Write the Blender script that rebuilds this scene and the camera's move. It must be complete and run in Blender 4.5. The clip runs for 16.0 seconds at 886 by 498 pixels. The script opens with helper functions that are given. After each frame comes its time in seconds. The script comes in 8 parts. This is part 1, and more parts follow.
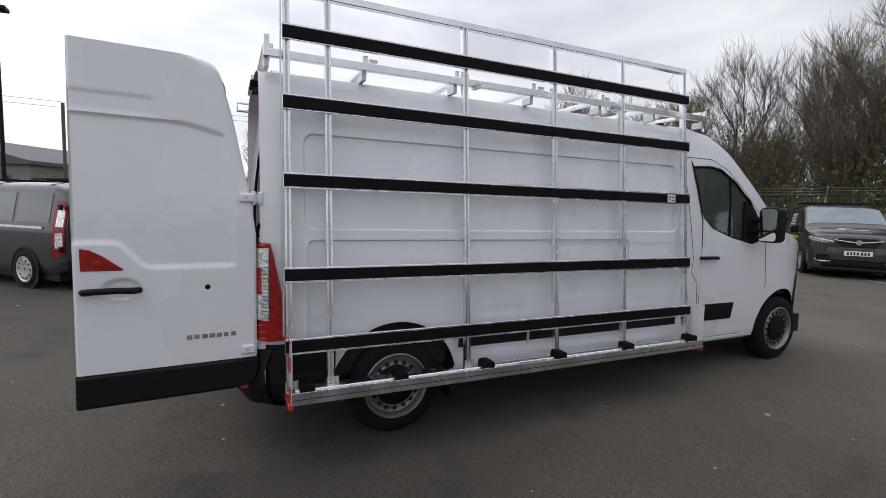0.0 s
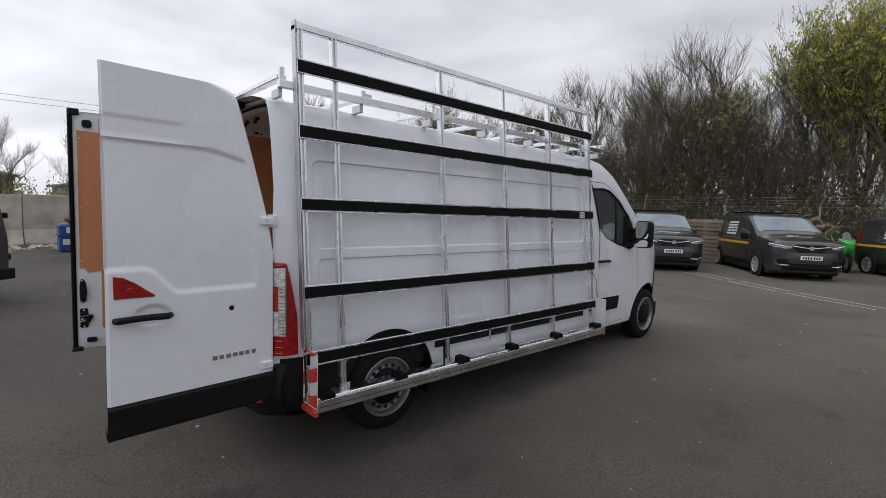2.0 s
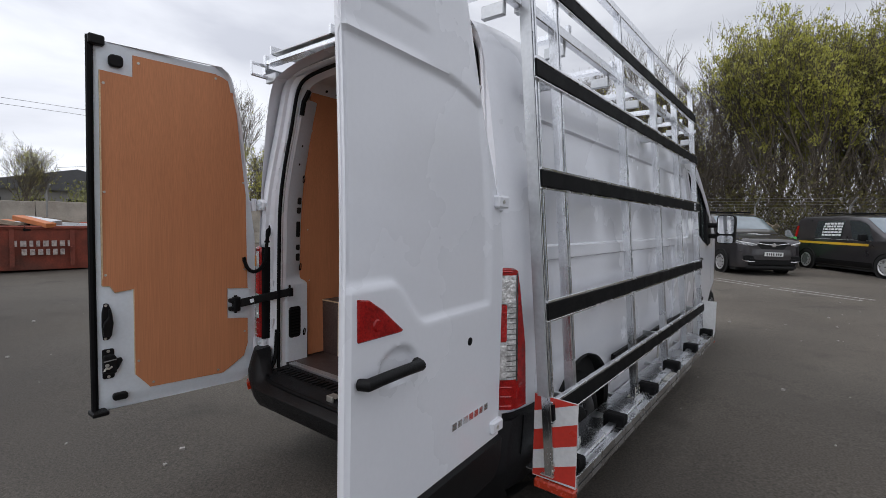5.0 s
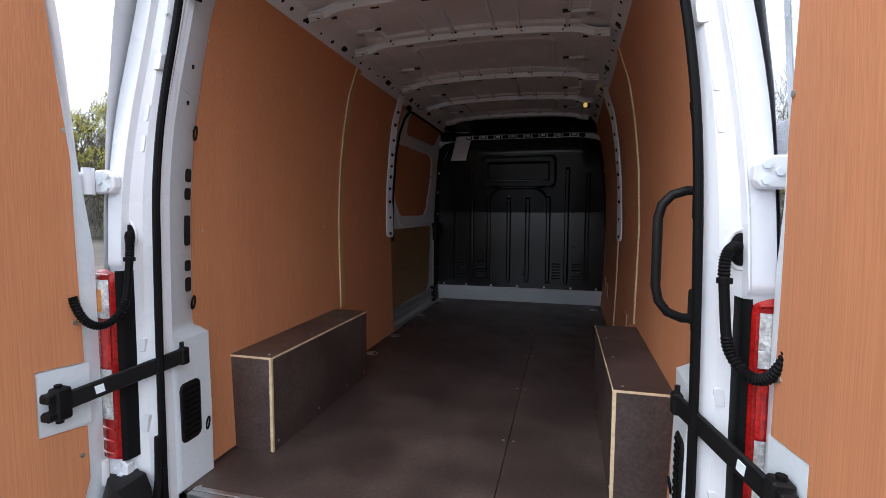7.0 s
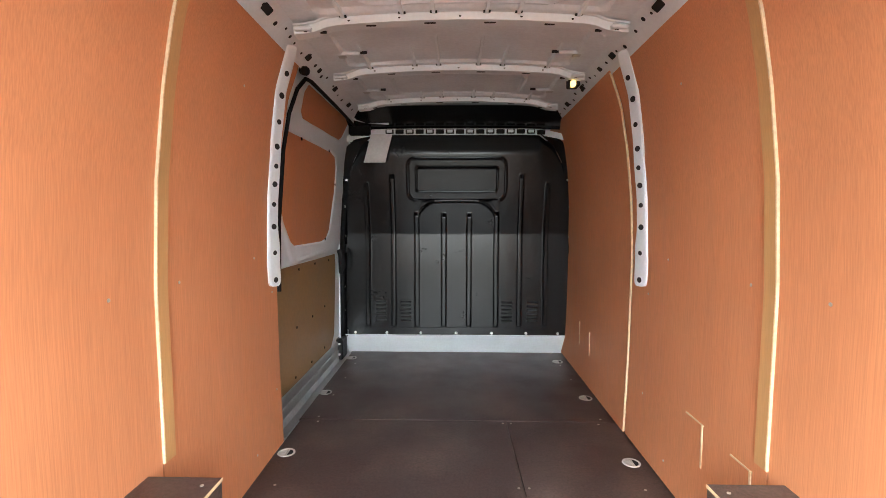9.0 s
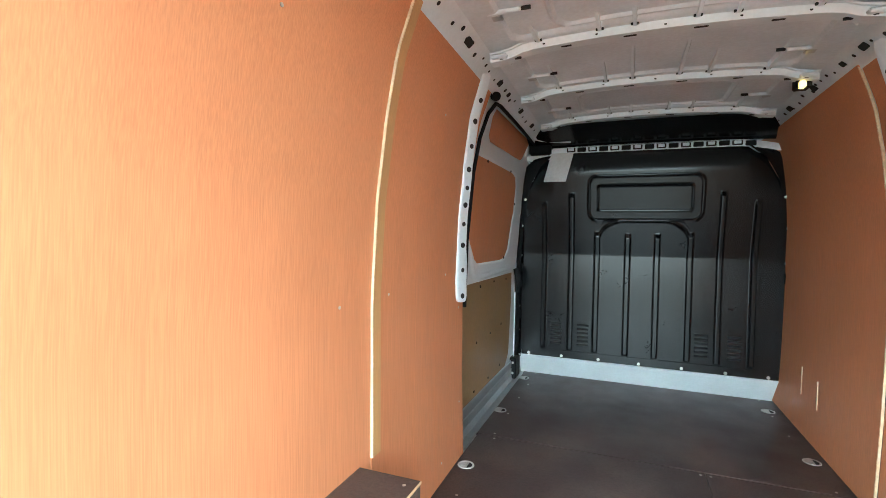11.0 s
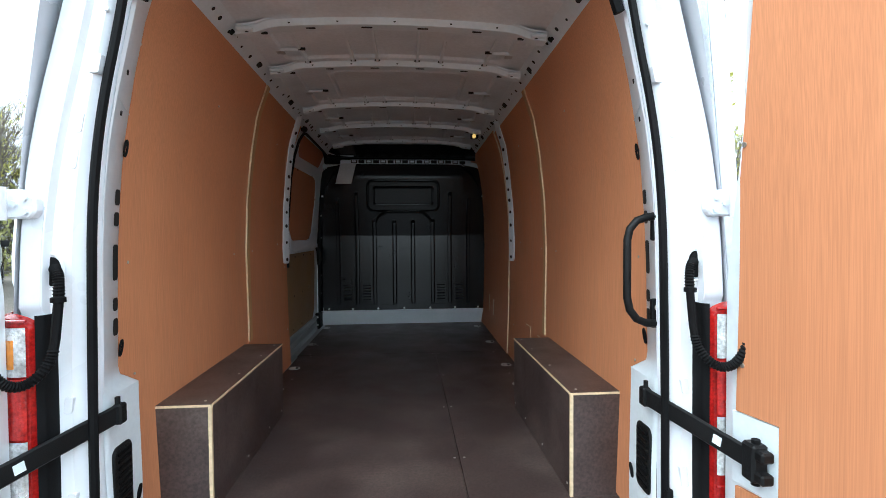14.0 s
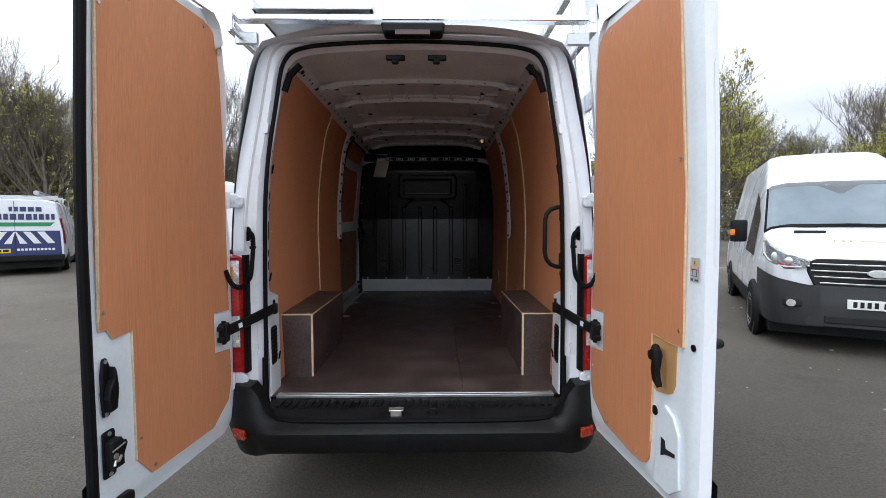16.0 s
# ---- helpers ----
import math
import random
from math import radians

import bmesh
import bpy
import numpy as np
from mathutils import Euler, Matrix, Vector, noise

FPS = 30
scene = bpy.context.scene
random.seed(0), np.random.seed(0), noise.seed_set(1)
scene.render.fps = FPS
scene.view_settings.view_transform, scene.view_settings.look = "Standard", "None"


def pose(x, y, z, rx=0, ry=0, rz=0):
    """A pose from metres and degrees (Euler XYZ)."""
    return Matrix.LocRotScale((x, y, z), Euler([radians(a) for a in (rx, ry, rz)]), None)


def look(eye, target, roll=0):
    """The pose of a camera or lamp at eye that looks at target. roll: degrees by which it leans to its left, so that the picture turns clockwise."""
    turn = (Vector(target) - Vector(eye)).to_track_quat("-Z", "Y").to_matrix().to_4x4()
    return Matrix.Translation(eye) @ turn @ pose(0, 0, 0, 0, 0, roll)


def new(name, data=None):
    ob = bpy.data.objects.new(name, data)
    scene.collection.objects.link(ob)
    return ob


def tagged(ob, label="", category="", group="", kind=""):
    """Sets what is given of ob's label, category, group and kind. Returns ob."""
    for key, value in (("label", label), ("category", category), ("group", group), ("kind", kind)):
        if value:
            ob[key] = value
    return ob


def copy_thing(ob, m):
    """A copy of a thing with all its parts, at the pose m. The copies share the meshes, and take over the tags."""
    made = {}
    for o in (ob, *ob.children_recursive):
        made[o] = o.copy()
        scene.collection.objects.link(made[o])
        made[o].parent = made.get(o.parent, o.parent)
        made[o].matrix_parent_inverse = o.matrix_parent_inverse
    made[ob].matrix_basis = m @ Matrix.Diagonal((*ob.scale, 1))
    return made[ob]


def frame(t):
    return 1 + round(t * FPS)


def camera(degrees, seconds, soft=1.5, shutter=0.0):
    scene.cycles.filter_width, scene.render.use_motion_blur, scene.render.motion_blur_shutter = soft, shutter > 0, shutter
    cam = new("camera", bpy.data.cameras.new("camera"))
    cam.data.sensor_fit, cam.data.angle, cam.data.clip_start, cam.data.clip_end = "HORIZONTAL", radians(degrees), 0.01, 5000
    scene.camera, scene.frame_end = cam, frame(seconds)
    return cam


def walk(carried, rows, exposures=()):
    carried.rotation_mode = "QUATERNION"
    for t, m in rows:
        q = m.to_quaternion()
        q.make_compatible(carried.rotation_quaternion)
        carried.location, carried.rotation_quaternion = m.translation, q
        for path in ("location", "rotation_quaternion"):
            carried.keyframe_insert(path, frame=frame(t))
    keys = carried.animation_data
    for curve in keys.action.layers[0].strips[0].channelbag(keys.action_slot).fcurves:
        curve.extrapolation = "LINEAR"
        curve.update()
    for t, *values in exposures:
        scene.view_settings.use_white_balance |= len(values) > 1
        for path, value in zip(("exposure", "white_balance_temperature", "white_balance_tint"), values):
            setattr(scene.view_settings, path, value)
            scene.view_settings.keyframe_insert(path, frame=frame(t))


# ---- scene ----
cam = camera(86.5, 16.0, soft=0.45)
PATH = [
    (0, (3.982, -0.03, 1.584), (2.17, 0.801, 1.412), 1.6),
    (0.5, (4.012, -0.302, 1.596), (2.261, 0.652, 1.439), 1.4),
    (1, (3.928, -0.596, 1.591), (2.284, 0.531, 1.431), 1.3),
    (1.5, (3.971, -0.838, 1.606), (2.409, 0.4, 1.445), 1.3),
    (2, (3.877, -1.056, 1.696), (2.391, 0.275, 1.545), 1.8),
    (2.5, (3.699, -1.234, 1.74), (2.231, 0.12, 1.627), 0.6),
    (3, (3.453, -1.303, 1.745), (1.999, 0.069, 1.68), 0.5),
    (3.5, (3.133, -1.38, 1.716), (1.707, 0.022, 1.691), 0.5),
    (4, (2.761, -1.521, 1.643), (1.377, -0.077, 1.607), 0.8),
    (4.2, (2.603, -1.553, 1.611), (1.24, -0.091, 1.557), 0.7),
    (6.3, (0.892, -1.397, 1.493), (0.058, 0.414, 1.323), 2.1),
    (6.5, (0.739, -1.297, 1.488), (-0.007, 0.551, 1.32), 1.8),
    (7, (0.468, -1.009, 1.524), (-0.027, 0.923, 1.373), 0.3),
    (7.5, (0.29, -0.626, 1.548), (-0.003, 1.349, 1.417), -0.3),
    (8, (0.115, -0.282, 1.558), (-0.049, 1.708, 1.434), -0.2),
    (8.5, (0.009, 0.04, 1.591), (-0.049, 2.034, 1.458), -0.3),
    (9, (-0.024, 0.308, 1.633), (-0.068, 2.304, 1.518), 0.1),
    (9.5, (-0.083, 0.441, 1.657), (-0.211, 2.434, 1.564), 0.8),
    (10, (-0.123, 0.457, 1.666), (-0.458, 2.427, 1.582), 1.2),
    (10.2, (-0.118, 0.438, 1.665), (-0.561, 2.387, 1.589), 1.5),
    (10.7, (-0.121, 0.361, 1.651), (-0.777, 2.253, 1.591), 1.4),
    (11.25, (-0.104, 0.231, 1.635), (-0.844, 2.095, 1.595), 1.1),
    (11.8, (-0.063, 0.055, 1.62), (-0.65, 1.973, 1.6), 0.8),
    (12.3, (-0.006, -0.189, 1.606), (-0.338, 1.784, 1.603), 0.6),
    (12.5, (0.042, -0.283, 1.592), (-0.178, 1.705, 1.598), 0.3),
    (13, (0.12, -0.503, 1.577), (0.129, 1.497, 1.571), -0.0),
    (13.5, (0.089, -0.767, 1.537), (0.222, 1.228, 1.504), -0.4),
    (14, (0.05, -1.086, 1.531), (0.196, 0.907, 1.475), -0.4),
    (14.5, (0.08, -1.437, 1.532), (0.176, 0.559, 1.456), -0.0),
    (15, (0.079, -1.755, 1.527), (0.132, 0.242, 1.44), -0.0),
    (15.5, (0.071, -2.021, 1.533), (0.124, -0.025, 1.432), -0.3),
    (16, (0.113, -2.249, 1.512), (0.142, -0.253, 1.393), -0.1),
]
EXPOSURE = [(0, 0.02, 6450, 11), (1.5, -0.02, 6450, 11), (2.5, -0.21, 6450, 11), (4.2, -0.40, 6450, 11), (5.4, 0.3, 6300, 11), (6.3, 0.70, 6250, 12), (7, 1.32, 6000, 8), (7.5, 1.98, 6250, 11), (8, 3.35, 6300, 8), (8.5, 3.92, 6500, 8), (9, 4.25, 6450, 2),
            (9.5, 4.38, 6350, -6), (10.2, 4.4, 6050, -10), (12.3, 3.9, 5200, -16), (12.5, 3.75, 5200, -16), (13, 2.95, 5400, -8), (13.5, 2.45, 5350, -8), (14, 2.0, 5700, -3), (14.5, 1.7, 5600, -4), (15, 1.55, 5850, 1), (15.5, 1.12, 6050, 5), (16, 0.8, 6150, 7)]
walk(cam, [(t, look(eye, target, roll)) for t, eye, target, roll in PATH], EXPOSURE)
# ---- light ----
SUN_AZ, SUN_EL = radians(218), radians(56)      # compass turn of the veiled sun, from +y towards +x
world = bpy.data.worlds.new("overcast_sky")
scene.world = world
world.use_nodes = True
wt = world.node_tree
wt.nodes.clear()
w_out = wt.nodes.new("ShaderNodeOutputWorld")
w_bg = wt.nodes.new("ShaderNodeBackground")
w_sky = wt.nodes.new("ShaderNodeTexSky")
w_sky.sky_type = 'NISHITA'
w_sky.sun_disc = False
w_sky.sun_elevation, w_sky.sun_rotation = SUN_EL, SUN_AZ
w_tc = wt.nodes.new("ShaderNodeTexCoord")
w_map = wt.nodes.new("ShaderNodeMapping")
w_map.inputs["Scale"].default_value = (1.0, 1.0, 3.2)
w_n = wt.nodes.new("ShaderNodeTexNoise")
w_n.inputs["Scale"].default_value, w_n.inputs["Detail"].default_value, w_n.inputs["Roughness"].default_value = 1.9, 6.0, 0.5
w_n.inputs["Distortion"].default_value = 0.35
w_ramp = wt.nodes.new("ShaderNodeValToRGB")
w_ramp.color_ramp.elements[0].position, w_ramp.color_ramp.elements[0].color = 0.33, (0.58, 0.60, 0.66, 1)
w_ramp.color_ramp.elements[1].position, w_ramp.color_ramp.elements[1].color = 0.66, (0.98, 1.0, 1.035, 1)
w_sk = wt.nodes.new("ShaderNodeVectorMath")
w_sk.operation = 'SCALE'
w_sk.inputs["Scale"].default_value = 0.10
w_n2 = wt.nodes.new("ShaderNodeTexNoise")
w_n2.inputs["Scale"].default_value, w_n2.inputs["Detail"].default_value = 1.1, 4.0
w_r2 = wt.nodes.new("ShaderNodeMapRange")
w_r2.inputs["From Min"].default_value, w_r2.inputs["From Max"].default_value = 0.52, 0.72
w_r2.inputs["To Min"].default_value, w_r2.inputs["To Max"].default_value = 0.97, 0.72
# the veiled sun brightens the cloud round it
w_dot = wt.nodes.new("ShaderNodeVectorMath")
w_dot.operation = 'DOT_PRODUCT'
w_dot.inputs[1].default_value = (math.sin(SUN_AZ) * math.cos(SUN_EL), math.cos(SUN_AZ) * math.cos(SUN_EL), math.sin(SUN_EL))
w_g = wt.nodes.new("ShaderNodeMapRange")
w_g.interpolation_type = 'SMOOTHSTEP'
w_g.inputs["From Min"].default_value, w_g.inputs["From Max"].default_value = -0.5, 1.0
w_g.inputs["To Min"].default_value, w_g.inputs["To Max"].default_value = 0.82, 1.5
w_gm = wt.nodes.new("ShaderNodeVectorMath")
w_gm.operation = 'SCALE'
w_mix = wt.nodes.new("ShaderNodeMix")
w_mix.data_type = 'RGBA'
for a, b in ((w_tc.outputs["Generated"], w_map.inputs[0]), (w_map.outputs[0], w_n.inputs[0]), (w_n.outputs[0], w_ramp.inputs[0]),
             (w_sky.outputs[0], w_sk.inputs[0]), (w_map.outputs[0], w_n2.inputs[0]), (w_n2.outputs[0], w_r2.inputs[0]),
             (w_r2.outputs[0], w_mix.inputs[0]), (w_sk.outputs[0], w_mix.inputs[6]), (w_ramp.outputs[0], w_gm.inputs[0]),
             (w_tc.outputs["Generated"], w_dot.inputs[0]), (w_dot.outputs["Value"], w_g.inputs[0]), (w_g.outputs[0], w_gm.inputs["Scale"]),
             (w_gm.outputs[0], w_mix.inputs[7]), (w_mix.outputs[2], w_bg.inputs[0]), (w_bg.outputs[0], w_out.inputs[0])):
    wt.links.new(a, b)
w_bg.inputs[1].default_value = 0.94
sun_data = bpy.data.lights.new("sun", 'SUN')
sun_data.energy, sun_data.angle, sun_data.color = 0.6, radians(45), (1.0, 0.97, 0.92)
sun = new("sun", sun_data)
sun.matrix_world = look((0, 0, 0), (-math.sin(SUN_AZ) * math.cos(SUN_EL), -math.cos(SUN_AZ) * math.cos(SUN_EL), -math.sin(SUN_EL)))


# ---- materials ----
def mat(name, col, rough=0.5, metal=0.0, var=0.12, scale=5.0, fine=60.0, fvar=0.06, bump=0.0, bscale=250.0, stretch=(1, 1, 1),
        coat=0.0, trans=0.0, rvar=0.08, rand=0.0, spec=0.5, col2=None, patch=(0.5, 0.7)):
    m = bpy.data.materials.new(name)
    m.use_nodes = True
    nt = m.node_tree
    p = nt.nodes["Principled BSDF"]
    tc = nt.nodes.new("ShaderNodeTexCoord")
    mp = nt.nodes.new("ShaderNodeMapping")
    mp.inputs["Scale"].default_value = stretch
    nt.links.new(tc.outputs["Object"], mp.inputs[0])
    n1 = nt.nodes.new("ShaderNodeTexNoise")
    n1.inputs["Scale"].default_value, n1.inputs["Detail"].default_value = scale, 5.0
    n2 = nt.nodes.new("ShaderNodeTexNoise")
    n2.inputs["Scale"].default_value, n2.inputs["Detail"].default_value = fine, 3.0
    for n in (n1, n2):
        nt.links.new(mp.outputs[0], n.inputs[0])
    r1 = nt.nodes.new("ShaderNodeMapRange")
    r1.inputs["From Min"].default_value, r1.inputs["From Max"].default_value = 0.3, 0.7
    r1.inputs["To Min"].default_value, r1.inputs["To Max"].default_value = 1 - var, 1 + var
    r2 = nt.nodes.new("ShaderNodeMapRange")
    r2.inputs["From Min"].default_value, r2.inputs["From Max"].default_value = 0.3, 0.7
    r2.inputs["To Min"].default_value, r2.inputs["To Max"].default_value = 1 - fvar, 1 + fvar
    mul = nt.nodes.new("ShaderNodeMath")
    mul.operation = 'MULTIPLY'
    nt.links.new(n1.outputs[0], r1.inputs[0])
    nt.links.new(n2.outputs[0], r2.inputs[0])
    nt.links.new(r1.outputs[0], mul.inputs[0])
    nt.links.new(r2.outputs[0], mul.inputs[1])
    sc = nt.nodes.new("ShaderNodeVectorMath")
    sc.operation = 'SCALE'
    sc.inputs[0].default_value = col
    out = mul.outputs[0]
    if rand:
        oi = nt.nodes.new("ShaderNodeObjectInfo")
        r3 = nt.nodes.new("ShaderNodeMapRange")
        r3.inputs["To Min"].default_value, r3.inputs["To Max"].default_value = 1 - rand, 1 + rand
        nt.links.new(oi.outputs["Random"], r3.inputs[0])
        m2 = nt.nodes.new("ShaderNodeMath")
        m2.operation = 'MULTIPLY'
        nt.links.new(out, m2.inputs[0])
        nt.links.new(r3.outputs[0], m2.inputs[1])
        out = m2.outputs[0]
    if col2:
        n3 = nt.nodes.new("ShaderNodeTexNoise")
        n3.inputs["Scale"].default_value, n3.inputs["Detail"].default_value = scale * 0.6, 7.0
        nt.links.new(tc.outputs["Object"], n3.inputs[0])
        r4 = nt.nodes.new("ShaderNodeMapRange")
        r4.inputs["From Min"].default_value, r4.inputs["From Max"].default_value = patch
        nt.links.new(n3.outputs[0], r4.inputs[0])
        mx = nt.nodes.new("ShaderNodeMix")
        mx.data_type = 'RGBA'
        mx.inputs[6].default_value, mx.inputs[7].default_value = (*col, 1), (*col2, 1)
        nt.links.new(r4.outputs[0], mx.inputs[0])
        nt.links.new(mx.outputs[2], sc.inputs[0])
    nt.links.new(out, sc.inputs["Scale"])
    nt.links.new(sc.outputs[0], p.inputs["Base Color"])
    r5 = nt.nodes.new("ShaderNodeMapRange")
    r5.inputs["From Min"].default_value, r5.inputs["From Max"].default_value = 0.3, 0.7
    r5.inputs["To Min"].default_value, r5.inputs["To Max"].default_value = max(rough - rvar, 0.02), min(rough + rvar, 1)
    nt.links.new(n1.outputs[0], r5.inputs[0])
    nt.links.new(r5.outputs[0], p.inputs["Roughness"])
    p.inputs["Metallic"].default_value = metal
    p.inputs["Coat Weight"].default_value = coat
    p.inputs["Coat Roughness"].default_value = 0.08
    p.inputs["Transmission Weight"].default_value = trans
    p.inputs["Specular IOR Level"].default_value = spec
    if bump:
        n4 = nt.nodes.new("ShaderNodeTexNoise")
        n4.inputs["Scale"].default_value, n4.inputs["Detail"].default_value = bscale, 4.0
        nt.links.new(mp.outputs[0], n4.inputs[0])
        bp = nt.nodes.new("ShaderNodeBump")
        bp.inputs["Strength"].default_value, bp.inputs["Distance"].default_value = bump, 0.01
        nt.links.new(n4.outputs[0], bp.inputs["Height"])
        nt.links.new(bp.outputs[0], p.inputs["Normal"])
    return m


WHITE = mat("white_paint", (0.775, 0.785, 0.825), 0.28, var=0.02, fvar=0.01, coat=0.6, scale=1.5, rvar=0.05)
# both inner paints carry a cool tint that offsets the plywood's orange bounce light
WHITE_IN = mat("cool_tinted_inner_white", (0.73, 0.785, 0.83), 0.36, var=0.06, fvar=0.03, scale=3, coat=0.2)
GREY_IN = mat("cool_tinted_inner_grey", (0.70, 0.745, 0.79), 0.5, var=0.10, fvar=0.05, scale=4)
PLASTIC = mat("black_textured_plastic", (0.0065, 0.0065, 0.007), 0.5, var=0.25, bump=0.2, bscale=400, scale=7, spec=0.2)
BUMPER_P = mat("dark_grey_bumper_plastic", (0.0062, 0.0062, 0.0070), 0.48, var=0.4, fine=40, fvar=0.25, bump=0.2, bscale=400, scale=9, spec=0.26)
RUBBER = mat("black_rubber", (0.0045, 0.0045, 0.005), 0.62, var=0.3, bump=0.12, scale=9, spec=0.12)
DARK = mat("dark_cavity", (0.008, 0.008, 0.008), 0.8, var=0.2)
ALU = mat("brushed_aluminium", (0.78, 0.79, 0.81), 0.24, metal=1.0, var=0.10, scale=5, fine=120, fvar=0.08, bump=0.03, bscale=120, stretch=(1, 1, 1), rvar=0.12)
ALU_IN = mat("mill_aluminium", (0.55, 0.56, 0.57), 0.38, metal=0.95, var=0.12, scale=6, rvar=0.12)
STEEL = mat("silver_wheel_steel", (0.25, 0.25, 0.26), 0.42, metal=0.55, var=0.15, scale=12)
ZINC = mat("zinc_plated_steel", (0.55, 0.54, 0.50), 0.4, metal=0.8, var=0.2, scale=30)
PLY = mat("varnished_plywood", (0.545, 0.227, 0.109), 0.5, var=0.035, scale=2.2, fine=42, fvar=0.10, stretch=(8, 8, 0.10), bump=0.03, bscale=40, rvar=0.06, spec=0.2,
          col2=(0.59, 0.252, 0.122), patch=(0.4, 0.65))
PLY_EDGE = mat("raw_plywood_edge", (0.66, 0.51, 0.32), 0.6, var=0.15, scale=20, fine=90, fvar=0.12, bump=0.1)
PLY_TAN = mat("bare_tan_board", (0.50, 0.285, 0.115), 0.5, var=0.10, scale=4, fine=60, stretch=(4, 4, 0.3))
PLY_OLIVE = mat("unvarnished_door_board", (0.27, 0.17, 0.075), 0.5, var=0.12, scale=4, fine=50)
FLOOR_M = mat("film_faced_plywood", (0.055, 0.037, 0.034), 0.42, var=0.20, scale=5.0, fine=90, fvar=0.3, bump=0.12, bscale=500,
              col2=(0.125, 0.092, 0.080), patch=(0.46, 0.84), rvar=0.10)
BULK_M = mat("black_pressed_steel", (0.0075, 0.008, 0.009), 0.21, var=0.15, scale=4, bump=0.008, bscale=300, rvar=0.03, spec=0.34)
RED_LENS = mat("red_lamp_lens", (0.30, 0.008, 0.007), 0.16, var=0.25, scale=30, fine=150, fvar=0.3, coat=0.25, bump=0.25, bscale=120, spec=0.3)
HEADLAMP = mat("headlamp_reflector", (0.55, 0.56, 0.58), 0.14, metal=0.75, var=0.35, scale=14, fine=70, fvar=0.3, coat=1.0, bump=0.4, bscale=40)
ALLOY = mat("bright_alloy", (0.62, 0.62, 0.63), 0.3, metal=0.6, var=0.1)
CLEAR_LENS = mat("clear_lamp_lens", (0.80, 0.79, 0.78), 0.2, metal=0.6, var=0.35, scale=28, fine=110, fvar=0.3, coat=1.0, bump=0.5, bscale=55)
AMBER = mat("amber_bulb_glass", (0.62, 0.22, 0.03), 0.2, var=0.2, scale=40, coat=1.0)
RED_DEEP = mat("deep_red_lens", (0.40, 0.010, 0.008), 0.15, var=0.25, scale=40, fine=120, fvar=0.3, coat=1.0, bump=0.4, bscale=70)
SLOT_GREY = mat("shaded_reflector", (0.09, 0.085, 0.085), 0.3, metal=0.5, var=0.3, scale=30)
ORANGE_REF = mat("orange_red_reflector", (0.50, 0.04, 0.012), 0.25, var=0.1, scale=60, coat=0.6, bump=0.3, bscale=300)
RED_STRIPE = mat("red_reflective_sheet", (0.62, 0.045, 0.03), 0.35, var=0.08, coat=0.3)
WHITE_STRIPE = mat("white_reflective_sheet", (0.74, 0.74, 0.74), 0.35, var=0.06, coat=0.3)
TYRE = mat("tyre_rubber", (0.007, 0.007, 0.007), 0.8, var=0.35, scale=12, bump=0.3, bscale=120, spec=0.25)
GLASS = mat("tinted_glass", (0.30, 0.36, 0.36), 0.03, var=0.0, fvar=0.0, trans=0.85, rvar=0.01)
# opaque glass: the sky's grey reflection is painted into its colour, under a coat
SCREEN = mat("painted_sky_windscreen", (0.13, 0.17, 0.20), 0.08, var=0.25, scale=1.6, fvar=0.0, coat=1.0, rvar=0.03)
GLASS_DARK = mat("dark_tinted_glass", (0.045, 0.055, 0.06), 0.04, var=0.05, fvar=0.0, trans=0.25, coat=1.0, rvar=0.02)
GREY_CAR = mat("dark_grey_metallic_paint", (0.062, 0.058, 0.062), 0.34, metal=0.6, spec=0.3, var=0.08, coat=1.0, scale=3, fine=500, fvar=0.1)
SILVER_CAR = mat("silver_metallic_paint", (0.52, 0.53, 0.53), 0.3, metal=0.5, var=0.05, coat=1.0, fine=500, fvar=0.06)
CHROME = mat("bright_trim", (0.75, 0.75, 0.76), 0.15, metal=0.95, var=0.05)
YELLOW = mat("yellow_vinyl", (0.62, 0.38, 0.03), 0.4, var=0.05)
YPLATE = mat("yellow_plate", (0.70, 0.50, 0.03), 0.4, var=0.05)
WPLATE = mat("white_plate", (0.75, 0.75, 0.74), 0.4, var=0.05)
BLUE_VINYL = mat("navy_vinyl", (0.022, 0.035, 0.13), 0.4, var=0.08, coat=0.3)
GREEN_VINYL = mat("green_vinyl", (0.02, 0.24, 0.10), 0.4, var=0.08)
GREEN_PAINT = mat("lime_green_paint", (0.05, 0.42, 0.09), 0.3, var=0.08, coat=0.6)
CONCRETE = mat("weathered_concrete", (0.44, 0.40, 0.34), 0.85, var=0.22, scale=1.8, fine=40, fvar=0.15, bump=0.35, bscale=60, rand=0.1,
               col2=(0.30, 0.27, 0.22), patch=(0.5, 0.68))
RUST = mat("rusty_red_steel", (0.21, 0.045, 0.025), 0.7, var=0.3, scale=3, fine=30, fvar=0.2, bump=0.2, bscale=60, col2=(0.13, 0.045, 0.03))
BLUE_PL = mat("blue_plastic", (0.02, 0.07, 0.24), 0.45, var=0.12)
WOOD_GREY = mat("weathered_pallet_wood", (0.24, 0.19, 0.14), 0.85, var=0.25, scale=6, fine=60, fvar=0.2, bump=0.3, rand=0.2)
BARK = mat("bare_twig_bark", (0.115, 0.096, 0.074), 0.9, var=0.3, scale=3, fine=40, fvar=0.2, rand=0.2)
LEAF = mat("fresh_spring_leaves", (0.46, 0.45, 0.10), 0.6, var=0.3, scale=1.2, fine=9, fvar=0.25, rand=0.15)
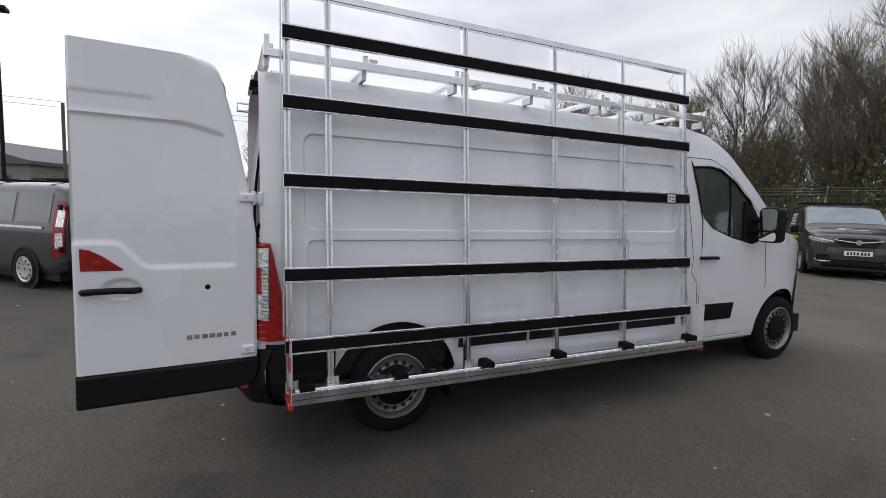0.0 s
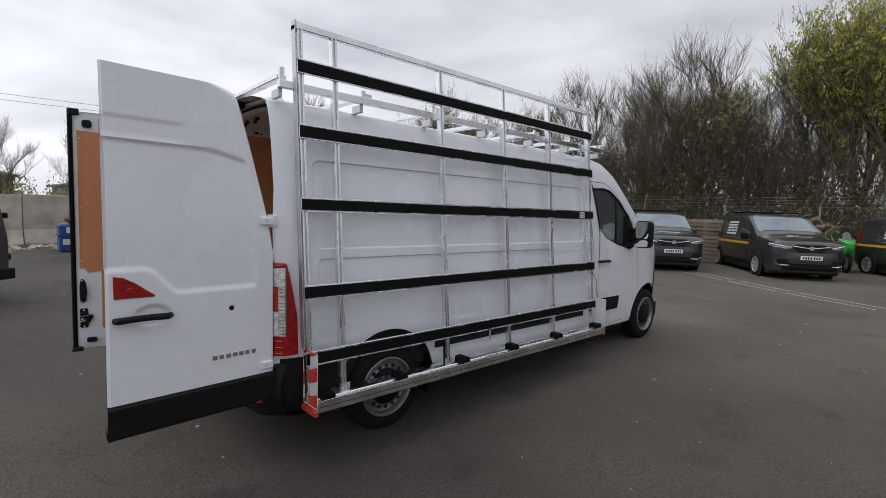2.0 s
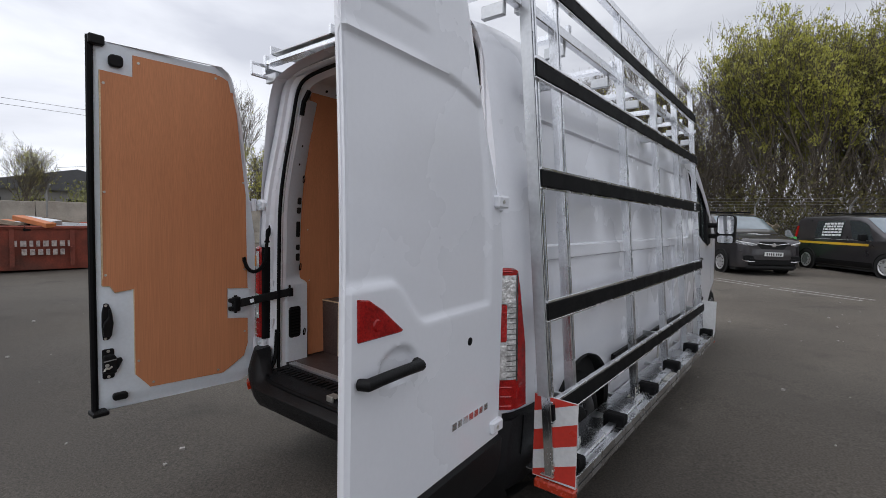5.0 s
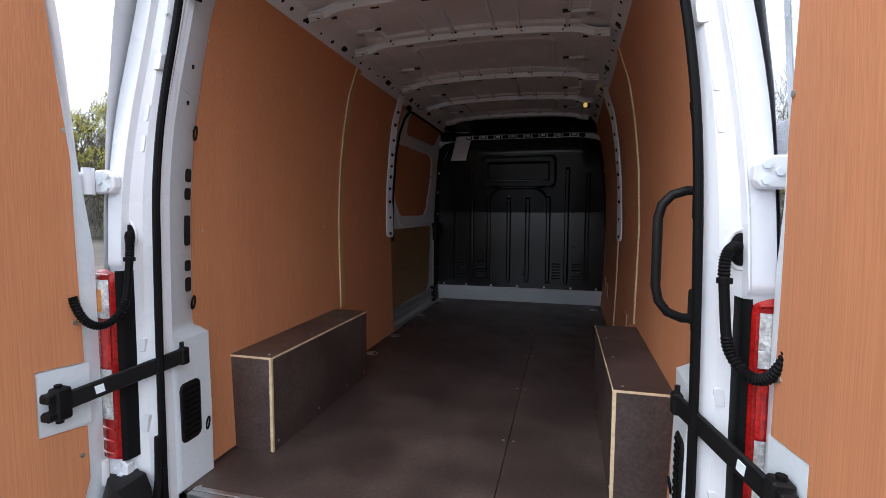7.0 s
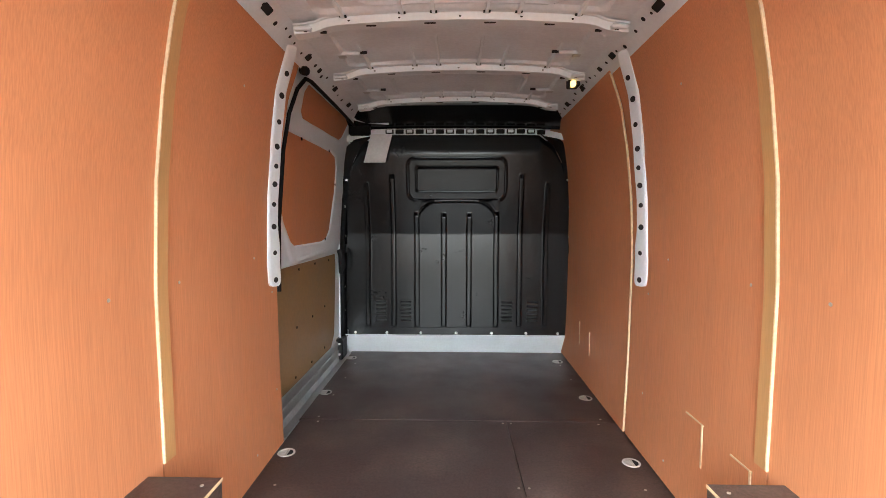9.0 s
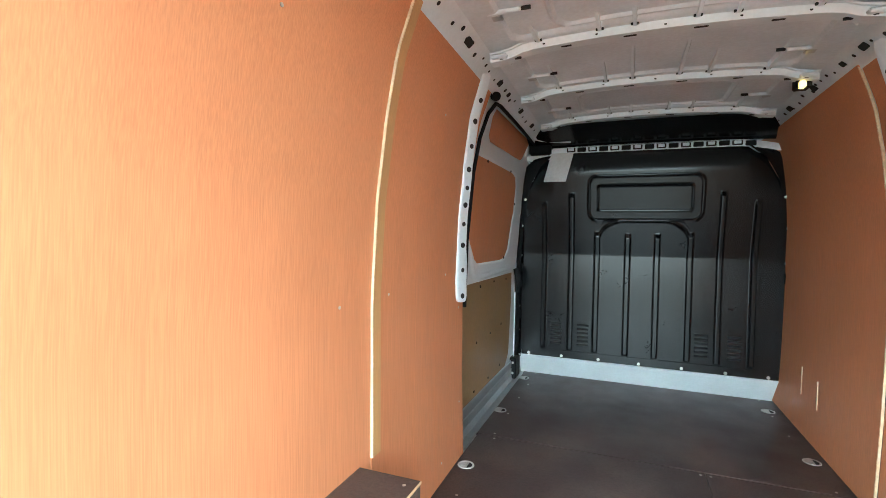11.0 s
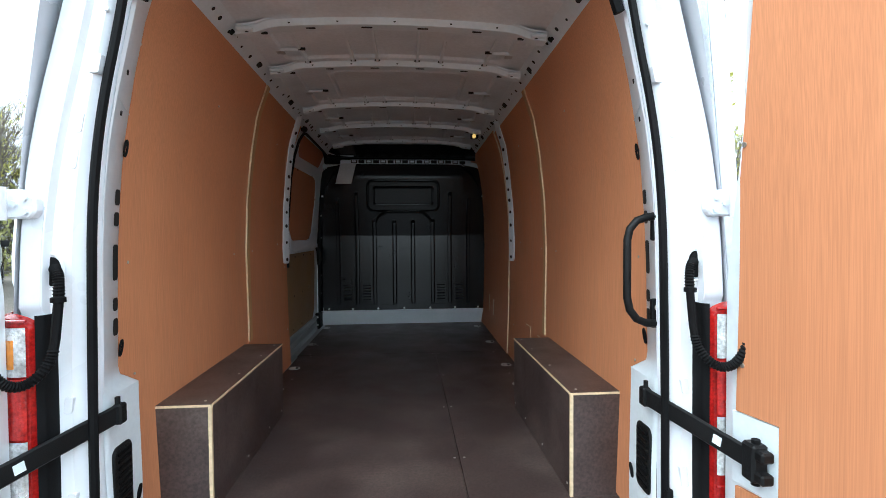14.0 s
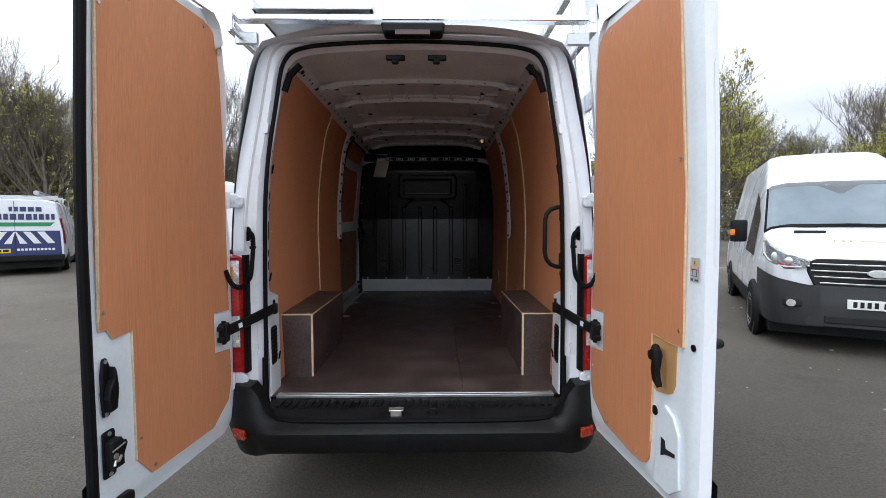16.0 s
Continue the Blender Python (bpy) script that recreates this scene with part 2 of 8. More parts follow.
LEAF_DARK = mat("evergreen_undergrowth_leaves", (0.15, 0.135, 0.055), 0.65, var=0.4, scale=0.7, fine=7, fvar=0.3)
BRUSH = mat("dry_brown_undergrowth", (0.19, 0.155, 0.105), 0.9, var=0.3, scale=0.8, fine=7, fvar=0.3)
for lm in (LEAF, LEAF_DARK, BRUSH):
    # thin leaves let light through
    lt = lm.node_tree
    lp = lt.nodes["Principled BSDF"]
    tl = lt.nodes.new("ShaderNodeBsdfTranslucent")
    ms = lt.nodes.new("ShaderNodeMixShader")
    ms.inputs[0].default_value = 0.45
    lt.links.new(lp.inputs["Base Color"].links[0].from_socket, tl.inputs[0])
    lt.links.new(lp.outputs[0], ms.inputs[1])
    lt.links.new(tl.outputs[0], ms.inputs[2])
    lt.links.new(ms.outputs[0], lt.nodes["Material Output"].inputs[0])
LINE_M = mat("worn_white_road_paint", (0.36, 0.35, 0.33), 0.7, var=0.25, scale=6, fine=50, fvar=0.25)
BUILDING_M = mat("grey_cladding", (0.22, 0.21, 0.20), 0.7, var=0.12, scale=0.6)
GALV = mat("galvanised_post", (0.30, 0.30, 0.29), 0.55, metal=0.5, var=0.2, scale=8)
LED = bpy.data.materials.new("lit_courtesy_lamp")
LED.use_nodes = True
LED.node_tree.nodes["Principled BSDF"].inputs["Base Color"].default_value = (0.9, 0.6, 0.2, 1)
LED.node_tree.nodes["Principled BSDF"].inputs["Emission Color"].default_value = (1.0, 0.62, 0.18, 1)
LED.node_tree.nodes["Principled BSDF"].inputs["Emission Strength"].default_value = 0.2

# asphalt: fine stone speckle, worn lighter patches, dark stains and hairline cracks
ASPHALT = mat("worn_asphalt", (0.080, 0.068, 0.055), 0.88, var=0.22, scale=0.4, fine=70, fvar=0.42, bump=0.6, bscale=140, rvar=0.06,
              col2=(0.112, 0.098, 0.081), patch=(0.42, 0.64))
nt = ASPHALT.node_tree
pb = nt.nodes["Principled BSDF"]
src = pb.inputs["Base Color"].links[0].from_socket
tc = nt.nodes.new("ShaderNodeTexCoord")
vo = nt.nodes.new("ShaderNodeTexVoronoi")
vo.inputs["Scale"].default_value = 85.0
nt.links.new(tc.outputs["Object"], vo.inputs["Vector"])
rg = nt.nodes.new("ShaderNodeMapRange")
rg.inputs["From Min"].default_value, rg.inputs["From Max"].default_value = 0.0, 0.5
rg.inputs["To Min"].default_value, rg.inputs["To Max"].default_value = 1.18, 0.86
nt.links.new(vo.outputs["Distance"], rg.inputs[0])
st = nt.nodes.new("ShaderNodeTexNoise")
st.inputs["Scale"].default_value, st.inputs["Detail"].default_value = 1.3, 8.0
nt.links.new(tc.outputs["Object"], st.inputs[0])
rs = nt.nodes.new("ShaderNodeMapRange")
rs.inputs["From Min"].default_value, rs.inputs["From Max"].default_value = 0.58, 0.74
rs.inputs["To Min"].default_value, rs.inputs["To Max"].default_value = 1.0, 0.60
nt.links.new(st.outputs[0], rs.inputs[0])
mm = nt.nodes.new("ShaderNodeMath")
mm.operation = 'MULTIPLY'
nt.links.new(rg.outputs[0], mm.inputs[0])
nt.links.new(rs.outputs[0], mm.inputs[1])
# hairline cracks, broken up by a mask
ck = nt.nodes.new("ShaderNodeTexVoronoi")
ck.feature = 'DISTANCE_TO_EDGE'
ck.inputs["Scale"].default_value = 0.55
wob = nt.nodes.new("ShaderNodeTexNoise")
wob.inputs["Scale"].default_value, wob.inputs["Detail"].default_value = 2.2, 6.0
nt.links.new(tc.outputs["Object"], wob.inputs[0])
wa = nt.nodes.new("ShaderNodeVectorMath")
wa.operation = 'ADD'
nt.links.new(tc.outputs["Object"], wa.inputs[0])
nt.links.new(wob.outputs["Color"], wa.inputs[1])
nt.links.new(wa.outputs[0], ck.inputs["Vector"])
cr1 = nt.nodes.new("ShaderNodeMapRange")
cr1.inputs["From Min"].default_value, cr1.inputs["From Max"].default_value = 0.002, 0.007
cr1.inputs["To Min"].default_value, cr1.inputs["To Max"].default_value = 0.74, 1.0
nt.links.new(ck.outputs["Distance"], cr1.inputs[0])
cm = nt.nodes.new("ShaderNodeTexNoise")
cm.inputs["Scale"].default_value = 0.30
nt.links.new(tc.outputs["Object"], cm.inputs[0])
cm2 = nt.nodes.new("ShaderNodeMapRange")
cm2.inputs["From Min"].default_value, cm2.inputs["From Max"].default_value = 0.55, 0.66
nt.links.new(cm.outputs[0], cm2.inputs[0])
cmx = nt.nodes.new("ShaderNodeMix")
cmx.inputs[2].default_value = 1.0
nt.links.new(cm2.outputs[0], cmx.inputs[0])
nt.links.new(cr1.outputs[0], cmx.inputs[3])
mm2 = nt.nodes.new("ShaderNodeMath")
mm2.operation = 'MULTIPLY'
nt.links.new(mm.outputs[0], mm2.inputs[0])
nt.links.new(cmx.outputs[0], mm2.inputs[1])
mm = mm2
# tone ramp over the whole yard: darker at low y, lighter at high y
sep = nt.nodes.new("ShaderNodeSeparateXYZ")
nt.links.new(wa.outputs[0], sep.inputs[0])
y_tone = nt.nodes.new("ShaderNodeMapRange")
y_tone.interpolation_type = 'SMOOTHSTEP'
y_tone.inputs["From Min"].default_value, y_tone.inputs["From Max"].default_value = -1.0, 8.0
y_tone.inputs["To Min"].default_value, y_tone.inputs["To Max"].default_value = 0.76, 1.36
nt.links.new(sep.outputs["Y"], y_tone.inputs[0])
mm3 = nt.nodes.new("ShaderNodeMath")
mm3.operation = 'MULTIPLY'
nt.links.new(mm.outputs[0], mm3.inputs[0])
nt.links.new(y_tone.outputs[0], mm3.inputs[1])
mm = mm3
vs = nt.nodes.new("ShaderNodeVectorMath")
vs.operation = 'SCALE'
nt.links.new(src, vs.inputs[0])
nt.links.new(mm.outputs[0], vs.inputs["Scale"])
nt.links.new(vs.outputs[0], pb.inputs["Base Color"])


# ---- mesh helpers ----
class MB:
    """Collects vertices and faces of one mesh."""

    def __init__(self):
        self.v, self.f = [], []

    def add(self, verts, faces):
        o = len(self.v)
        self.v += [tuple(p) for p in verts]
        self.f += [tuple(o + i for i in q) for q in faces]
        return self

    def box(self, a, b, m=None):
        (x0, y0, z0), (x1, y1, z1) = [min(p, q) for p, q in zip(a, b)], [max(p, q) for p, q in zip(a, b)]
        vs = [Vector(p) for p in ((x0, y0, z0), (x1, y0, z0), (x1, y1, z0), (x0, y1, z0), (x0, y0, z1), (x1, y0, z1), (x1, y1, z1), (x0, y1, z1))]
        if m is not None:
            vs = [m @ p for p in vs]
        return self.add(vs, ((3, 2, 1, 0), (4, 5, 6, 7), (0, 1, 5, 4), (1, 2, 6, 5), (2, 3, 7, 6), (3, 0, 4, 7)))

    def grid(self, fn, us, vs, flip=False):
        pts = [fn(u, v) for v in vs for u in us]
        n = len(us)
        fs = []
        for j in range(len(vs) - 1):
            for i in range(n - 1):
                q = (j * n + i, j * n + i + 1, (j + 1) * n + i + 1, (j + 1) * n + i)
                fs.append(q[::-1] if flip else q)
        return self.add(pts, fs)

    def loft(self, rings, closed=True, caps=False):
        n = len(rings[0])
        pts = [p for r in rings for p in r]
        fs = []
        for j in range(len(rings) - 1):
            for i in range(n if closed else n - 1):
                k = (i + 1) % n
                fs.append((j * n + i, j * n + k, (j + 1) * n + k, (j + 1) * n + i))
        if caps:
            fs.append(tuple(range(n))[::-1])
            fs.append(tuple((len(rings) - 1) * n + i for i in range(n)))
        return self.add(pts, fs)

    def tube(self, pts, r, n=8, caps=True):
        pts = [Vector(p) for p in pts]
        rs = r if isinstance(r, (list, tuple)) else [r] * len(pts)
        rings = []
        up = None
        for i, p in enumerate(pts):
            d = (pts[min(i + 1, len(pts) - 1)] - pts[max(i - 1, 0)]).normalized()
            if up is None:
                up = d.orthogonal().normalized()
            up = (up - d * up.dot(d))
            up = up.normalized() if up.length > 1e-6 else d.orthogonal().normalized()
            sd = d.cross(up)
            rings.append([p + (up * math.cos(2 * math.pi * k / n) + sd * math.sin(2 * math.pi * k / n)) * rs[i] for k in range(n)])
        return self.loft(rings, True, caps)

    def prism(self, poly, fn, d0, d1):
        """poly of (u, v), carried into space by fn(u, v, d) at the two depths."""
        n = len(poly)
        vs = [fn(u, v, d0) for u, v in poly] + [fn(u, v, d1) for u, v in poly]
        fs = [tuple(range(n))[::-1], tuple(range(n, 2 * n))] + [(i, (i + 1) % n, n + (i + 1) % n, n + i) for i in range(n)]
        return self.add(vs, fs)

    def disc(self, c, axis, r, depth, n=24, r2=None):
        c, axis = Vector(c), Vector(axis).normalized()
        return self.tube([c, c + axis * depth], [r, r if r2 is None else r2], n)


def part(name, mb, material, parent=None, label="", bevel=0.0, smooth=False, seg=1):
    me = bpy.data.meshes.new(name)
    me.from_pydata([tuple(p) for p in mb.v], [], mb.f)
    bm = bmesh.new()
    bm.from_mesh(me)
    bmesh.ops.recalc_face_normals(bm, faces=bm.faces)
    if bevel:
        es = [e for e in bm.edges if len(e.link_faces) == 2 and e.calc_face_angle(0) > 0.6]
        bmesh.ops.bevel(bm, geom=es, offset=bevel, segments=seg, affect='EDGES', profile=0.6, clamp_overlap=True)
    bm.to_mesh(me)
    bm.free()
    if smooth:
        me.shade_smooth()
        me.set_sharp_from_angle(angle=radians(38))
    me.materials.append(material)
    ob = new(name, me)
    if parent is not None:
        ob.parent = parent
    if label:
        ob["label"] = label
    return ob


def board(poly, fn, d0, d1, step=0.08):
    """A thin board of outline poly (u, v), cut into bands so that it follows a curved surface fn(u, v, d)."""
    bm = bmesh.new()
    bm.faces.new([bm.verts.new((u, v, 0)) for u, v in poly])
    vs = [v for _, v in poly]
    k = min(vs) + step
    while k < max(vs) - 0.01:
        bmesh.ops.bisect_plane(bm, geom=bm.verts[:] + bm.edges[:] + bm.faces[:], dist=1e-5, plane_co=(0, k, 0), plane_no=(0, 1, 0))
        k += step
    bm.verts.index_update()
    n = len(bm.verts)
    flat = [(v.co.x, v.co.y) for v in bm.verts]
    mb = MB()
    faces = [tuple(v.index for v in f.verts) for f in bm.faces]
    rim = [tuple(v.index for v in e.verts) for e in bm.edges if len(e.link_faces) == 1]
    mb.add([fn(u, v, d0) for u, v in flat] + [fn(u, v, d1) for u, v in flat],
           [f[::-1] for f in faces] + [tuple(n + i for i in f) for f in faces] + [(a, b, n + b, n + a) for a, b in rim])
    bm.free()
    return mb


def thing(name, label, category, group="", kind=""):
    ob = new(name)
    ob.empty_display_size = 0.2
    return tagged(ob, label, category, group, kind)


def lerp_table(tab, x):
    return float(np.interp(x, [a for a, _ in tab], [b for _, b in tab]))


def smooth01(t):
    t = min(max(t, 0.0), 1.0)
    return t * t * (3 - 2 * t)


def rrect(x, y, x0, x1, y0, y1, r):
    """Signed distance to a rounded rectangle, negative inside."""
    dx, dy = abs(x - (x0 + x1) / 2) - (x1 - x0) / 2 + r, abs(y - (y0 + y1) / 2) - (y1 - y0) / 2 + r
    return math.hypot(max(dx, 0), max(dy, 0)) + min(max(dx, dy), 0) - r


def arc(cx, cy, r, a0, a1, n):
    return [(cx + r * math.cos(radians(a0 + (a1 - a0) * i / n)), cy + r * math.sin(radians(a0 + (a1 - a0) * i / n))) for i in range(n + 1)]


def rounded(x0, x1, y0, y1, r, n=4):
    return (arc(x1 - r, y1 - r, r, 0, 90, n) + arc(x0 + r, y1 - r, r, 90, 180, n) + arc(x0 + r, y0 + r, r, 180, 270, n) + arc(x1 - r, y0 + r, r, 270, 360, n))


def gz(y):
    """Height of the yard, which rises gently ahead of the van."""
    return -0.005 + 0.0135 * (min(max(y, -8.0), 45.0) - 1.0)


def lin(a, b, n):
    return [a + (b - a) * i / n for i in range(n + 1)]


# ---- yard ----
ys = lin(-400, -60, 6) + lin(-40, 60, 60) + lin(80, 500, 6)
xs = lin(-400, -60, 6) + lin(-40, 60, 60) + lin(80, 400, 6)
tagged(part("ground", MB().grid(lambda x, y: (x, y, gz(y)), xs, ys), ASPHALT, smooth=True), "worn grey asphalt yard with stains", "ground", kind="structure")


def road_strip(name, pts, width, label):
    mb = MB()
    rnd = random.Random(len(name))
    for (x0, y0), (x1, y1) in zip(pts, pts[1:]):
        d = Vector((x1 - x0, y1 - y0))
        n = max(int(d.length / 0.25), 1)
        nn = Vector((-d.y, d.x)).normalized() * width / 2
        for i in range(n):
            if rnd.random() < 0.06:
                continue
            a, b = Vector((x0, y0)) + d * (i / n), Vector((x0, y0)) + d * ((i + 1) / n)
            q = [a - nn * rnd.uniform(0.8, 1.1), b - nn * rnd.uniform(0.8, 1.1), b + nn * rnd.uniform(0.8, 1.1), a + nn * rnd.uniform(0.8, 1.1)]
            mb.add([(p.x, p.y, gz(p.y) + 0.004) for p in q], [(0, 1, 2, 3)])
    tagged(part(name, mb, LINE_M), label, "road marking", kind="structure")


road_strip("road_marking", [(-2.4, 14.05), (-1.1, 13.3), (1.2, 11.75), (2.8, 10.95)], 0.065, "worn white painted line on the asphalt")
road_strip("road_marking", [(-2.2, 14.35), (-0.9, 13.6), (1.4, 12.05), (3.0, 11.25)], 0.065, "worn white painted line on the asphalt")
road_strip("road_marking", [(3.4, 14.2), (4.6, 13.2), (6.0, 12.3), (9.0, 10.6)], 0.065, "worn white painted line on the asphalt")
road_strip("road_marking", [(3.6, 14.5), (4.8, 13.5), (6.2, 12.6), (9.2, 10.9)], 0.065, "worn white painted line on the asphalt")

grit = MB()
rnd = random.Random(5)
for i in range(420):
    x, y = rnd.uniform(-9, 9), rnd.uniform(-5, 13)
    s = rnd.choice((0.004, 0.005, 0.006, 0.008, 0.012, 0.016))
    if abs(x) < 1.1 and 0 < y < 6:
        continue
    m = Matrix.Translation((x, y, gz(y) + s * 0.35)) @ Matrix.Rotation(rnd.uniform(0, 3), 4, 'Z')
    grit.box((-s, -s * 0.8, -s * 0.5), (s, s * 0.7, s * 0.5), m)
GRIT_M = mat("pale_stone_chips", (0.34, 0.32, 0.30), 0.8, var=0.3)
tagged(part("loose_grit", grit, GRIT_M), "pale loose stone chips scattered on the asphalt", "grit", kind="stuff")

# ---- the white cargo van ----
van = thing("cargo_van", "white high-roof panel van with both rear doors open", "van")
PROF = [(0.30, 0.925), (0.42, 0.958), (0.6, 0.972), (0.9, 0.980), (1.2, 0.978), (1.5, 0.963), (1.8, 0.935), (2.1, 0.89), (2.27, 0.855), (2.35, 0.825), (2.40, 0.79)]
TOP = [(0.1, 2.40), (3.95, 2.40), (4.2, 2.345), (4.45, 2.20), (4.75, 1.93), (5.05, 1.64), (5.3, 1.44), (5.6, 1.37), (5.85, 1.29), (6.02, 1.16), (6.12, 1.0)]
HUB_R, HUB_F = (1.03, 0.34), (5.356, 0.395)


def side_x(y, z):
    x = lerp_table(PROF, z)
    if y < 0.40:
        x -= 0.042 * ((0.40 - y) / 0.245) ** 2.2
    if y > 5.15:
        x -= 0.36 * ((y - 5.15) / 1.0) ** 2.2
    return x


def pressing(y, z):
    """Depth of the pressed panels in the load area's side."""
    d = 0.019 * smooth01(-rrect(y, z, 0.40, 3.70, 1.425, 2.03, 0.07) / 0.010)
    d += 0.017 * smooth01(-rrect(y, z, 0.42, 3.12, 0.30, 1.365, 0.05) / 0.010)
    d += 0.005 * smooth01(-rrect(y, z, 2.3, 3.66, 0.90, 1.34, 0.05) / 0.02)
    for y0 in (0.40, 1.68, 3.05):
        d += 0.006 * smooth01(-rrect(y, z, y0, y0 + 0.36, 0.795, 0.855, 0.012) / 0.01)
    return d


WIN = [(3.93, 2.035), (4.18, 2.05), (4.33, 2.03), (4.53, 1.92), (4.74, 1.74), (4.84, 1.60), (4.88, 1.45), (4.86, 1.335), (4.77, 1.315), (4.45, 1.38), (4.17, 1.47), (4.06, 1.56), (3.98, 1.75)]


def poly_sdf(poly, x, y):
    d, inside = 1e9, False
    for (x0, y0), (x1, y1) in zip(poly, poly[1:] + poly[:1]):
        ex, ey = x1 - x0, y1 - y0
        t = min(max(((x - x0) * ex + (y - y0) * ey) / (ex * ex + ey * ey), 0), 1)
        d = min(d, math.hypot(x - x0 - t * ex, y - y0 - t * ey))
        if (y0 > y) != (y1 > y) and x < x0 + (y - y0) * ex / ey:
            inside = not inside
    return -d if inside else d


def opening(y, z):
    a = math.hypot(y - HUB_R[0], z - HUB_R[1]) - 0.455
    b = math.hypot(y - HUB_F[0], z - HUB_F[1]) - 0.435
    return min(a, b, poly_sdf(WIN, y, z) if 3.8 < y < 5 and z > 1.2 else 9)


def body_side(sign):
    """One flank as a sheet with its wheel arches and, in the cab, its window cut out."""
    ys = lin(0.15, 0.39, 9) + lin(0.395, 0.44, 11) + lin(0.455, 3.09, 100) + lin(3.10, 3.14, 9) + lin(3.16, 3.66, 20) + lin(3.68, 3.72, 9) + lin(3.74, 3.78, 2) + lin(3.8, 6.12, 92)
    rows = sorted(lin(0, 1, 70) + [(z - 0.36) / 2.04 for z in lin(1.335, 1.455, 34) + lin(2.005, 2.045, 13)])
    cut = opening if sign > 0 else (lambda y, z: min(opening(y, z), 9) if z < 1.2 or y > 3.8 else 9)
    vs, keep = [], []
    for r in rows:
        for y in ys:
            zb, zt = 0.36, lerp_table(TOP, y)
            vs.append([y, zb + (zt - zb) * r])
    n = len(ys)
    s = [cut(y, z) for y, z in vs]
    fs = []
    for j in range(len(rows) - 1):
        for i in range(n - 1):
            q = (j * n + i, j * n + i + 1, (j + 1) * n + i + 1, (j + 1) * n + i)
            if max(s[k] for k in q) > 0:
                fs.append(q)
    used = {k for q in fs for k in q}
    for k in used:
        if s[k] < 0:
            y, z = vs[k]
            for _ in range(3):
                e = 0.002
                c = cut(y, z)
                gy, gzz = (cut(y + e, z) - cut(y - e, z)) / (2 * e), (cut(y, z + e) - cut(y, z - e)) / (2 * e)
                g2 = gy * gy + gzz * gzz
                if g2 < 1e-6:
                    break
                y, z = y - c * gy / g2, z - c * gzz / g2
            vs[k] = [y, z]
    idx = {k: i for i, k in enumerate(sorted(used))}
    out = [None] * len(idx)
    for k, i in idx.items():
        y, z = vs[k]
        out[i] = (sign * (side_x(y, z) - pressing(y, z)), y, z)
    return MB().add(out, [tuple(idx[k] for k in q) for q in fs])


part("body_side", body_side(1), WHITE, van, "white pressed side panel", smooth=True)
part("body_side", body_side(-1), WHITE, van, "white pressed side panel", smooth=True)


def roof_z(x, y):
    zt = lerp_table(TOP, y)
    w = side_x(y, zt)
    t = min(abs(x) / w, 1)
    crown = 0.085 if y < 4.0 else 0.085 - 0.03 * min((y - 4.0) / 0.6, 1)
    return zt + crown * (1 - t ** 3.2)


def top_sheet(y0, y1, n, inset=0.0):
    return MB().grid(lambda u, y: (u * (side_x(y, lerp_table(TOP, y)) - inset), y, roof_z(u * side_x(y, lerp_table(TOP, y)), y)), lin(-1, 1, 40), lin(y0, y1, n))


part("roof", top_sheet(0.15, 4.3, 60), WHITE, van, "white high roof", smooth=True)
part("windscreen", top_sheet(4.3, 5.2, 24), GLASS_DARK, van, "dark tinted windscreen", smooth=True)
part("bonnet", top_sheet(5.2, 6.12, 24), WHITE, van, "white short bonnet", smooth=True)
fb = MB().grid(lambda u, z: (u * (side_x(6.1, 0.9) + 0.02), 6.12 + 0.07 * (1 - u * u) - 0.03 * abs(z - 0.6), z), lin(-1, 1, 20), lin(0.30, 1.02, 10))
part("front_bumper", fb, PLASTIC, van, "black front bumper", smooth=True)
for sg in (1, -1):
    mb = MB().grid(lambda y, z: (sg * (side_x(y, z) + 0.012), y, z), lin(5.72, 6.13, 12), lin(0.30, 0.95, 10))
    part("bumper_corner", mb, PLASTIC, van, smooth=True)
    hl = MB().grid(lambda y, z: (sg * (side_x(y, z) + 0.008), y, z + 0.06 * (y - 5.85)), lin(5.78, 6.06, 8), lin(1.0, 1.26, 8))
    part("headlight", hl, CLEAR_LENS, van, "clear headlight", smooth=True)


def side_band(pts, w, off, sign=1, y_step=0.05):
    """A narrow band laid along (y, z) points on the flank."""
    mb = MB()
    row = []
    for (y0, z0), (y1, z1) in zip(pts, pts[1:]):
        n = max(int(math.hypot(y1 - y0, z1 - z0) / y_step), 1)
        row += [(y0 + (y1 - y0) * i / n, z0 + (z1 - z0) * i / n) for i in range(n)]
    row.append(pts[-1])
    a, b = [], []
    for i, (y, z) in enumerate(row):
        p, q = row[max(i - 1, 0)], row[min(i + 1, len(row) - 1)]
        dy, dz = q[0] - p[0], q[1] - p[1]
        L = math.hypot(dy, dz) or 1
        ny, nz = -dz / L * w / 2, dy / L * w / 2
        a.append((sign * (side_x(y + ny, z + nz) + off), y + ny, z + nz))
        b.append((sign * (side_x(y - ny, z - nz) + off), y - ny, z - nz))
    return mb.loft([a, b], closed=False)


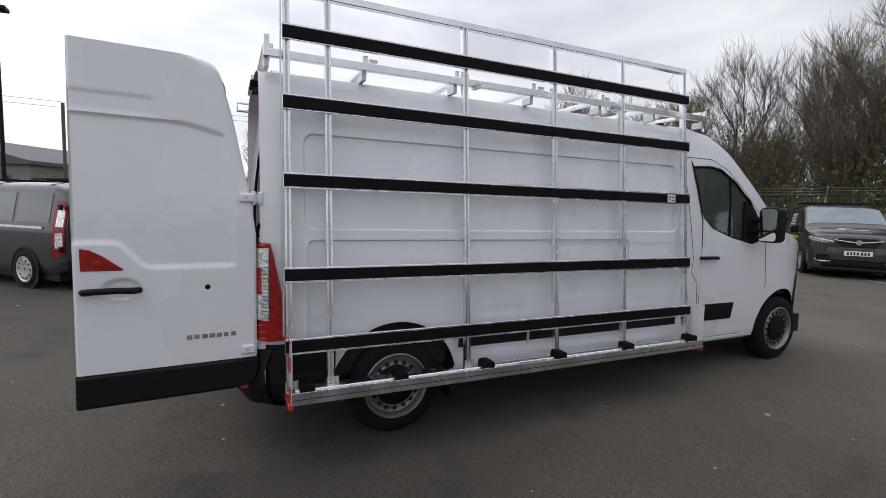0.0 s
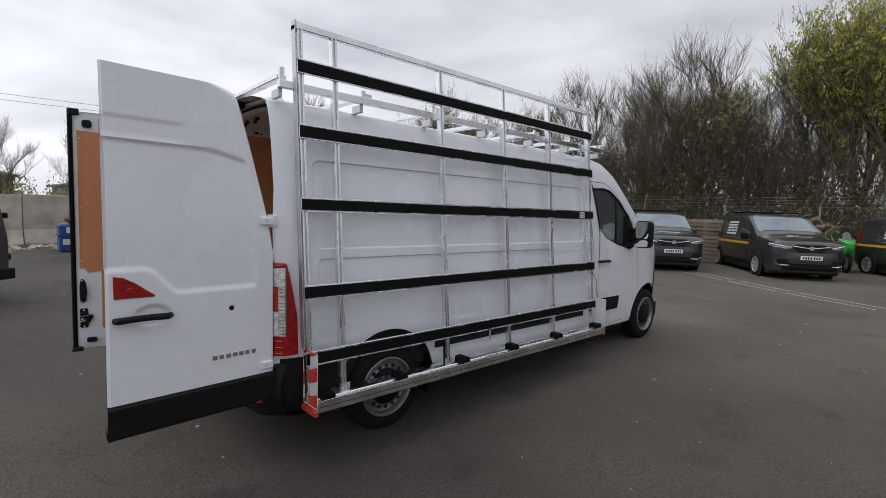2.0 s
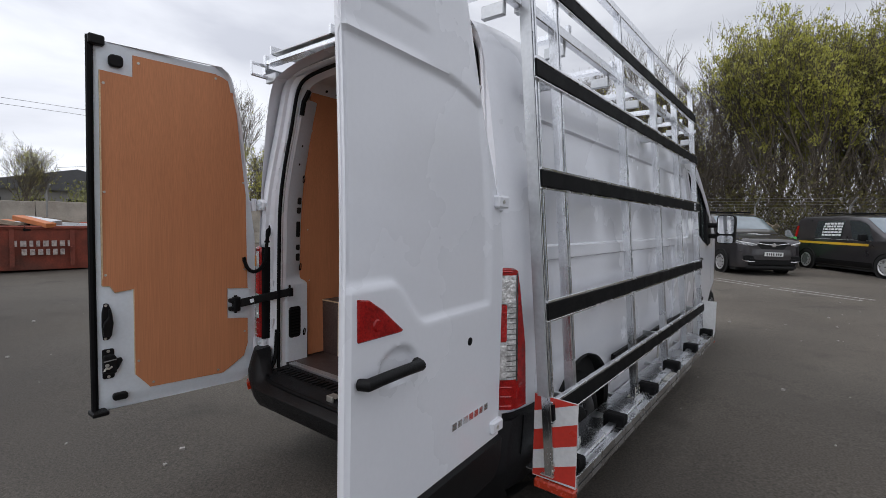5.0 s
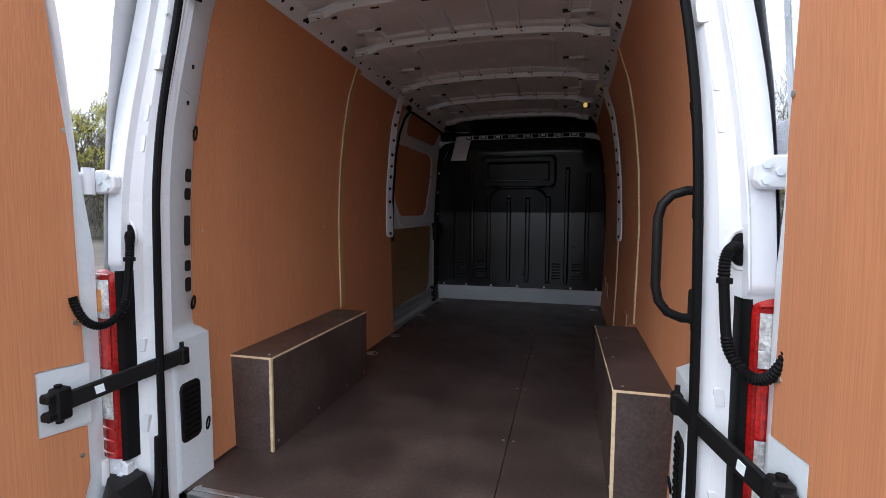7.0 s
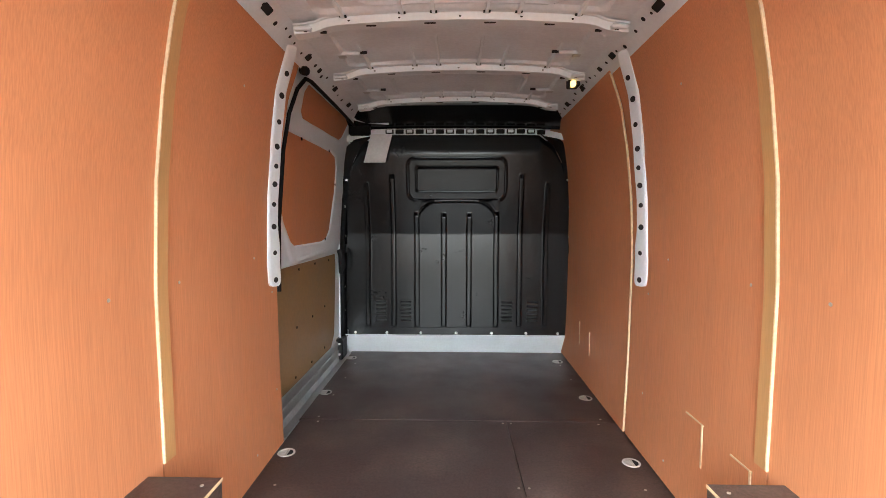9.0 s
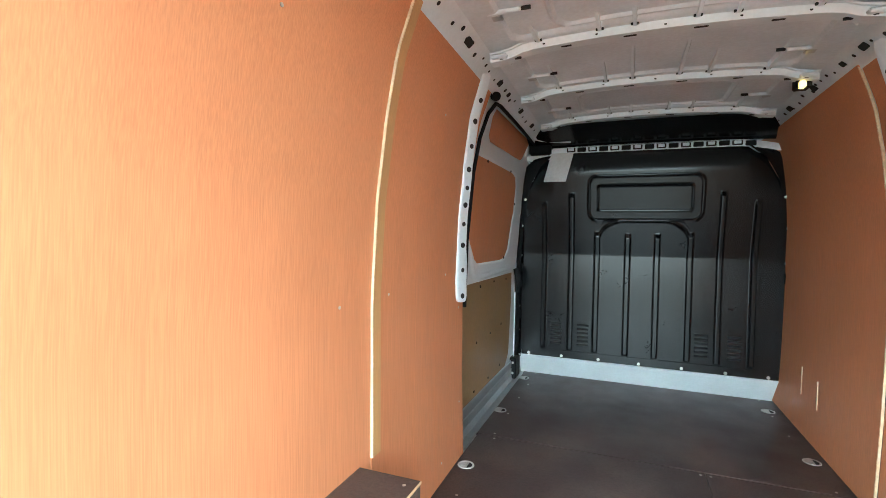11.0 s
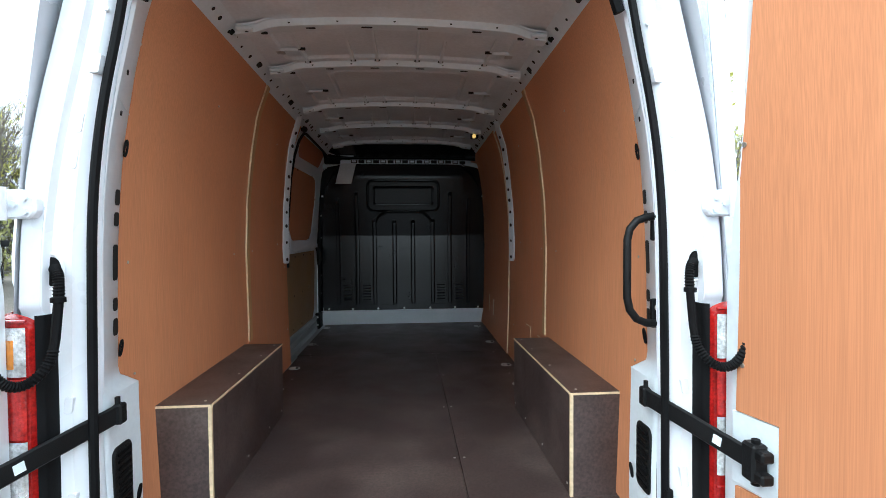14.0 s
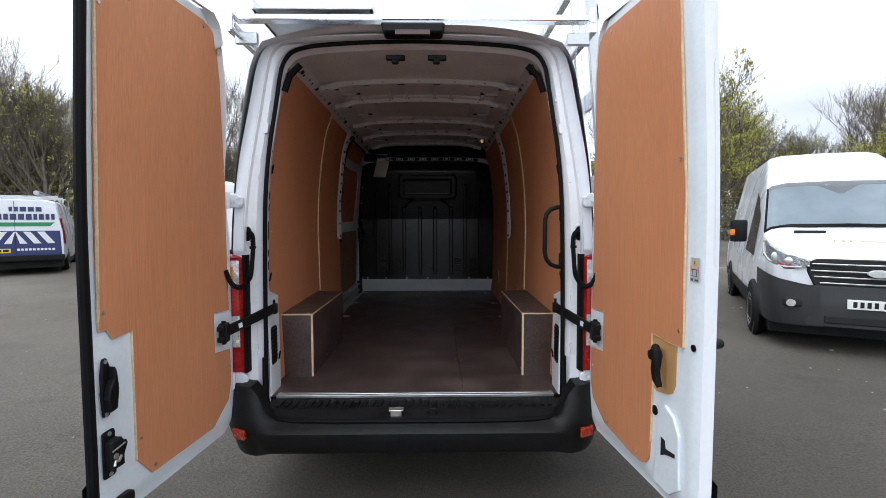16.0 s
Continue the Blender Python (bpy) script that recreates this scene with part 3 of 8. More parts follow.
def flank_block(y0, y1, z0, z1, t, sign=1, slant=0.0):
    """A moulding that follows the flank, with its own thickness."""
    ys, zs = lin(y0, y1, 14), lin(z0, z1, 4)
    mb = MB()
    mb.grid(lambda y, z: (sign * (side_x(y, z) + t * (1 - 0.5 * abs((z - (z0 + z1) / 2) / ((z1 - z0) / 2)) ** 4)), y + slant * (z - z0), z), ys, zs)
    for zz in (z0, z1):
        mb.grid(lambda y, k: (sign * (side_x(y, zz) + t * 0.5 * k - 0.01 * (1 - k)), y + slant * (zz - z0), zz), ys, [0, 1])
    for yy in (y0, y1):
        mb.grid(lambda z, k: (sign * (side_x(yy, z) + t * k - 0.01 * (1 - k)), yy + slant * (z - z0), z), zs, [0, 1])
    return mb


for sg in (1, -1):
    part("shut_line", side_band([(3.80, 2.04), (3.86, 1.6), (3.92, 1.17), (3.90, 1.05), (3.99, 0.95), (4.03, 0.46), (4.1, 0.40), (4.72, 0.40)], 0.008, 0.0015, sg),
         DARK, van, "shut line of the white cab door")
    part("shut_line", side_band([(3.80, 2.04), (3.86, 2.12), (4.2, 2.12), (4.42, 2.03), (4.62, 1.87), (4.9, 1.6)], 0.007, 0.0015, sg), DARK, van)
    part("shut_line", side_band([(4.99, 1.34), (4.99, 1.2), (5.03, 0.95), (5.02, 0.84)], 0.007, 0.0015, sg), DARK, van)
    part("shut_line", side_band([(3.80, 2.38), (3.80, 2.04)], 0.005, 0.001, sg), DARK, van)
    part("sill_moulding", flank_block(1.50, 3.72, 0.575, 0.70, 0.016, sg), PLASTIC, van, "black side rubbing strip", smooth=True)
    part("sill_moulding", flank_block(0.30, 0.57, 0.50, 0.68, 0.014, sg), PLASTIC, van, "black side rubbing strip", smooth=True)
    part("door_moulding", flank_block(4.07, 4.50, 0.575, 0.735, 0.018, sg, slant=0.18), PLASTIC, van, "black door rubbing strip", smooth=True)
    part("sill", flank_block(1.48, 4.78, 0.355, 0.40, 0.010, sg), WHITE, van, smooth=True)
    hb = MB().tube([(sg * 0.985, 4.0, 1.185), (sg * 1.008, 4.02, 1.187), (sg * 1.012, 4.13, 1.187), (sg * 1.008, 4.23, 1.184), (sg * 0.985, 4.25, 1.182)], 0.016, 8)
    part("door_handle", hb, PLASTIC, van, "black cab door handle", smooth=True)
    part("crease", side_band([(3.9, 1.075), (4.1, 1.04), (4.3, 0.97), (4.5, 0.87)], 0.02, 0.004, sg), WHITE, van, smooth=True)
    # cab glass with its rubber surround, and the black mirror foot
    inner = lambda y, z, d: (sg * (side_x(y, z) - 0.022 + d), y, z)
    part("cab_window", MB().prism(WIN, inner, 0.0, 0.005), GLASS, van, "tinted cab window glass")
    ring = WIN + WIN[:1]
    part("window_seal", MB().tube([inner(y, z, 0.014) for y, z in ring], 0.011, 6), RUBBER, van)
    part("window_divider", MB().tube([inner(4.47, 1.95, 0.008), inner(4.44, 1.385, 0.008)], 0.013, 6), RUBBER, van)
    foot = [(4.63, 1.345), (4.86, 1.335), (4.90, 1.50), (4.80, 1.66), (4.66, 1.74)]
    part("mirror_foot", MB().prism(foot, lambda y, z, d: (sg * (side_x(y, z) - 0.03 + d), y, z), 0.0, 0.045), PLASTIC, van, "black mirror base", bevel=0.006)
    for z in (1.43, 1.555):
        part("mirror_arm", MB().box((sg * 0.95, 4.74, z - 0.028), (sg * 1.10, 4.84, z + 0.028)), PLASTIC, van, bevel=0.015)
    mir = part("wing_mirror", MB().prism(rounded(1.06, 1.25, 1.34, 1.68, 0.05), lambda x, z, d: (sg * x, 4.70 + d, z), 0.0, 0.13), PLASTIC, van, "black two-part wing mirror", bevel=0.02, seg=2, smooth=True)
    MIRROR = bpy.data.materials.get("mirror_glass") or mat("mirror_glass", (0.85, 0.87, 0.88), 0.02, metal=1.0, var=0, fvar=0, rvar=0.0)
    part("mirror_glass", MB().prism(rounded(1.075, 1.235, 1.46, 1.665, 0.03), lambda x, z, d: (sg * x, 4.695 + d, z), 0.0, 0.01), MIRROR, mir, "mirror glass")
    part("mirror_glass", MB().prism(rounded(1.075, 1.235, 1.355, 1.44, 0.03), lambda x, z, d: (sg * x, 4.695 + d, z), 0.0, 0.01), MIRROR, mir, "small wide-angle mirror glass")
    # arches: liner and lip
    for (hy, hz), r in ((HUB_R, 0.455), (HUB_F, 0.435)):
        a = [(hy + r * math.cos(radians(t)), hz + r * math.sin(radians(t))) for t in range(-8, 189, 6)]
        rings = [[(sg * (side_x(y, max(z, 0.36)) - d), hy + (y - hy) * k, hz + (z - hz) * k) for y, z in a] for d, k in ((-0.002, 1.0), (0.012, 0.985), (0.02, 0.99), (0.30, 0.99))]
        part("wheel_arch", MB().loft(rings, closed=False), DARK, van, "black wheel arch liner", smooth=True)
# dark underbody and cab inside
part("underbody", MB().box((-0.86, 0.3, 0.30), (0.86, 5.9, 0.50)), DARK, van, "dark underside")
part("cab_floor", MB().box((-0.86, 4.1, 0.75), (0.86, 5.6, 0.80)), DARK, van)
part("dashboard", MB().box((-0.86, 4.95, 0.8), (0.86, 5.45, 1.36)), PLASTIC, van, "black dashboard", bevel=0.05)
for sx in (0.45, -0.45):
    mb = MB().box((sx - 0.25, 4.25, 0.9), (sx + 0.25, 4.75, 1.05)).box((sx - 0.25, 4.17, 1.0), (sx + 0.25, 4.32, 1.62)).box((sx - 0.13, 4.19, 1.64), (sx + 0.13, 4.29, 1.84))
    part("cab_seat", mb, PLASTIC, van, "dark cab seat", bevel=0.04, seg=2, smooth=True)
part("steering_wheel", MB().tube([(0.45 + 0.19 * math.cos(t), 4.85 + 0.06 * math.sin(t), 1.38 + 0.17 * math.sin(t)) for t in lin(0, 2 * math.pi, 20)], 0.014, 6, caps=False), PLASTIC, van, smooth=True)


def wheel(parent, x, y, z, sg, R=0.345, rim=0.225, holes=16, cap=True, silver=STEEL, width=0.215, dish=1.0):
    """Tyre, pressed steel rim with a ring of vent holes, dark hub cap."""
    prof = [(rim - 0.012, -width), (R - 0.05, -width), (R - 0.012, -width + 0.03), (R, -width + 0.06), (R, -0.055), (R - 0.012, -0.025), (R - 0.045, -0.004), (rim + 0.03, 0.0), (rim + 0.006, -0.006)]
    n = 40
    rings = [[(x + sg * d, y + r * math.cos(2 * math.pi * k / n), z + r * math.sin(2 * math.pi * k / n)) for k in range(n)] for r, d in prof]
    wh = part("wheel", MB().loft(rings), TYRE, parent, "black tyre on a silver steel rim", smooth=True)
    prof = [(rim + 0.008, 0.0), (rim, 0.006), (rim - 0.012, -0.004), (rim - 0.022, -0.045), (rim - 0.045, -0.052), (rim - 0.058, -0.03), (rim - 0.075, -0.02), (rim - 0.088, -0.03), (0.02, -0.035)]
    rings = [[(x + sg * d, y + r * math.cos(2 * math.pi * k / n), z + r * math.sin(2 * math.pi * k / n)) for k in range(n)] for r, d in prof]
    rings = [[(x + (px - x) * dish, py, pz) for px, py, pz in r] for r in rings]
    part("rim", MB().loft(rings), silver, wh, "silver steel rim", smooth=True)
    for k in range(holes):
        t = 2 * math.pi * k / holes
        c = Vector((x - sg * 0.027 * dish, y + (rim - 0.062) * math.cos(t), z + (rim - 0.062) * math.sin(t)))
        part("vent_hole", MB().disc(c, (sg, 0, 0), 0.016, 0.008, 8), DARK, wh)
    if cap:
        prof = [(0.142, -0.034), (0.137, -0.008), (0.11, 0.004), (0.06, 0.008), (0.0, 0.009)]
        rings = [[(x + sg * d, y + r * math.cos(2 * math.pi * k / 28), z + r * math.sin(2 * math.pi * k / 28)) for k in range(28)] for r, d in prof]
        part("hub_cap", MB().loft(rings), PLASTIC, wh, "dark plastic hub cap", smooth=True)
    return wh


for sg in (1, -1):
    wheel(van, sg * 0.955, HUB_R[0], HUB_R[1], sg)
    wheel(van, sg * 0.955, HUB_F[0], HUB_F[1], sg)
    part("mud_flap", MB().box((sg * 0.74, 1.43, 0.20), (sg * 0.95, 1.45, 0.62)), RUBBER, van, "black mud flap", bevel=0.004)

# rear frame: outer corner, aperture edge, inner reveal
APER = [(0.0, 2.452), (0.35, 2.44), (0.615, 2.415), (0.685, 2.345), (0.705, 2.23), (0.722, 2.09), (0.748, 1.906), (0.763, 1.72), (0.772, 1.45), (0.779, 1.05), (0.78, 0.85), (0.782, 0.66), (0.78, 0.54), (0.755, 0.485), (0.60, 0.47), (0.0, 0.465)]
INNER = [(0.0, 2.432), (0.35, 2.42), (0.61, 2.395), (0.682, 2.33), (0.708, 2.21), (0.730, 2.07), (0.757, 1.89), (0.772, 1.72), (0.782, 1.45), (0.789, 1.05), (0.789, 0.85), (0.79, 0.64), (0.788, 0.55), (0.765, 0.50), (0.60, 0.49), (0.0, 0.485)]
OUTER = [(0.0, 2.475), (0.45, 2.465), (0.68, 2.445), (0.77, 2.40), (0.808, 2.31), (0.842, 2.10), (0.893, 1.80), (0.915, 1.50), (0.926, 1.30), (0.93, 1.05), (0.925, 0.75), (0.905, 0.60), (0.88, 0.52), (0.82, 0.45), (0.6, 0.42), (0.0, 0.42)]
CREASE = [(0.0, 2.468), (0.45, 2.46), (0.67, 2.437), (0.735, 2.375), (0.757, 2.28), (0.785, 2.08), (0.828, 1.80), (0.858, 1.53), (0.868, 1.30), (0.872, 1.05), (0.87, 0.75), (0.86, 0.60), (0.84, 0.53), (0.78, 0.47), (0.6, 0.44), (0.0, 0.44)]


def both(half):
    return half + [(-x, z) for x, z in half[-2:0:-1]]


def soften(poly, rounds=2):
    """Cut the corners of a closed outline."""
    for _ in range(rounds):
        out = []
        for (x0, z0), (x1, z1) in zip(poly, poly[1:] + poly[:1]):
            out += [(0.75 * x0 + 0.25 * x1, 0.75 * z0 + 0.25 * z1), (0.25 * x0 + 0.75 * x1, 0.25 * z0 + 0.75 * z1)]
        poly = out
    return poly


def resample(poly, n, c=(0.0, 1.45)):
    """Points of a star-shaped outline at even turns round c."""
    out = []
    for k in range(n):
        t = 2 * math.pi * k / n
        d = (math.cos(t), math.sin(t))
        best = None
        for (x0, z0), (x1, z1) in zip(poly, poly[1:] + poly[:1]):
            ex, ez = x1 - x0, z1 - z0
            den = d[0] * ez - d[1] * ex
            if abs(den) < 1e-9:
                continue
            s = ((x0 - c[0]) * ez - (z0 - c[1]) * ex) / den
            u = ((x0 - c[0]) * d[1] - (z0 - c[1]) * d[0]) / den
            if s > 0 and -1e-6 <= u <= 1 + 1e-6 and (best is None or s < best):
                best = s
        out.append((c[0] + d[0] * best, c[1] + d[1] * best))
    return out


NR = 440
ap, inn, outr, crs = (resample(soften(both(p)), NR) for p in (APER, INNER, OUTER, CREASE))
lamp_bay = lambda z: smooth01((z - 0.728) / 0.012) * smooth01((1.356 - z) / 0.012)      # the frame is sunk behind the lamps
sunk = lambda y, z: y + max(0.168 - y, 0.0) * lamp_bay(z)
ring = lambda pts, y, k=0.0: [(x * (1 + k), sunk(y, z) + 0.075 * smooth01((z - 1.5) / 0.95), z + (z - 1.45) * k) for x, z in pts]
mid = [(0.58 * a[0] + 0.42 * b[0], 0.58 * a[1] + 0.42 * b[1]) for a, b in zip(ap, crs)]
part("rear_frame", MB().loft([ring(outr, 0.20, 0.008), ring(outr, 0.160), ring(outr, 0.157, -0.006), ring(crs, 0.162, 0.010), ring(crs, 0.156, 0.004), ring(crs, 0.157), ring(crs, 0.178, -0.006), ring(mid, 0.188, 0.004), ring(mid, 0.198, -0.003), ring(ap, 0.212, 0.022), ring(ap, 0.216, 0.010), ring(ap, 0.222), ring(inn, 0.24, 0.012), ring(inn, 0.262)]), WHITE, van,
     "white rear door frame", smooth=True)
frame_y = lambda z: sunk(0.184, z) + 0.075 * smooth01((z - 1.5) / 0.95)
for sg in (1, -1):
    # raised pads, a joint line and small plugs on the frame
    for x, z, w, h in ((0.765, 1.99, 0.013, 0.026), (0.797, 1.83, 0.010, 0.026), (0.812, 1.735, 0.015, 0.026), (0.828, 1.10, 0.010, 0.022), (0.828, 0.84, 0.010, 0.03)):
        part("pressed_pad", MB().prism(rounded(x - w, x + w, z - h, z + h, 0.006, 3), lambda a, b, d: (sg * (a - 0.12 * (b - z)), frame_y(b) + d, b), -0.0015, 0.02), WHITE, van, bevel=0.001)
    for x, z, r in ((0.742, 2.14, 0.008), (0.838, 1.56, 0.006), (0.826, 0.985, 0.006)):
        part("frame_plug", MB().disc((sg * x, frame_y(z) + 0.004, z), (0, -1, 0), r, 0.006, 12, r * 0.8), GREY_IN, van)
part("door_seal", MB().tube(ring(ap, 0.200) + ring(ap, 0.200)[:1], 0.0115, 8, caps=False), RUBBER, van, "black rubber door seal", smooth=True)
for sg in (1, -1):
    # white inner pillar: punched along the lining, broader and flat at its foot
    half = [(0.784, 0.565), (0.784, 0.80), (0.789, 1.05), (0.782, 1.45), (0.765, 1.80), (0.738, 2.03), (0.712, 2.19), (0.68, 2.31)]
    low = lambda z: smooth01((1.125 - z) / 0.03)
    half = [(lerp_table([(b, a) for a, b in half], z), z) for z in lin(0.567, 2.31, 60)]
    rows = [[(sg * (x + d - e * low(z)), y + 0.06 * smooth01((z - 1.5) / 0.95) + w * low(z), z) for x, z in half] for d, y, e, w in ((0.0, 0.255, 0, 0), (0.006, 0.262, 0.011, 0), (0.010, 0.276, 0.015, 0), (0.040, 0.395, 0.042, 0.022), (0.048, 0.402, 0.049, 0.024), (0.075, 0.43, 0.032, 0.0))]
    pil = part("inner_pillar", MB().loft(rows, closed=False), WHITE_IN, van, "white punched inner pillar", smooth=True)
    lift = lambda z: 0.06 * smooth01((z - 1.5) / 0.95)
    face = lambda y, z, d: (sg * (lerp_table([(b, a) for a, b in half], z) + 0.010 + 0.252 * (y - 0.276) + d), y + lift(z), z)
    for z0, z1 in ((1.628, 1.674), (1.566, 1.607), (1.406, 1.512), (1.316, 1.354), (1.243, 1.293)):
        part("slot", MB().prism(rounded(0.353, 0.390, z0, z1, 0.010, 3), face, -0.0018, 0.006), DARK, pil)
    for y, z in ((0.335, 2.015), (0.333, 1.893)):
        part("slot", MB().prism(rounded(y - 0.006, y + 0.006, z - 0.007, z + 0.007, 0.002, 2), face, -0.0018, 0.004), DARK, pil)
    part("pillar_seam", MB().tube([face(y, 1.935 - 0.25 * (y - 0.28), -0.0005) for y in lin(0.274, 0.40, 6)], 0.0018, 5), GREY_IN, pil)
    flat = lambda y, z, d: (sg * (0.779 + 0.06 * (y - 0.27) + d), y, z)
    vent = part("pillar_vent", MB().prism(rounded(0.276, 0.372, 0.728, 0.938, 0.024), flat, -0.006, 0.01), PLASTIC, pil, "black air vent grille", bevel=0.003)
    for i in range(9):
        zz = 0.748 + i * 0.0205
        part("vent_slat", MB().prism([(0.292, zz), (0.358, zz), (0.358, zz + 0.008), (0.292, zz + 0.008)], flat, -0.010, -0.004), RUBBER, pil)
    part("foot_line", MB().tube([flat(y, 0.705 - 0.12 * (y - 0.27), 0.0) for y in lin(0.27, 0.40, 5)], 0.0018, 5), GREY_IN, pil)
    for y, z in ((0.392, 1.80), (0.395, 1.20), (0.402, 0.755)):
        # looped cable clips
        cx = face(y, z, 0.0) if z > 1.1 else flat(y, z, 0.0)
        loop = [(cx[0] - sg * (0.010 + 0.004 * math.sin(a)), cx[1] - 0.004 - 0.007 * math.cos(a), cx[2] + 0.024 * math.sin(a)) for a in lin(0, 2 * math.pi, 15)]
        part("wire_clip", MB().tube(loop, 0.0032, 6, caps=False), RUBBER, van)

# bumper with ribbed step
def bumper_y(x):
    return 0.02 + 0.17 * (max(abs(x) - 0.79, 0) / 0.195) ** 2.4


bx = lin(-0.975, 0.975, 60)
# section of the bumper at its corners and at its middle: distance behind the face, height
secs = [(0.12, 0.69), (0.02, 0.685), (0.0, 0.63), (-0.004, 0.55), (0.002, 0.475), (0.004, 0.462), (0.012, 0.44), (0.02, 0.39), (0.05, 0.332), (0.12, 0.308), (0.30, 0.30)]
tread = [(0.10, 0.532), (0.045, 0.527), (0.025, 0.515), (0.002, 0.500), (-0.030, 0.486), (-0.036, 0.478), (-0.035, 0.462), (-0.022, 0.405), (0.004, 0.365), (0.09, 0.342), (0.30, 0.335)]


def bump_pt(x, k):
    c = smooth01((0.815 - abs(x)) / 0.11)
    d, z = (a + (b - a) * c for a, b in zip(secs[k], tread[k]))
    return (x * (1 - 0.02 * (z < 0.4)), bumper_y(x) + d + (0.02 * (1 - c) if z > 0.6 else 0), z)


part("rear_bumper", MB().grid(lambda x, k: bump_pt(x, int(k)), bx, range(len(secs))), BUMPER_P, van, "black rear bumper", smooth=True)
for sg in (1, -1):
    mb = MB().grid(lambda y, z: (sg * (side_x(max(y, 0.24), z) + 0.008 - 0.03 * (max(0.24 - y, 0) / 0.07) ** 2), y, z), lin(0.17, 0.60, 14), lin(0.34, 0.715, 8))
    part("bumper_end", mb, BUMPER_P, van, smooth=True)
    part("reflector", MB().prism(rounded(0.828, 0.903, 0.434, 0.486, 0.008), lambda x, z, d: (sg * x, bumper_y(x) - 0.002 + d + (0.43 - z) * 0.2, z), -0.006, 0.02), ORANGE_REF, van, "orange-red bumper reflector", bevel=0.003)
step_z = lambda y: lerp_table([(0.05, 0.520), (0.09, 0.530), (0.14, 0.545), (0.262, 0.552)], y)
step_w = lambda y: 0.64 + 0.135 * math.sqrt(min(max((y - 0.045) / 0.10, 0.0), 1.0))
step = part("step_plate", MB().grid(lambda k, y: (k * step_w(y), y, step_z(y)), lin(-1, 1, 24), lin(0.045, 0.264, 16)), BUMPER_P, van, "black ribbed step plate", smooth=True)
for i in range(36):
    x = -0.71 + i * 1.42 / 35
    part("step_rib", MB().prism(rounded(x - 0.010, x + 0.010, 0.150, 0.236, 0.009, 3), lambda a, b, d: (a + 0.12 * (b - 0.19), b, step_z(b) + d), 0.0, 0.009), BUMPER_P, step)
lip = [(0.785, 0.19, 0.80), (0.785, 0.185, 0.66), (0.780, 0.165, 0.585), (0.762, 0.125, 0.550), (0.725, 0.085, 0.533), (0.67, 0.060, 0.524), (0.60, 0.050, 0.520), (0.40, 0.044, 0.518)]
part("step_lip", MB().tube(lip + [(-x, y, z) for x, y, z in reversed(lip)], 0.013, 8), RUBBER, van, "black rubber lip round the step", smooth=True)
part("lock_striker", MB().box((-0.13, 0.085, 0.549), (-0.055, 0.135, 0.554)).box((-0.12, 0.075, 0.515), (-0.065, 0.088, 0.56)), ZINC, van, "silver lock striker", bevel=0.003)
part("lock_striker", MB().box((0.06, 0.085, 0.549), (0.125, 0.135, 0.556)).box((0.075, 0.08, 0.518), (0.11, 0.09, 0.565)), PLASTIC, van, "black lock striker", bevel=0.003)
part("sill_trim", MB().box((-0.755, 0.262, 0.553), (0.755, 0.284, 0.5690)).box((-0.755, 0.287, 0.553), (0.755, 0.309, 0.5695)), ALU_IN, van, "silver aluminium floor edge trim", bevel=0.002)
part("sill_backing", MB().box((-0.762, 0.265, 0.50), (0.762, 0.300, 0.5665)), PLASTIC, van)

# tail lamps wrap the rear corner
def lamp_path(s, z):
    """s runs 0 to 1 from the rear face round to the flank."""
    ye = lerp_table([(0.74, 0.285), (1.0, 0.279), (1.15, 0.247), (1.31, 0.214), (1.35, 0.209)], z)
    pts = [(0.866, 0.136), (0.91, 0.134), (0.945, 0.145), (0.975, 0.175), (0.988, 0.205), (0.988, ye)]
    k = s * (len(pts) - 1)
    i = min(int(k), len(pts) - 2)
    return pts[i][0] + (pts[i + 1][0] - pts[i][0]) * (k - i), pts[i][1] + (pts[i + 1][1] - pts[i][1]) * (k - i)


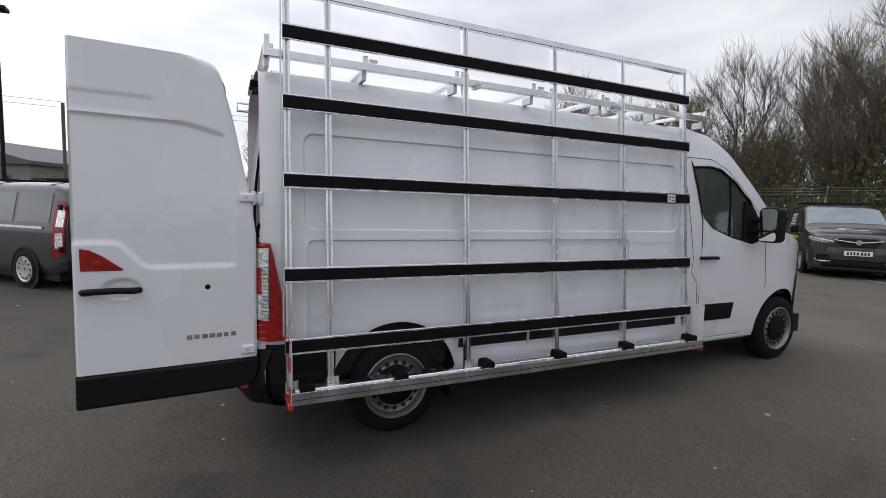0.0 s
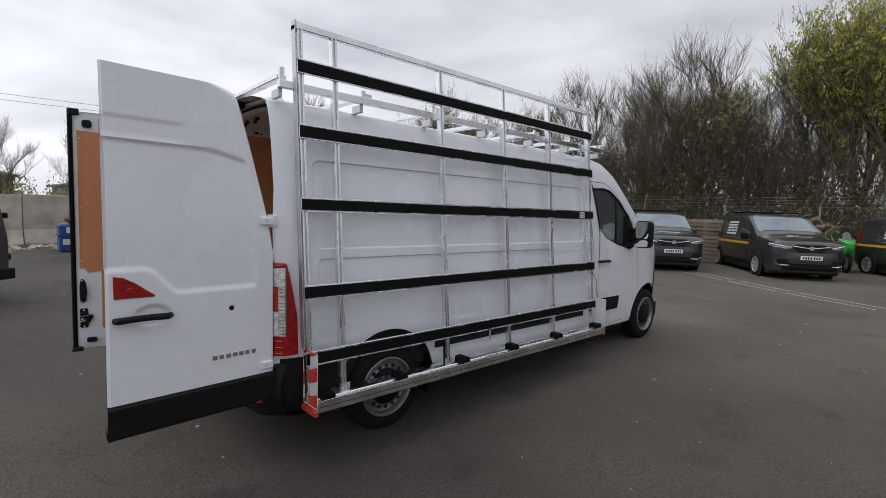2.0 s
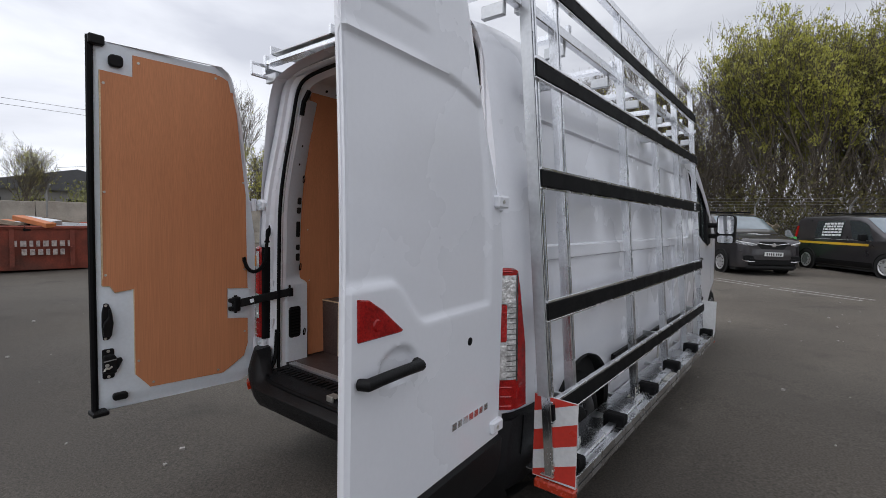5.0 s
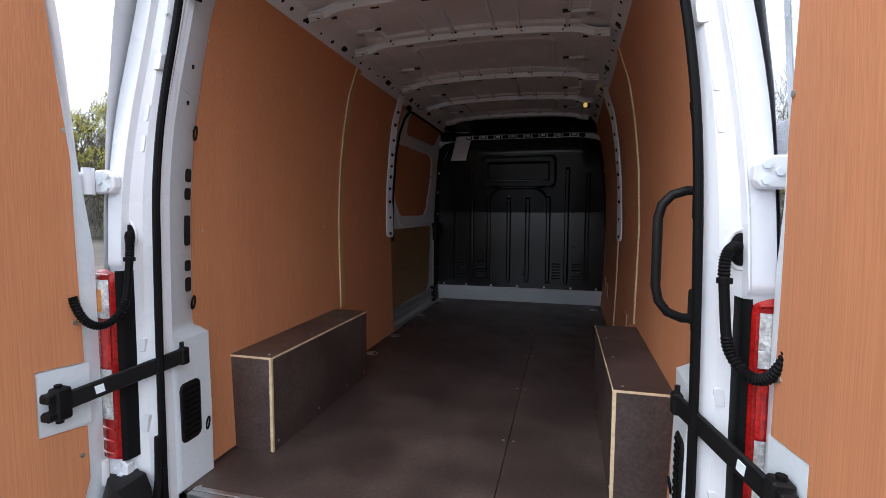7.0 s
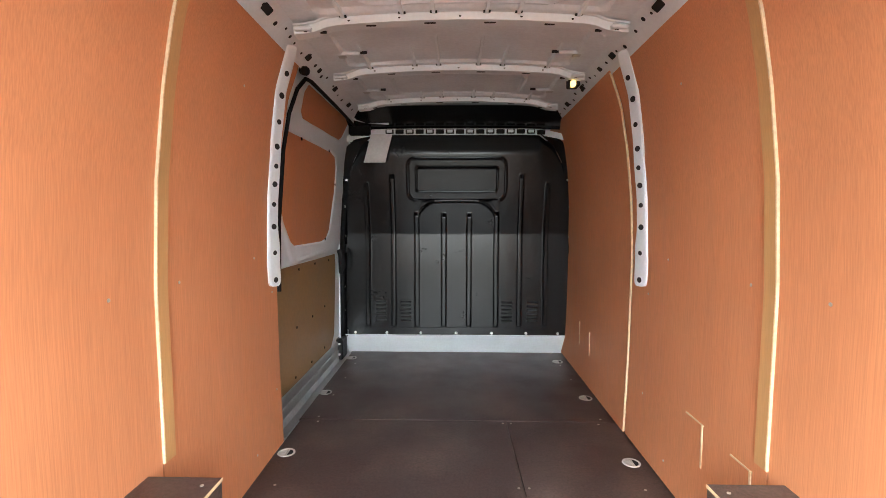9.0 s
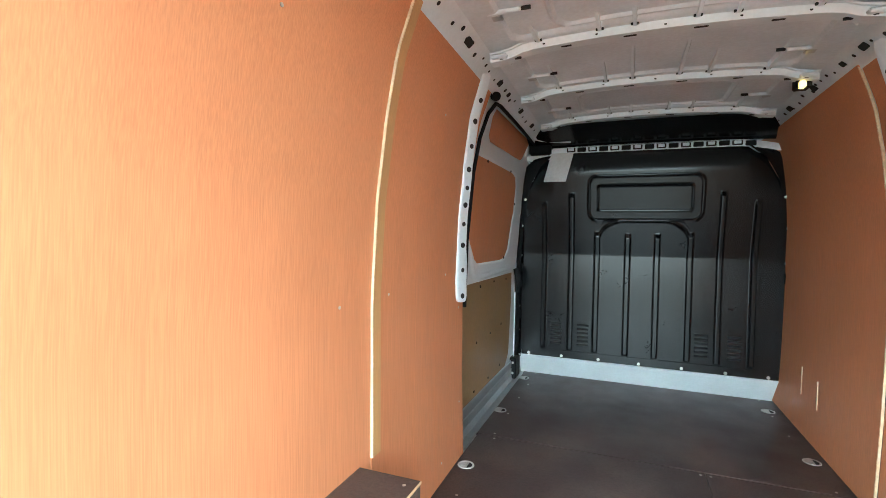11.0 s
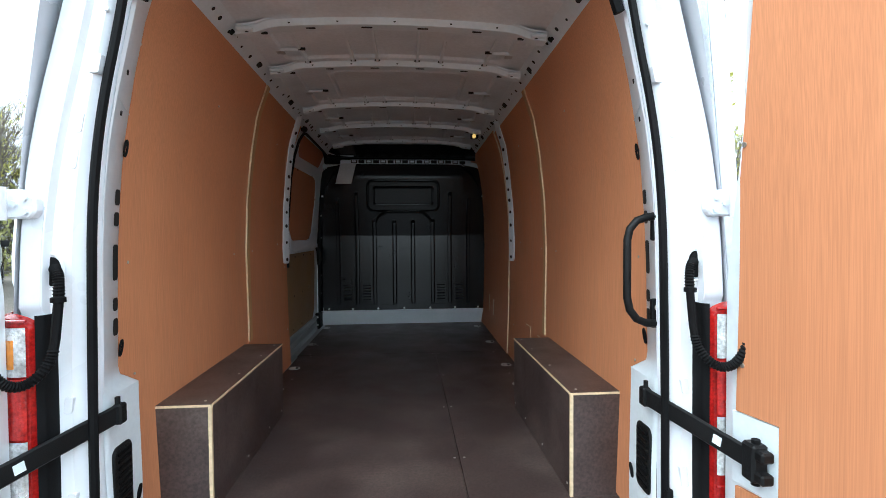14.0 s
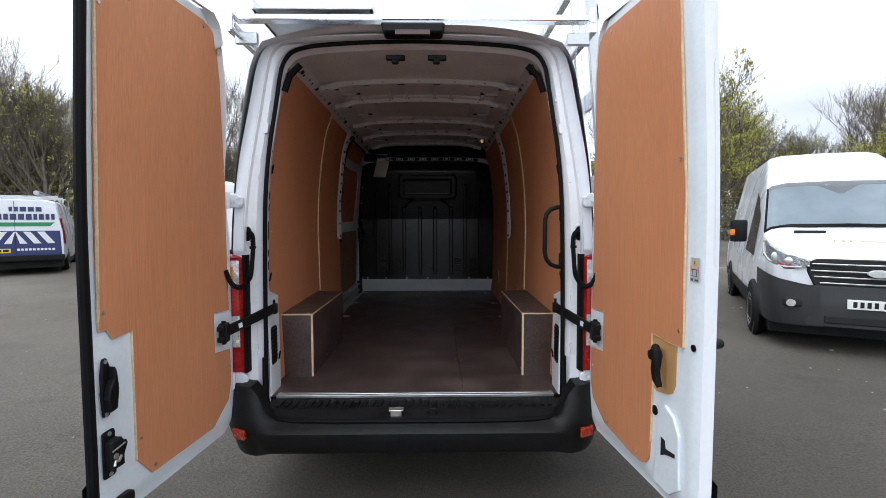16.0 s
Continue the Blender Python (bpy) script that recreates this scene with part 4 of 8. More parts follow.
for sg in (1, -1):
    def lamp_pt(s, z, off):
        x, y = lamp_path(s, z)
        lean = 0.018 * (z - 0.74) / 0.6 * (0.2 + 0.8 * s)
        return (sg * (x - lean + off * (0.3 + 0.7 * s)), y - off * (1 - s), z)
    zt = lambda s: 1.345 - 0.03 * abs(2 * s - 1) ** 4 - 0.05 * max(s - 0.8, 0) / 0.2
    lamp = part("tail_lamp", MB().grid(lambda s, k: lamp_pt(s, 0.738 + (zt(s) - 0.738) * k, 0.014 if 0.02 < s < 0.98 and 0.01 < k < 0.99 else -0.01), [0, 0.025] + lin(0.06, 0.94, 20) + [0.975, 1.0], [0, 0.012] + lin(0.03, 0.97, 20) + [0.988, 1]),
                RED_LENS, van, "red and clear tail lamp cluster", smooth=True)
    part("lamp_housing", MB().loft([[(sg * (x - 0.0036 * (z - 0.74) / 0.6), y, z) for x, y in ((0.874, 0.140), (0.868, 0.131), (0.856, 0.138), (0.852, 0.146), (0.850, 0.19))] for z in lin(0.736, 1.342, 12)], closed=False), RUBBER, lamp, "black lamp housing", smooth=True)
    def lens(name, z0, z1, s0, s1, m, off, label=""):
        return part(name, MB().grid(lambda s, z: lamp_pt(s, z, off + 0.004 * (abs(2 * (s - s0) / (s1 - s0) - 1) < 0.95)), lin(s0, s1, 14), lin(z0, z1, 8)), m, lamp, label, smooth=True)

    lens("indicator_lens", 1.195, 1.315, 0.05, 0.74, CLEAR_LENS, 0.0160, "clear indicator lens")
    lens("amber_bulb", 1.215, 1.285, 0.16, 0.30, AMBER, 0.0205, "amber bulb glow behind the lens")
    lens("brake_lens", 1.04, 1.19, 0.05, 0.53, RED_DEEP, 0.0165, "deep red brake lens")
    lens("reversing_lens", 0.875, 1.035, 0.05, 0.53, CLEAR_LENS, 0.0165, "clear ribbed lens")
    lens("side_lens", 0.875, 1.20, 0.50, 0.74, CLEAR_LENS, 0.0168, "clear ribbed side lens")
    lens("lens_edge", 0.868, 1.322, 0.745, 0.775, SLOT_GREY, 0.0165, "dark edge of the clear lens")
    for i in range(14):
        z = 0.888 + i * 0.0225
        part("lens_rib", MB().tube([lamp_pt(s, z, 0.0215) for s in lin(0.51, 0.735, 6)], 0.0022, 4), SLOT_GREY, lamp)
    for z0, z1 in ((0.742, 0.868), (1.322, 1.338)):
        for k in range(3 if z1 - z0 > 0.05 else 1):
            zz = z0 + 0.02 + k * 0.04 if z1 - z0 > 0.05 else z0 + 0.008
            part("lens_rib", MB().tube([lamp_pt(s, zz, 0.0145) for s in lin(0.05, 0.62, 12)], 0.004, 5), RED_DEEP, lamp)
    # door wiring: corrugated at its ends, a plain tube between
    out = 0.010 if sg > 0 else -0.010
    cab = [(0.842, 0.185, 1.452), (0.822, 0.158, 1.455), (0.803, 0.142, 1.436), (0.800, 0.138, 1.392), (0.803, 0.132, 1.33), (0.806, 0.126, 1.265), (0.812, 0.115, 1.222), (0.838, 0.085, 1.183), (0.862, 0.055, 1.188), (0.880, 0.035, 1.225), (0.90, 0.03, 1.29)]
    fine = []
    for i in range(len(cab) - 1):
        fine += [Vector(cab[i]).lerp(Vector(cab[i + 1]), t / 12) for t in range(12)]
    sm = [sum((fine[min(max(i + k, 0), len(fine) - 1)] for k in range(-6, 7)), Vector()) / 13 for i in range(len(fine))]
    plain = lambda p: 1.262 < p.z < 1.385 and p.y > 0.1
    part("wiring_sleeve", MB().tube([(sg * p.x + out, p.y, p.z) for p in sm], [0.0108 if plain(p) else 0.0105 + 0.0028 * (i % 2) for i, p in enumerate(sm)], 10), RUBBER, van, "black corrugated wiring sleeve")
    part("sleeve_clip", MB().disc((sg * 0.802 + out, 0.137, 1.386), (0, 0, -1), 0.0165, 0.012, 12), RUBBER, van)
    part("sleeve_collar", MB().prism([(0.845 + 0.023 * math.cos(a), 1.447 + 0.038 * math.sin(a)) for a in lin(0, 2 * math.pi, 21)[:-1]], lambda a, b, d: (sg * a + out, 0.196 + d, b), -0.022, 0.0), RUBBER, van, "black rubber wiring collar", bevel=0.006, seg=2)
    part("collar_rim", MB().tube([(sg * (0.845 + 0.029 * math.cos(a)) + out, 0.178, 1.447 + 0.045 * math.sin(a)) for a in lin(0, 2 * math.pi, 25)], 0.004, 6, caps=False), WHITE, van, smooth=True)
    for z in (1.615, 0.705):
        # a shaped leaf on the body, a knuckle with its pin and an arm on the door
        leaf = [(0.858, z - 0.020), (0.872, z - 0.036), (0.93, z - 0.036), (0.93, z + 0.036), (0.885, z + 0.036), (0.868, z + 0.022), (0.858, z + 0.018)]
        h = part("hinge", MB().prism(leaf, lambda a, b, d: (sg * a, 0.135 + d, b), 0.0, 0.03), WHITE, van, "white rear door hinge", bevel=0.005)
        part("hinge_knuckle", MB().disc((sg * 0.925, 0.112, z - 0.040), (0, 0, 1), 0.017, 0.080, 14), WHITE, h, smooth=True)
        part("hinge_arm", MB().box((sg * 0.925, 0.035, z - 0.026), (sg * 0.985, 0.118, z + 0.026)), WHITE, h, bevel=0.008)
        for a, b in ((0.880, 0.016), (0.880, -0.018), (0.905, 0.0)):
            part("hinge_bolt", MB().disc((sg * a, 0.135, z + b), (0, -1, 0), 0.0095, 0.008, 6), WHITE_IN, h)
        part("hinge_bolt", MB().disc((sg * 0.985, 0.07, z), (sg, 0, 0), 0.008, 0.003, 6), ZINC, h)

# ---- rear doors of the van ----
def edge_u(z):
    """Where the hinge edge of a door lies: the corners are rounded and the upper part leans in."""
    u = lerp_table([(0.47, 0.0), (1.40, 0.0), (1.6, 0.028), (1.98, 0.095), (2.1, 0.118), (2.33, 0.175), (2.41, 0.20)], z)
    if z < 0.60:
        u += 0.13 - math.sqrt(max(0.13 ** 2 - (0.60 - z) ** 2, 0))
    if z > 2.34:
        u += 0.07 - math.sqrt(max(0.07 ** 2 - (z - 2.34) ** 2, 0))
    return u


def door_relief_of(u, z, width):
    """The pressed panel: a shallow field between the waist line and the upper crease."""
    f = width - u                                    # from the free edge
    waist = 1.208 + 0.138 * smooth01((0.345 - f) / 0.17)
    side = smooth01((u - 0.105 - edge_u(z) * 0.55) / 0.03)
    top = 2.03 - 0.07 * smooth01((f - 0.45) / 0.4)
    d = 0.013 * smooth01((z - waist) / 0.022) * smooth01((top - z) / 0.02) * (side if z > waist else 1)
    d += 0.006 * smooth01((2.15 - z) / 0.018) * smooth01((z - top) / 0.02) * smooth01((0.42 - f) / 0.1)
    # dished recess over the handle
    e = ((f - 0.21) / 0.085) ** 2 + ((z - 1.105) / 0.055) ** 2
    d += 0.016 * smooth01((1.15 - e) / 0.5)
    return d


def make_door(sg):
    DOOR_W = 0.884 if sg > 0 else 0.872
    door_relief = lambda u, z: door_relief_of(u, z, DOOR_W)
    hinge = Vector((sg * 0.962, 0.125, 0))
    way = Vector((sg * (0.077 if sg > 0 else 0.083), -1, 0)).normalized()
    nrm = Vector((-way.y, way.x, 0)) * sg
    if nrm.x * sg < 0:
        nrm = -nrm

    def at(u, z, d):
        lean = -0.055 * smooth01((z - 1.35) / 1.5)
        if d < -0.04:                                # the hollow door is deeper at its hinge
            d += (0.023 if sg < 0 else 0.0165) * min(u, 0.8) / 0.79 - (0.0 if sg < 0 else 0.018)
        if d > -0.04:                                # the skin rolls over towards the hinge edge higher up
            d -= 0.06 * smooth01((z - 1.45) / 0.7) * max(1 - max(u - edge_u(z), 0) / 0.13, 0) ** 2
        z += (0.012 if sg < 0 else -0.018) * smooth01((z - 1.9) / 0.5)
        return tuple(hinge + way * u + nrm * (d + lean) + Vector((0, 0, z)))

    us = lin(0, 1, 64)
    zs = lin(0.655, 0.99, 14) + lin(1.0, 2.41, 118)
    row = lambda s, z: edge_u(z) + (DOOR_W - edge_u(z)) * s
    mb = MB().grid(lambda s, z: at(row(s, z), z, -door_relief(row(s, z), z) - 0.012 * (max(abs(2 * s - 1) - 0.97, 0) / 0.03) ** 2), us, zs)
    door = part("rear_door", mb, WHITE, van, "white rear door standing open", smooth=True)
    # edge of the door and the inner white sheet
    zz = lin(0.475, 2.405, 70)
    loop = [(edge_u(z), z) for z in zz] + [(DOOR_W, z) for z in reversed(zz)]
    rings = [[at(u, z, -0.010) for u, z in loop], [at(u + (0.006 if u < 0.4 else -0.004), z, -0.03) for u, z in loop], [at(u + (0.014 if u < 0.4 else -0.012), z, -0.045) for u, z in loop]]
    part("door_edge", MB().loft(rings), WHITE, door, smooth=True)
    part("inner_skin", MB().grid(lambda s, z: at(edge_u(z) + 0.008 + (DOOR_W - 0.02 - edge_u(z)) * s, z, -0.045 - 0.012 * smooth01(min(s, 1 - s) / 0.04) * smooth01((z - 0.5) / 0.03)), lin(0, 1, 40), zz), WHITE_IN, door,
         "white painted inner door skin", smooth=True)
    zb = lin(0.47, 0.655, 10)
    part("lower_cladding", MB().grid(lambda s, z: at(edge_u(z) - 0.002 + (DOOR_W + 0.004 - edge_u(z)) * s, z, 0.010 - 0.016 * (abs(2 * (z - 0.47) / 0.185 - 1) > 0.93)), lin(0, 1, 30), zb), PLASTIC, door,
         "black plastic lower cladding", smooth=True)
    fr = lambda f: DOOR_W - f
    if sg > 0:
        part("latch_mark", MB().disc(at(fr(0.62), 1.096, -0.002), tuple(nrm), 0.015, 0.004, 20), RUBBER, door, "black lock plug")
        lens = [(fr(0.032), 1.325), (fr(0.075), 1.318), (fr(0.13), 1.285), (fr(0.18), 1.245), (fr(0.222), 1.213), (fr(0.216), 1.207), (fr(0.034), 1.208)]
        hl = part("high_reflector", MB().prism(lens, at, -0.012, 0.006), RED_LENS, door, "red triangular door reflector", bevel=0.003)
        part("reflector_core", MB().disc(at(fr(0.105), 1.245, 0.004), tuple(nrm), 0.02, 0.006, 20, 0.014), RED_LENS, hl, smooth=True)
        hp = [at(fr(0.038), 1.098, 0.004), at(fr(0.045), 1.10, 0.03), at(fr(0.10), 1.104, 0.036), at(fr(0.20), 1.104, 0.037), at(fr(0.27), 1.1, 0.034), at(fr(0.292), 1.098, 0.004)]
        part("door_handle", MB().tube(hp, [0.016, 0.018, 0.017, 0.017, 0.018, 0.016], 10), PLASTIC, door, "black pull handle", smooth=True)
        for i, w in enumerate((0.028, 0.026, 0.03, 0.03, 0.028, 0.024, 0.026)):
            u = 0.375 - i * 0.0385
            mb = MB().prism([(u, 0.797), (u, 0.822), (u - w, 0.822), (u - w, 0.797)], at, -0.002, 0.003)
            part("badge_bar", mb, CHROME, door, "dark chrome badge bar")
    # inner fittings reach further towards the free edge
    skin_at = at
    at = lambda u, z, d: skin_at(min(u + 0.035 * smooth01((u - 0.3) / 0.25), max(u, 0.842)), z, d)
    # varnished ply lining
    if sg < 0:
        ply = [(0.80, 2.26), (0.655, 2.255), (0.655, 2.365), (0.268, 2.365)] + arc(0.268, 2.24, 0.12, 95, 165, 5) + [(0.136, 2.1), (0.078, 1.67), (0.065, 1.078), (0.192, 1.085), (0.192, 0.895), (0.065, 0.882), (0.065, 0.72), (0.09, 0.64), (0.22, 0.555), (0.585, 0.56), (0.655, 0.645), (0.655, 1.125), (0.745, 1.115), (0.765, 1.15), (0.80, 1.155)]
        edges = [[(0.80, 1.155), (0.80, 2.26)], [(0.655, 0.645), (0.655, 1.125), (0.745, 1.115), (0.765, 1.15), (0.80, 1.155)]]
        screws = [(0.785, 2.2), (0.785, 1.65), (0.785, 1.21), (0.63, 2.33), (0.27, 2.34), (0.095, 1.75), (0.085, 1.2), (0.085, 0.8), (0.25, 0.58), (0.57, 0.585), (0.64, 0.72)]
    else:
        ply = [(0.755, 1.075), (0.755, 1.6), (0.745, 2.36), (0.268, 2.365)] + arc(0.268, 2.24, 0.12, 95, 165, 5) + [(0.136, 2.1), (0.078, 1.67), (0.065, 1.078), (0.192, 1.085), (0.192, 0.895), (0.065, 0.882), (0.065, 0.72), (0.09, 0.64), (0.22, 0.565), (0.44, 0.545)] + arc(0.50, 0.61, 0.065, 270, 350, 4) + [(0.57, 0.74), (0.575, 0.945), (0.562, 0.955), (0.562, 1.085), (0.68, 1.075)]
        edges = [[(0.755, 1.075), (0.755, 1.6), (0.745, 2.36)], [(0.57, 0.66), (0.575, 0.945), (0.562, 0.955), (0.562, 1.085), (0.68, 1.075), (0.755, 1.075)]]
        screws = [(0.735, 2.3), (0.735, 1.72), (0.735, 1.13), (0.30, 2.34), (0.095, 1.75), (0.085, 1.2), (0.085, 0.8), (0.25, 0.585), (0.48, 0.57)]
    lining = part("door_lining", board(ply, at, -0.0575, -0.0655), PLY, door, "varnished orange-brown plywood door lining", smooth=True)
    for e in edges:
        part("lining_edge", MB().tube([at(u, z, -0.061) for u, z in e], 0.005, 4), PLY_EDGE, lining)
    for u, z in screws:
        part("screw", MB().disc(at(u, z, -0.0655), tuple(-nrm), 0.007, 0.003, 8), ZINC, lining)
    # check strap pocket near the hinge, its strap runs to the body
    pk = part("strap_pocket", MB().prism([(0.045, 1.074), (0.189, 1.081), (0.189, 0.899), (0.17, 0.892), (0.045, 0.884)], at, -0.05, -0.062), WHITE_IN, door, "white pressed strap pocket", bevel=0.008, seg=2)
    k0 = Vector(at(0.142, 0.985, -0.085))
    cl = part("strap_clevis", MB().box((-0.020, -0.026, -0.046), (0.020, 0.018, 0.046), Matrix.Translation(k0)), PLASTIC, pk, bevel=0.006)
    part("clevis_pin", MB().disc(k0 + Vector((0, -0.008, -0.055)), (0, 0, 1), 0.010, 0.11, 10), RUBBER, cl)
    for zc in (0.025, -0.027):
        part("clevis_ear", MB().box((-0.016, -0.05, zc - 0.013), (0.016, -0.02, zc + 0.013), Matrix.Translation(k0)), PLASTIC, cl, bevel=0.005)
    k1 = Vector((sg * 0.757, 0.27, 1.045))
    d = (k1 - k0).normalized()
    rot = d.to_track_quat('X', 'Z').to_matrix().to_4x4()
    L = (k1 - k0).length
    st = part("check_strap", MB().box((0, -0.006, -0.026), (L, 0.006, 0.026), Matrix.Translation(k0) @ rot), PLASTIC, van, "black door check strap", bevel=0.004)
    part("strap_window", MB().box((L * 0.24, -0.0075, -0.012), (L * 0.31, 0.0075, 0.012), Matrix.Translation(k0) @ rot), WHITE_IN, st)
    part("strap_bracket", MB().box((k1.x - 0.012, 0.258, 1.015), (k1.x + 0.014, 0.29, 1.072)), PLASTIC, van, bevel=0.005)
    part("bracket_stub", MB().disc((k1.x, 0.268, 1.07), (0, 0, 1), 0.007, 0.022, 8), PLASTIC, van)
    if sg < 0:
        # the slave door carries the seal and bolts along its free edge
        part("edge_seal", MB().tube([at(DOOR_W + 0.004, z, -0.03) for z in lin(0.48, 2.42, 12)], 0.017, 8), RUBBER, door, "black rubber edge seal")
        part("top_bolt", MB().prism(rounded(0.70, 0.765, 2.285, 2.345, 0.02), at, -0.058, -0.085), PLASTIC, door, "black upper bolt", bevel=0.006)
        part("seal_end", MB().box((-0.03, -0.02, 0), (0.035, 0.05, 0.05), Matrix.Translation(at(DOOR_W - 0.005, 2.375, -0.03))), PLASTIC, door, bevel=0.006)
        part("seal_foot", MB().box((-0.03, -0.04, 0), (0.06, 0.035, 0.025), Matrix.Translation(at(DOOR_W - 0.01, 0.465, -0.03))), PLASTIC, door, bevel=0.005)
        lev = part("bolt_lever", MB().prism([(0.802, 0.862), (0.775, 0.860), (0.762, 0.885), (0.756, 0.95), (0.762, 1.02), (0.776, 1.058), (0.796, 1.060), (0.806, 1.01), (0.812, 0.93)], at, -0.058, -0.070), PLASTIC, door, "black bolt lever", bevel=0.005)
        part("lever_grip", MB().prism([(0.806, 0.925), (0.800, 0.880), (0.768, 0.884), (0.758, 0.95), (0.764, 1.008), (0.772, 1.030), (0.779, 1.028), (0.780, 0.985), (0.798, 0.962)], at, -0.070, -0.094), PLASTIC, lev, bevel=0.006)
        for u, z in ((0.788, 1.048), (0.792, 0.872)):
            part("lever_screw", MB().disc(at(u, z, -0.070), tuple(-nrm), 0.007, 0.003, 8), ZINC, lev)
        lk = part("door_lock", MB().prism(rounded(0.752, 0.808, 0.650, 0.812, 0.012), at, -0.058, -0.066), PLASTIC, door, "black slave door latch", bevel=0.003)
        part("latch_case", MB().prism([(0.748, 0.682), (0.748, 0.768), (0.760, 0.786), (0.806, 0.782), (0.816, 0.760), (0.814, 0.684)], at, -0.066, -0.096), PLASTIC, lk, bevel=0.006)
        part("latch_arm", MB().prism([(0.752, 0.690), (0.752, 0.755), (0.722, 0.758), (0.716, 0.744), (0.738, 0.700)], at, -0.062, -0.082), PLASTIC, lk, bevel=0.004)
        part("latch_lip", MB().tube([at(0.750, 0.758, -0.097), at(0.808, 0.752, -0.099)], 0.003, 6), GALV, lk)
        part("latch_claw", MB().tube([at(0.770, 0.722, -0.098), at(0.785, 0.712, -0.102), at(0.800, 0.716, -0.102), at(0.826, 0.703, -0.104)], 0.005, 6), ZINC, lk)
        part("latch_plate", MB().disc(at(0.792, 0.730, -0.096), tuple(-nrm), 0.010, 0.004, 10), ZINC, lk)
        for z in (0.800, 0.662):
            part("latch_screw", MB().disc(at(0.780, z, -0.066), tuple(-nrm), 0.008, 0.003, 8), ZINC, lk)
        part("lower_bolt", MB().prism(rounded(0.695, 0.765, 0.525, 0.565, 0.015), at, -0.056, -0.085), PLASTIC, door, "black lower bolt", bevel=0.006)
    else:
        # tan board round the release handle, label, lock and grommets
        tan = part("handle_board", MB().prism([(0.562, 0.93), (0.578, 0.875), (0.60, 0.868), (0.67, 0.880), (0.70, 0.895), (0.715, 0.93), (0.718, 1.07), (0.562, 1.08)], at, -0.057, -0.0595), PLY_TAN, door, "bare tan board behind the release handle")
        hd = [at(0.615, 1.030, -0.070), at(0.640, 1.045, -0.092), at(0.665, 1.035, -0.102), at(0.668, 1.005, -0.104), at(0.655, 0.970, -0.100), at(0.656, 0.935, -0.096), at(0.668, 0.908, -0.090)]
        part("release_handle", MB().tube(hd, [0.011, 0.016, 0.018, 0.018, 0.017, 0.016, 0.011], 8), PLASTIC, tan, "black release handle", smooth=True)
        part("handle_boss", MB().disc(at(0.605, 1.01, -0.058), tuple(-nrm), 0.028, 0.035, 14, 0.018), PLASTIC, tan, smooth=True)
        lat = lambda u, z, d: skin_at(0.812 + (u - 0.76) * 0.85, 1.308 + (z - 1.29) * 0.74, d)
        lb = part("safety_label", MB().prism([(0.76, 1.29), (0.815, 1.29), (0.815, 1.40), (0.76, 1.40)], lat, -0.0575, -0.0585), mat("grey_label_film", (0.42, 0.43, 0.45), 0.4), door, "grey safety label with a yellow warning triangle")
        part("label_triangle", MB().prism([(0.771, 1.365), (0.804, 1.365), (0.7875, 1.395)], lat, -0.0585, -0.0592), YELLOW, lb)
        part("label_mark", MB().prism([(0.786, 1.37), (0.789, 1.37), (0.789, 1.385), (0.786, 1.385)], lat, -0.0592, -0.0597), DARK, lb)
        print_m = mat("dark_print", (0.06, 0.06, 0.07), 0.5)
        for u0, z0, u1, z1 in ((0.77, 1.345, 0.805, 1.349), (0.772, 1.318, 0.775, 1.345), (0.800, 1.318, 0.803, 1.345), (0.77, 1.316, 0.805, 1.319), (0.765, 1.296, 0.78, 1.306), (0.79, 1.296, 0.81, 1.304)):
            part("label_bar", MB().prism([(u0, z0), (u1, z0), (u1, z1), (u0, z1)], lat, -0.0585, -0.0592), print_m, lb)
        pink = mat("pink_print", (0.7, 0.1, 0.12), 0.5)
        for u in (0.762, 0.807):
            part("label_arrow", MB().prism([(u, 1.335), (u + 0.006, 1.335), (u + 0.006, 1.36), (u, 1.36)], lat, -0.0585, -0.0592), pink, lb)
        for u, z, r in ((0.815, 1.088, 0.012), (0.590, 0.79, 0.018), (0.70, 0.685, 0.008), (0.70, 0.585, 0.008), (0.735, 0.585, 0.009)):
            part("grommet", MB().disc(at(u, z, -0.057), tuple(-nrm), r, 0.004, 16), RUBBER, door, "black grommet")
        lp = part("lock_recess", MB().prism([(0.60, 0.52), (0.618, 0.74), (0.632, 0.815), (0.665, 0.84), (0.715, 0.815), (0.75, 0.76), (0.76, 0.57), (0.70, 0.52)], at, -0.056, -0.068), WHITE_IN, door, "white raised lock housing", bevel=0.01, seg=2)
        part("lock_slot", MB().prism([(0.652, 0.645), (0.652, 0.715), (0.675, 0.71), (0.68, 0.683), (0.735, 0.688), (0.735, 0.675), (0.68, 0.662)], at, -0.0675, -0.0705), DARK, lp)
        part("corner_trim", MB().box((-0.03, -0.02, 0), (0.03, 0.03, 0.05), Matrix.Translation(at(DOOR_W - 0.02, 0.47, -0.05))), PLASTIC, door, bevel=0.006)
        # folded return flange that shows as a kink on the free edge
        part("edge_flange", MB().prism([(0.845, 1.36), (0.86, 1.372), (0.86, 1.385), (0.845, 1.395)], at, -0.02, -0.04), WHITE, door)
    return door, at


door_right, at_right = make_door(1)
door_left, at_left = make_door(-1)

# ---- load area ----
WALL = [(0.565, 0.822), (0.95, 0.836), (1.45, 0.845), (1.75, 0.833), (2.0, 0.806), (2.2, 0.772), (2.365, 0.715)]
wall_x = lambda y, z: lerp_table(WALL, z) + 0.014 * (y - 1.5)


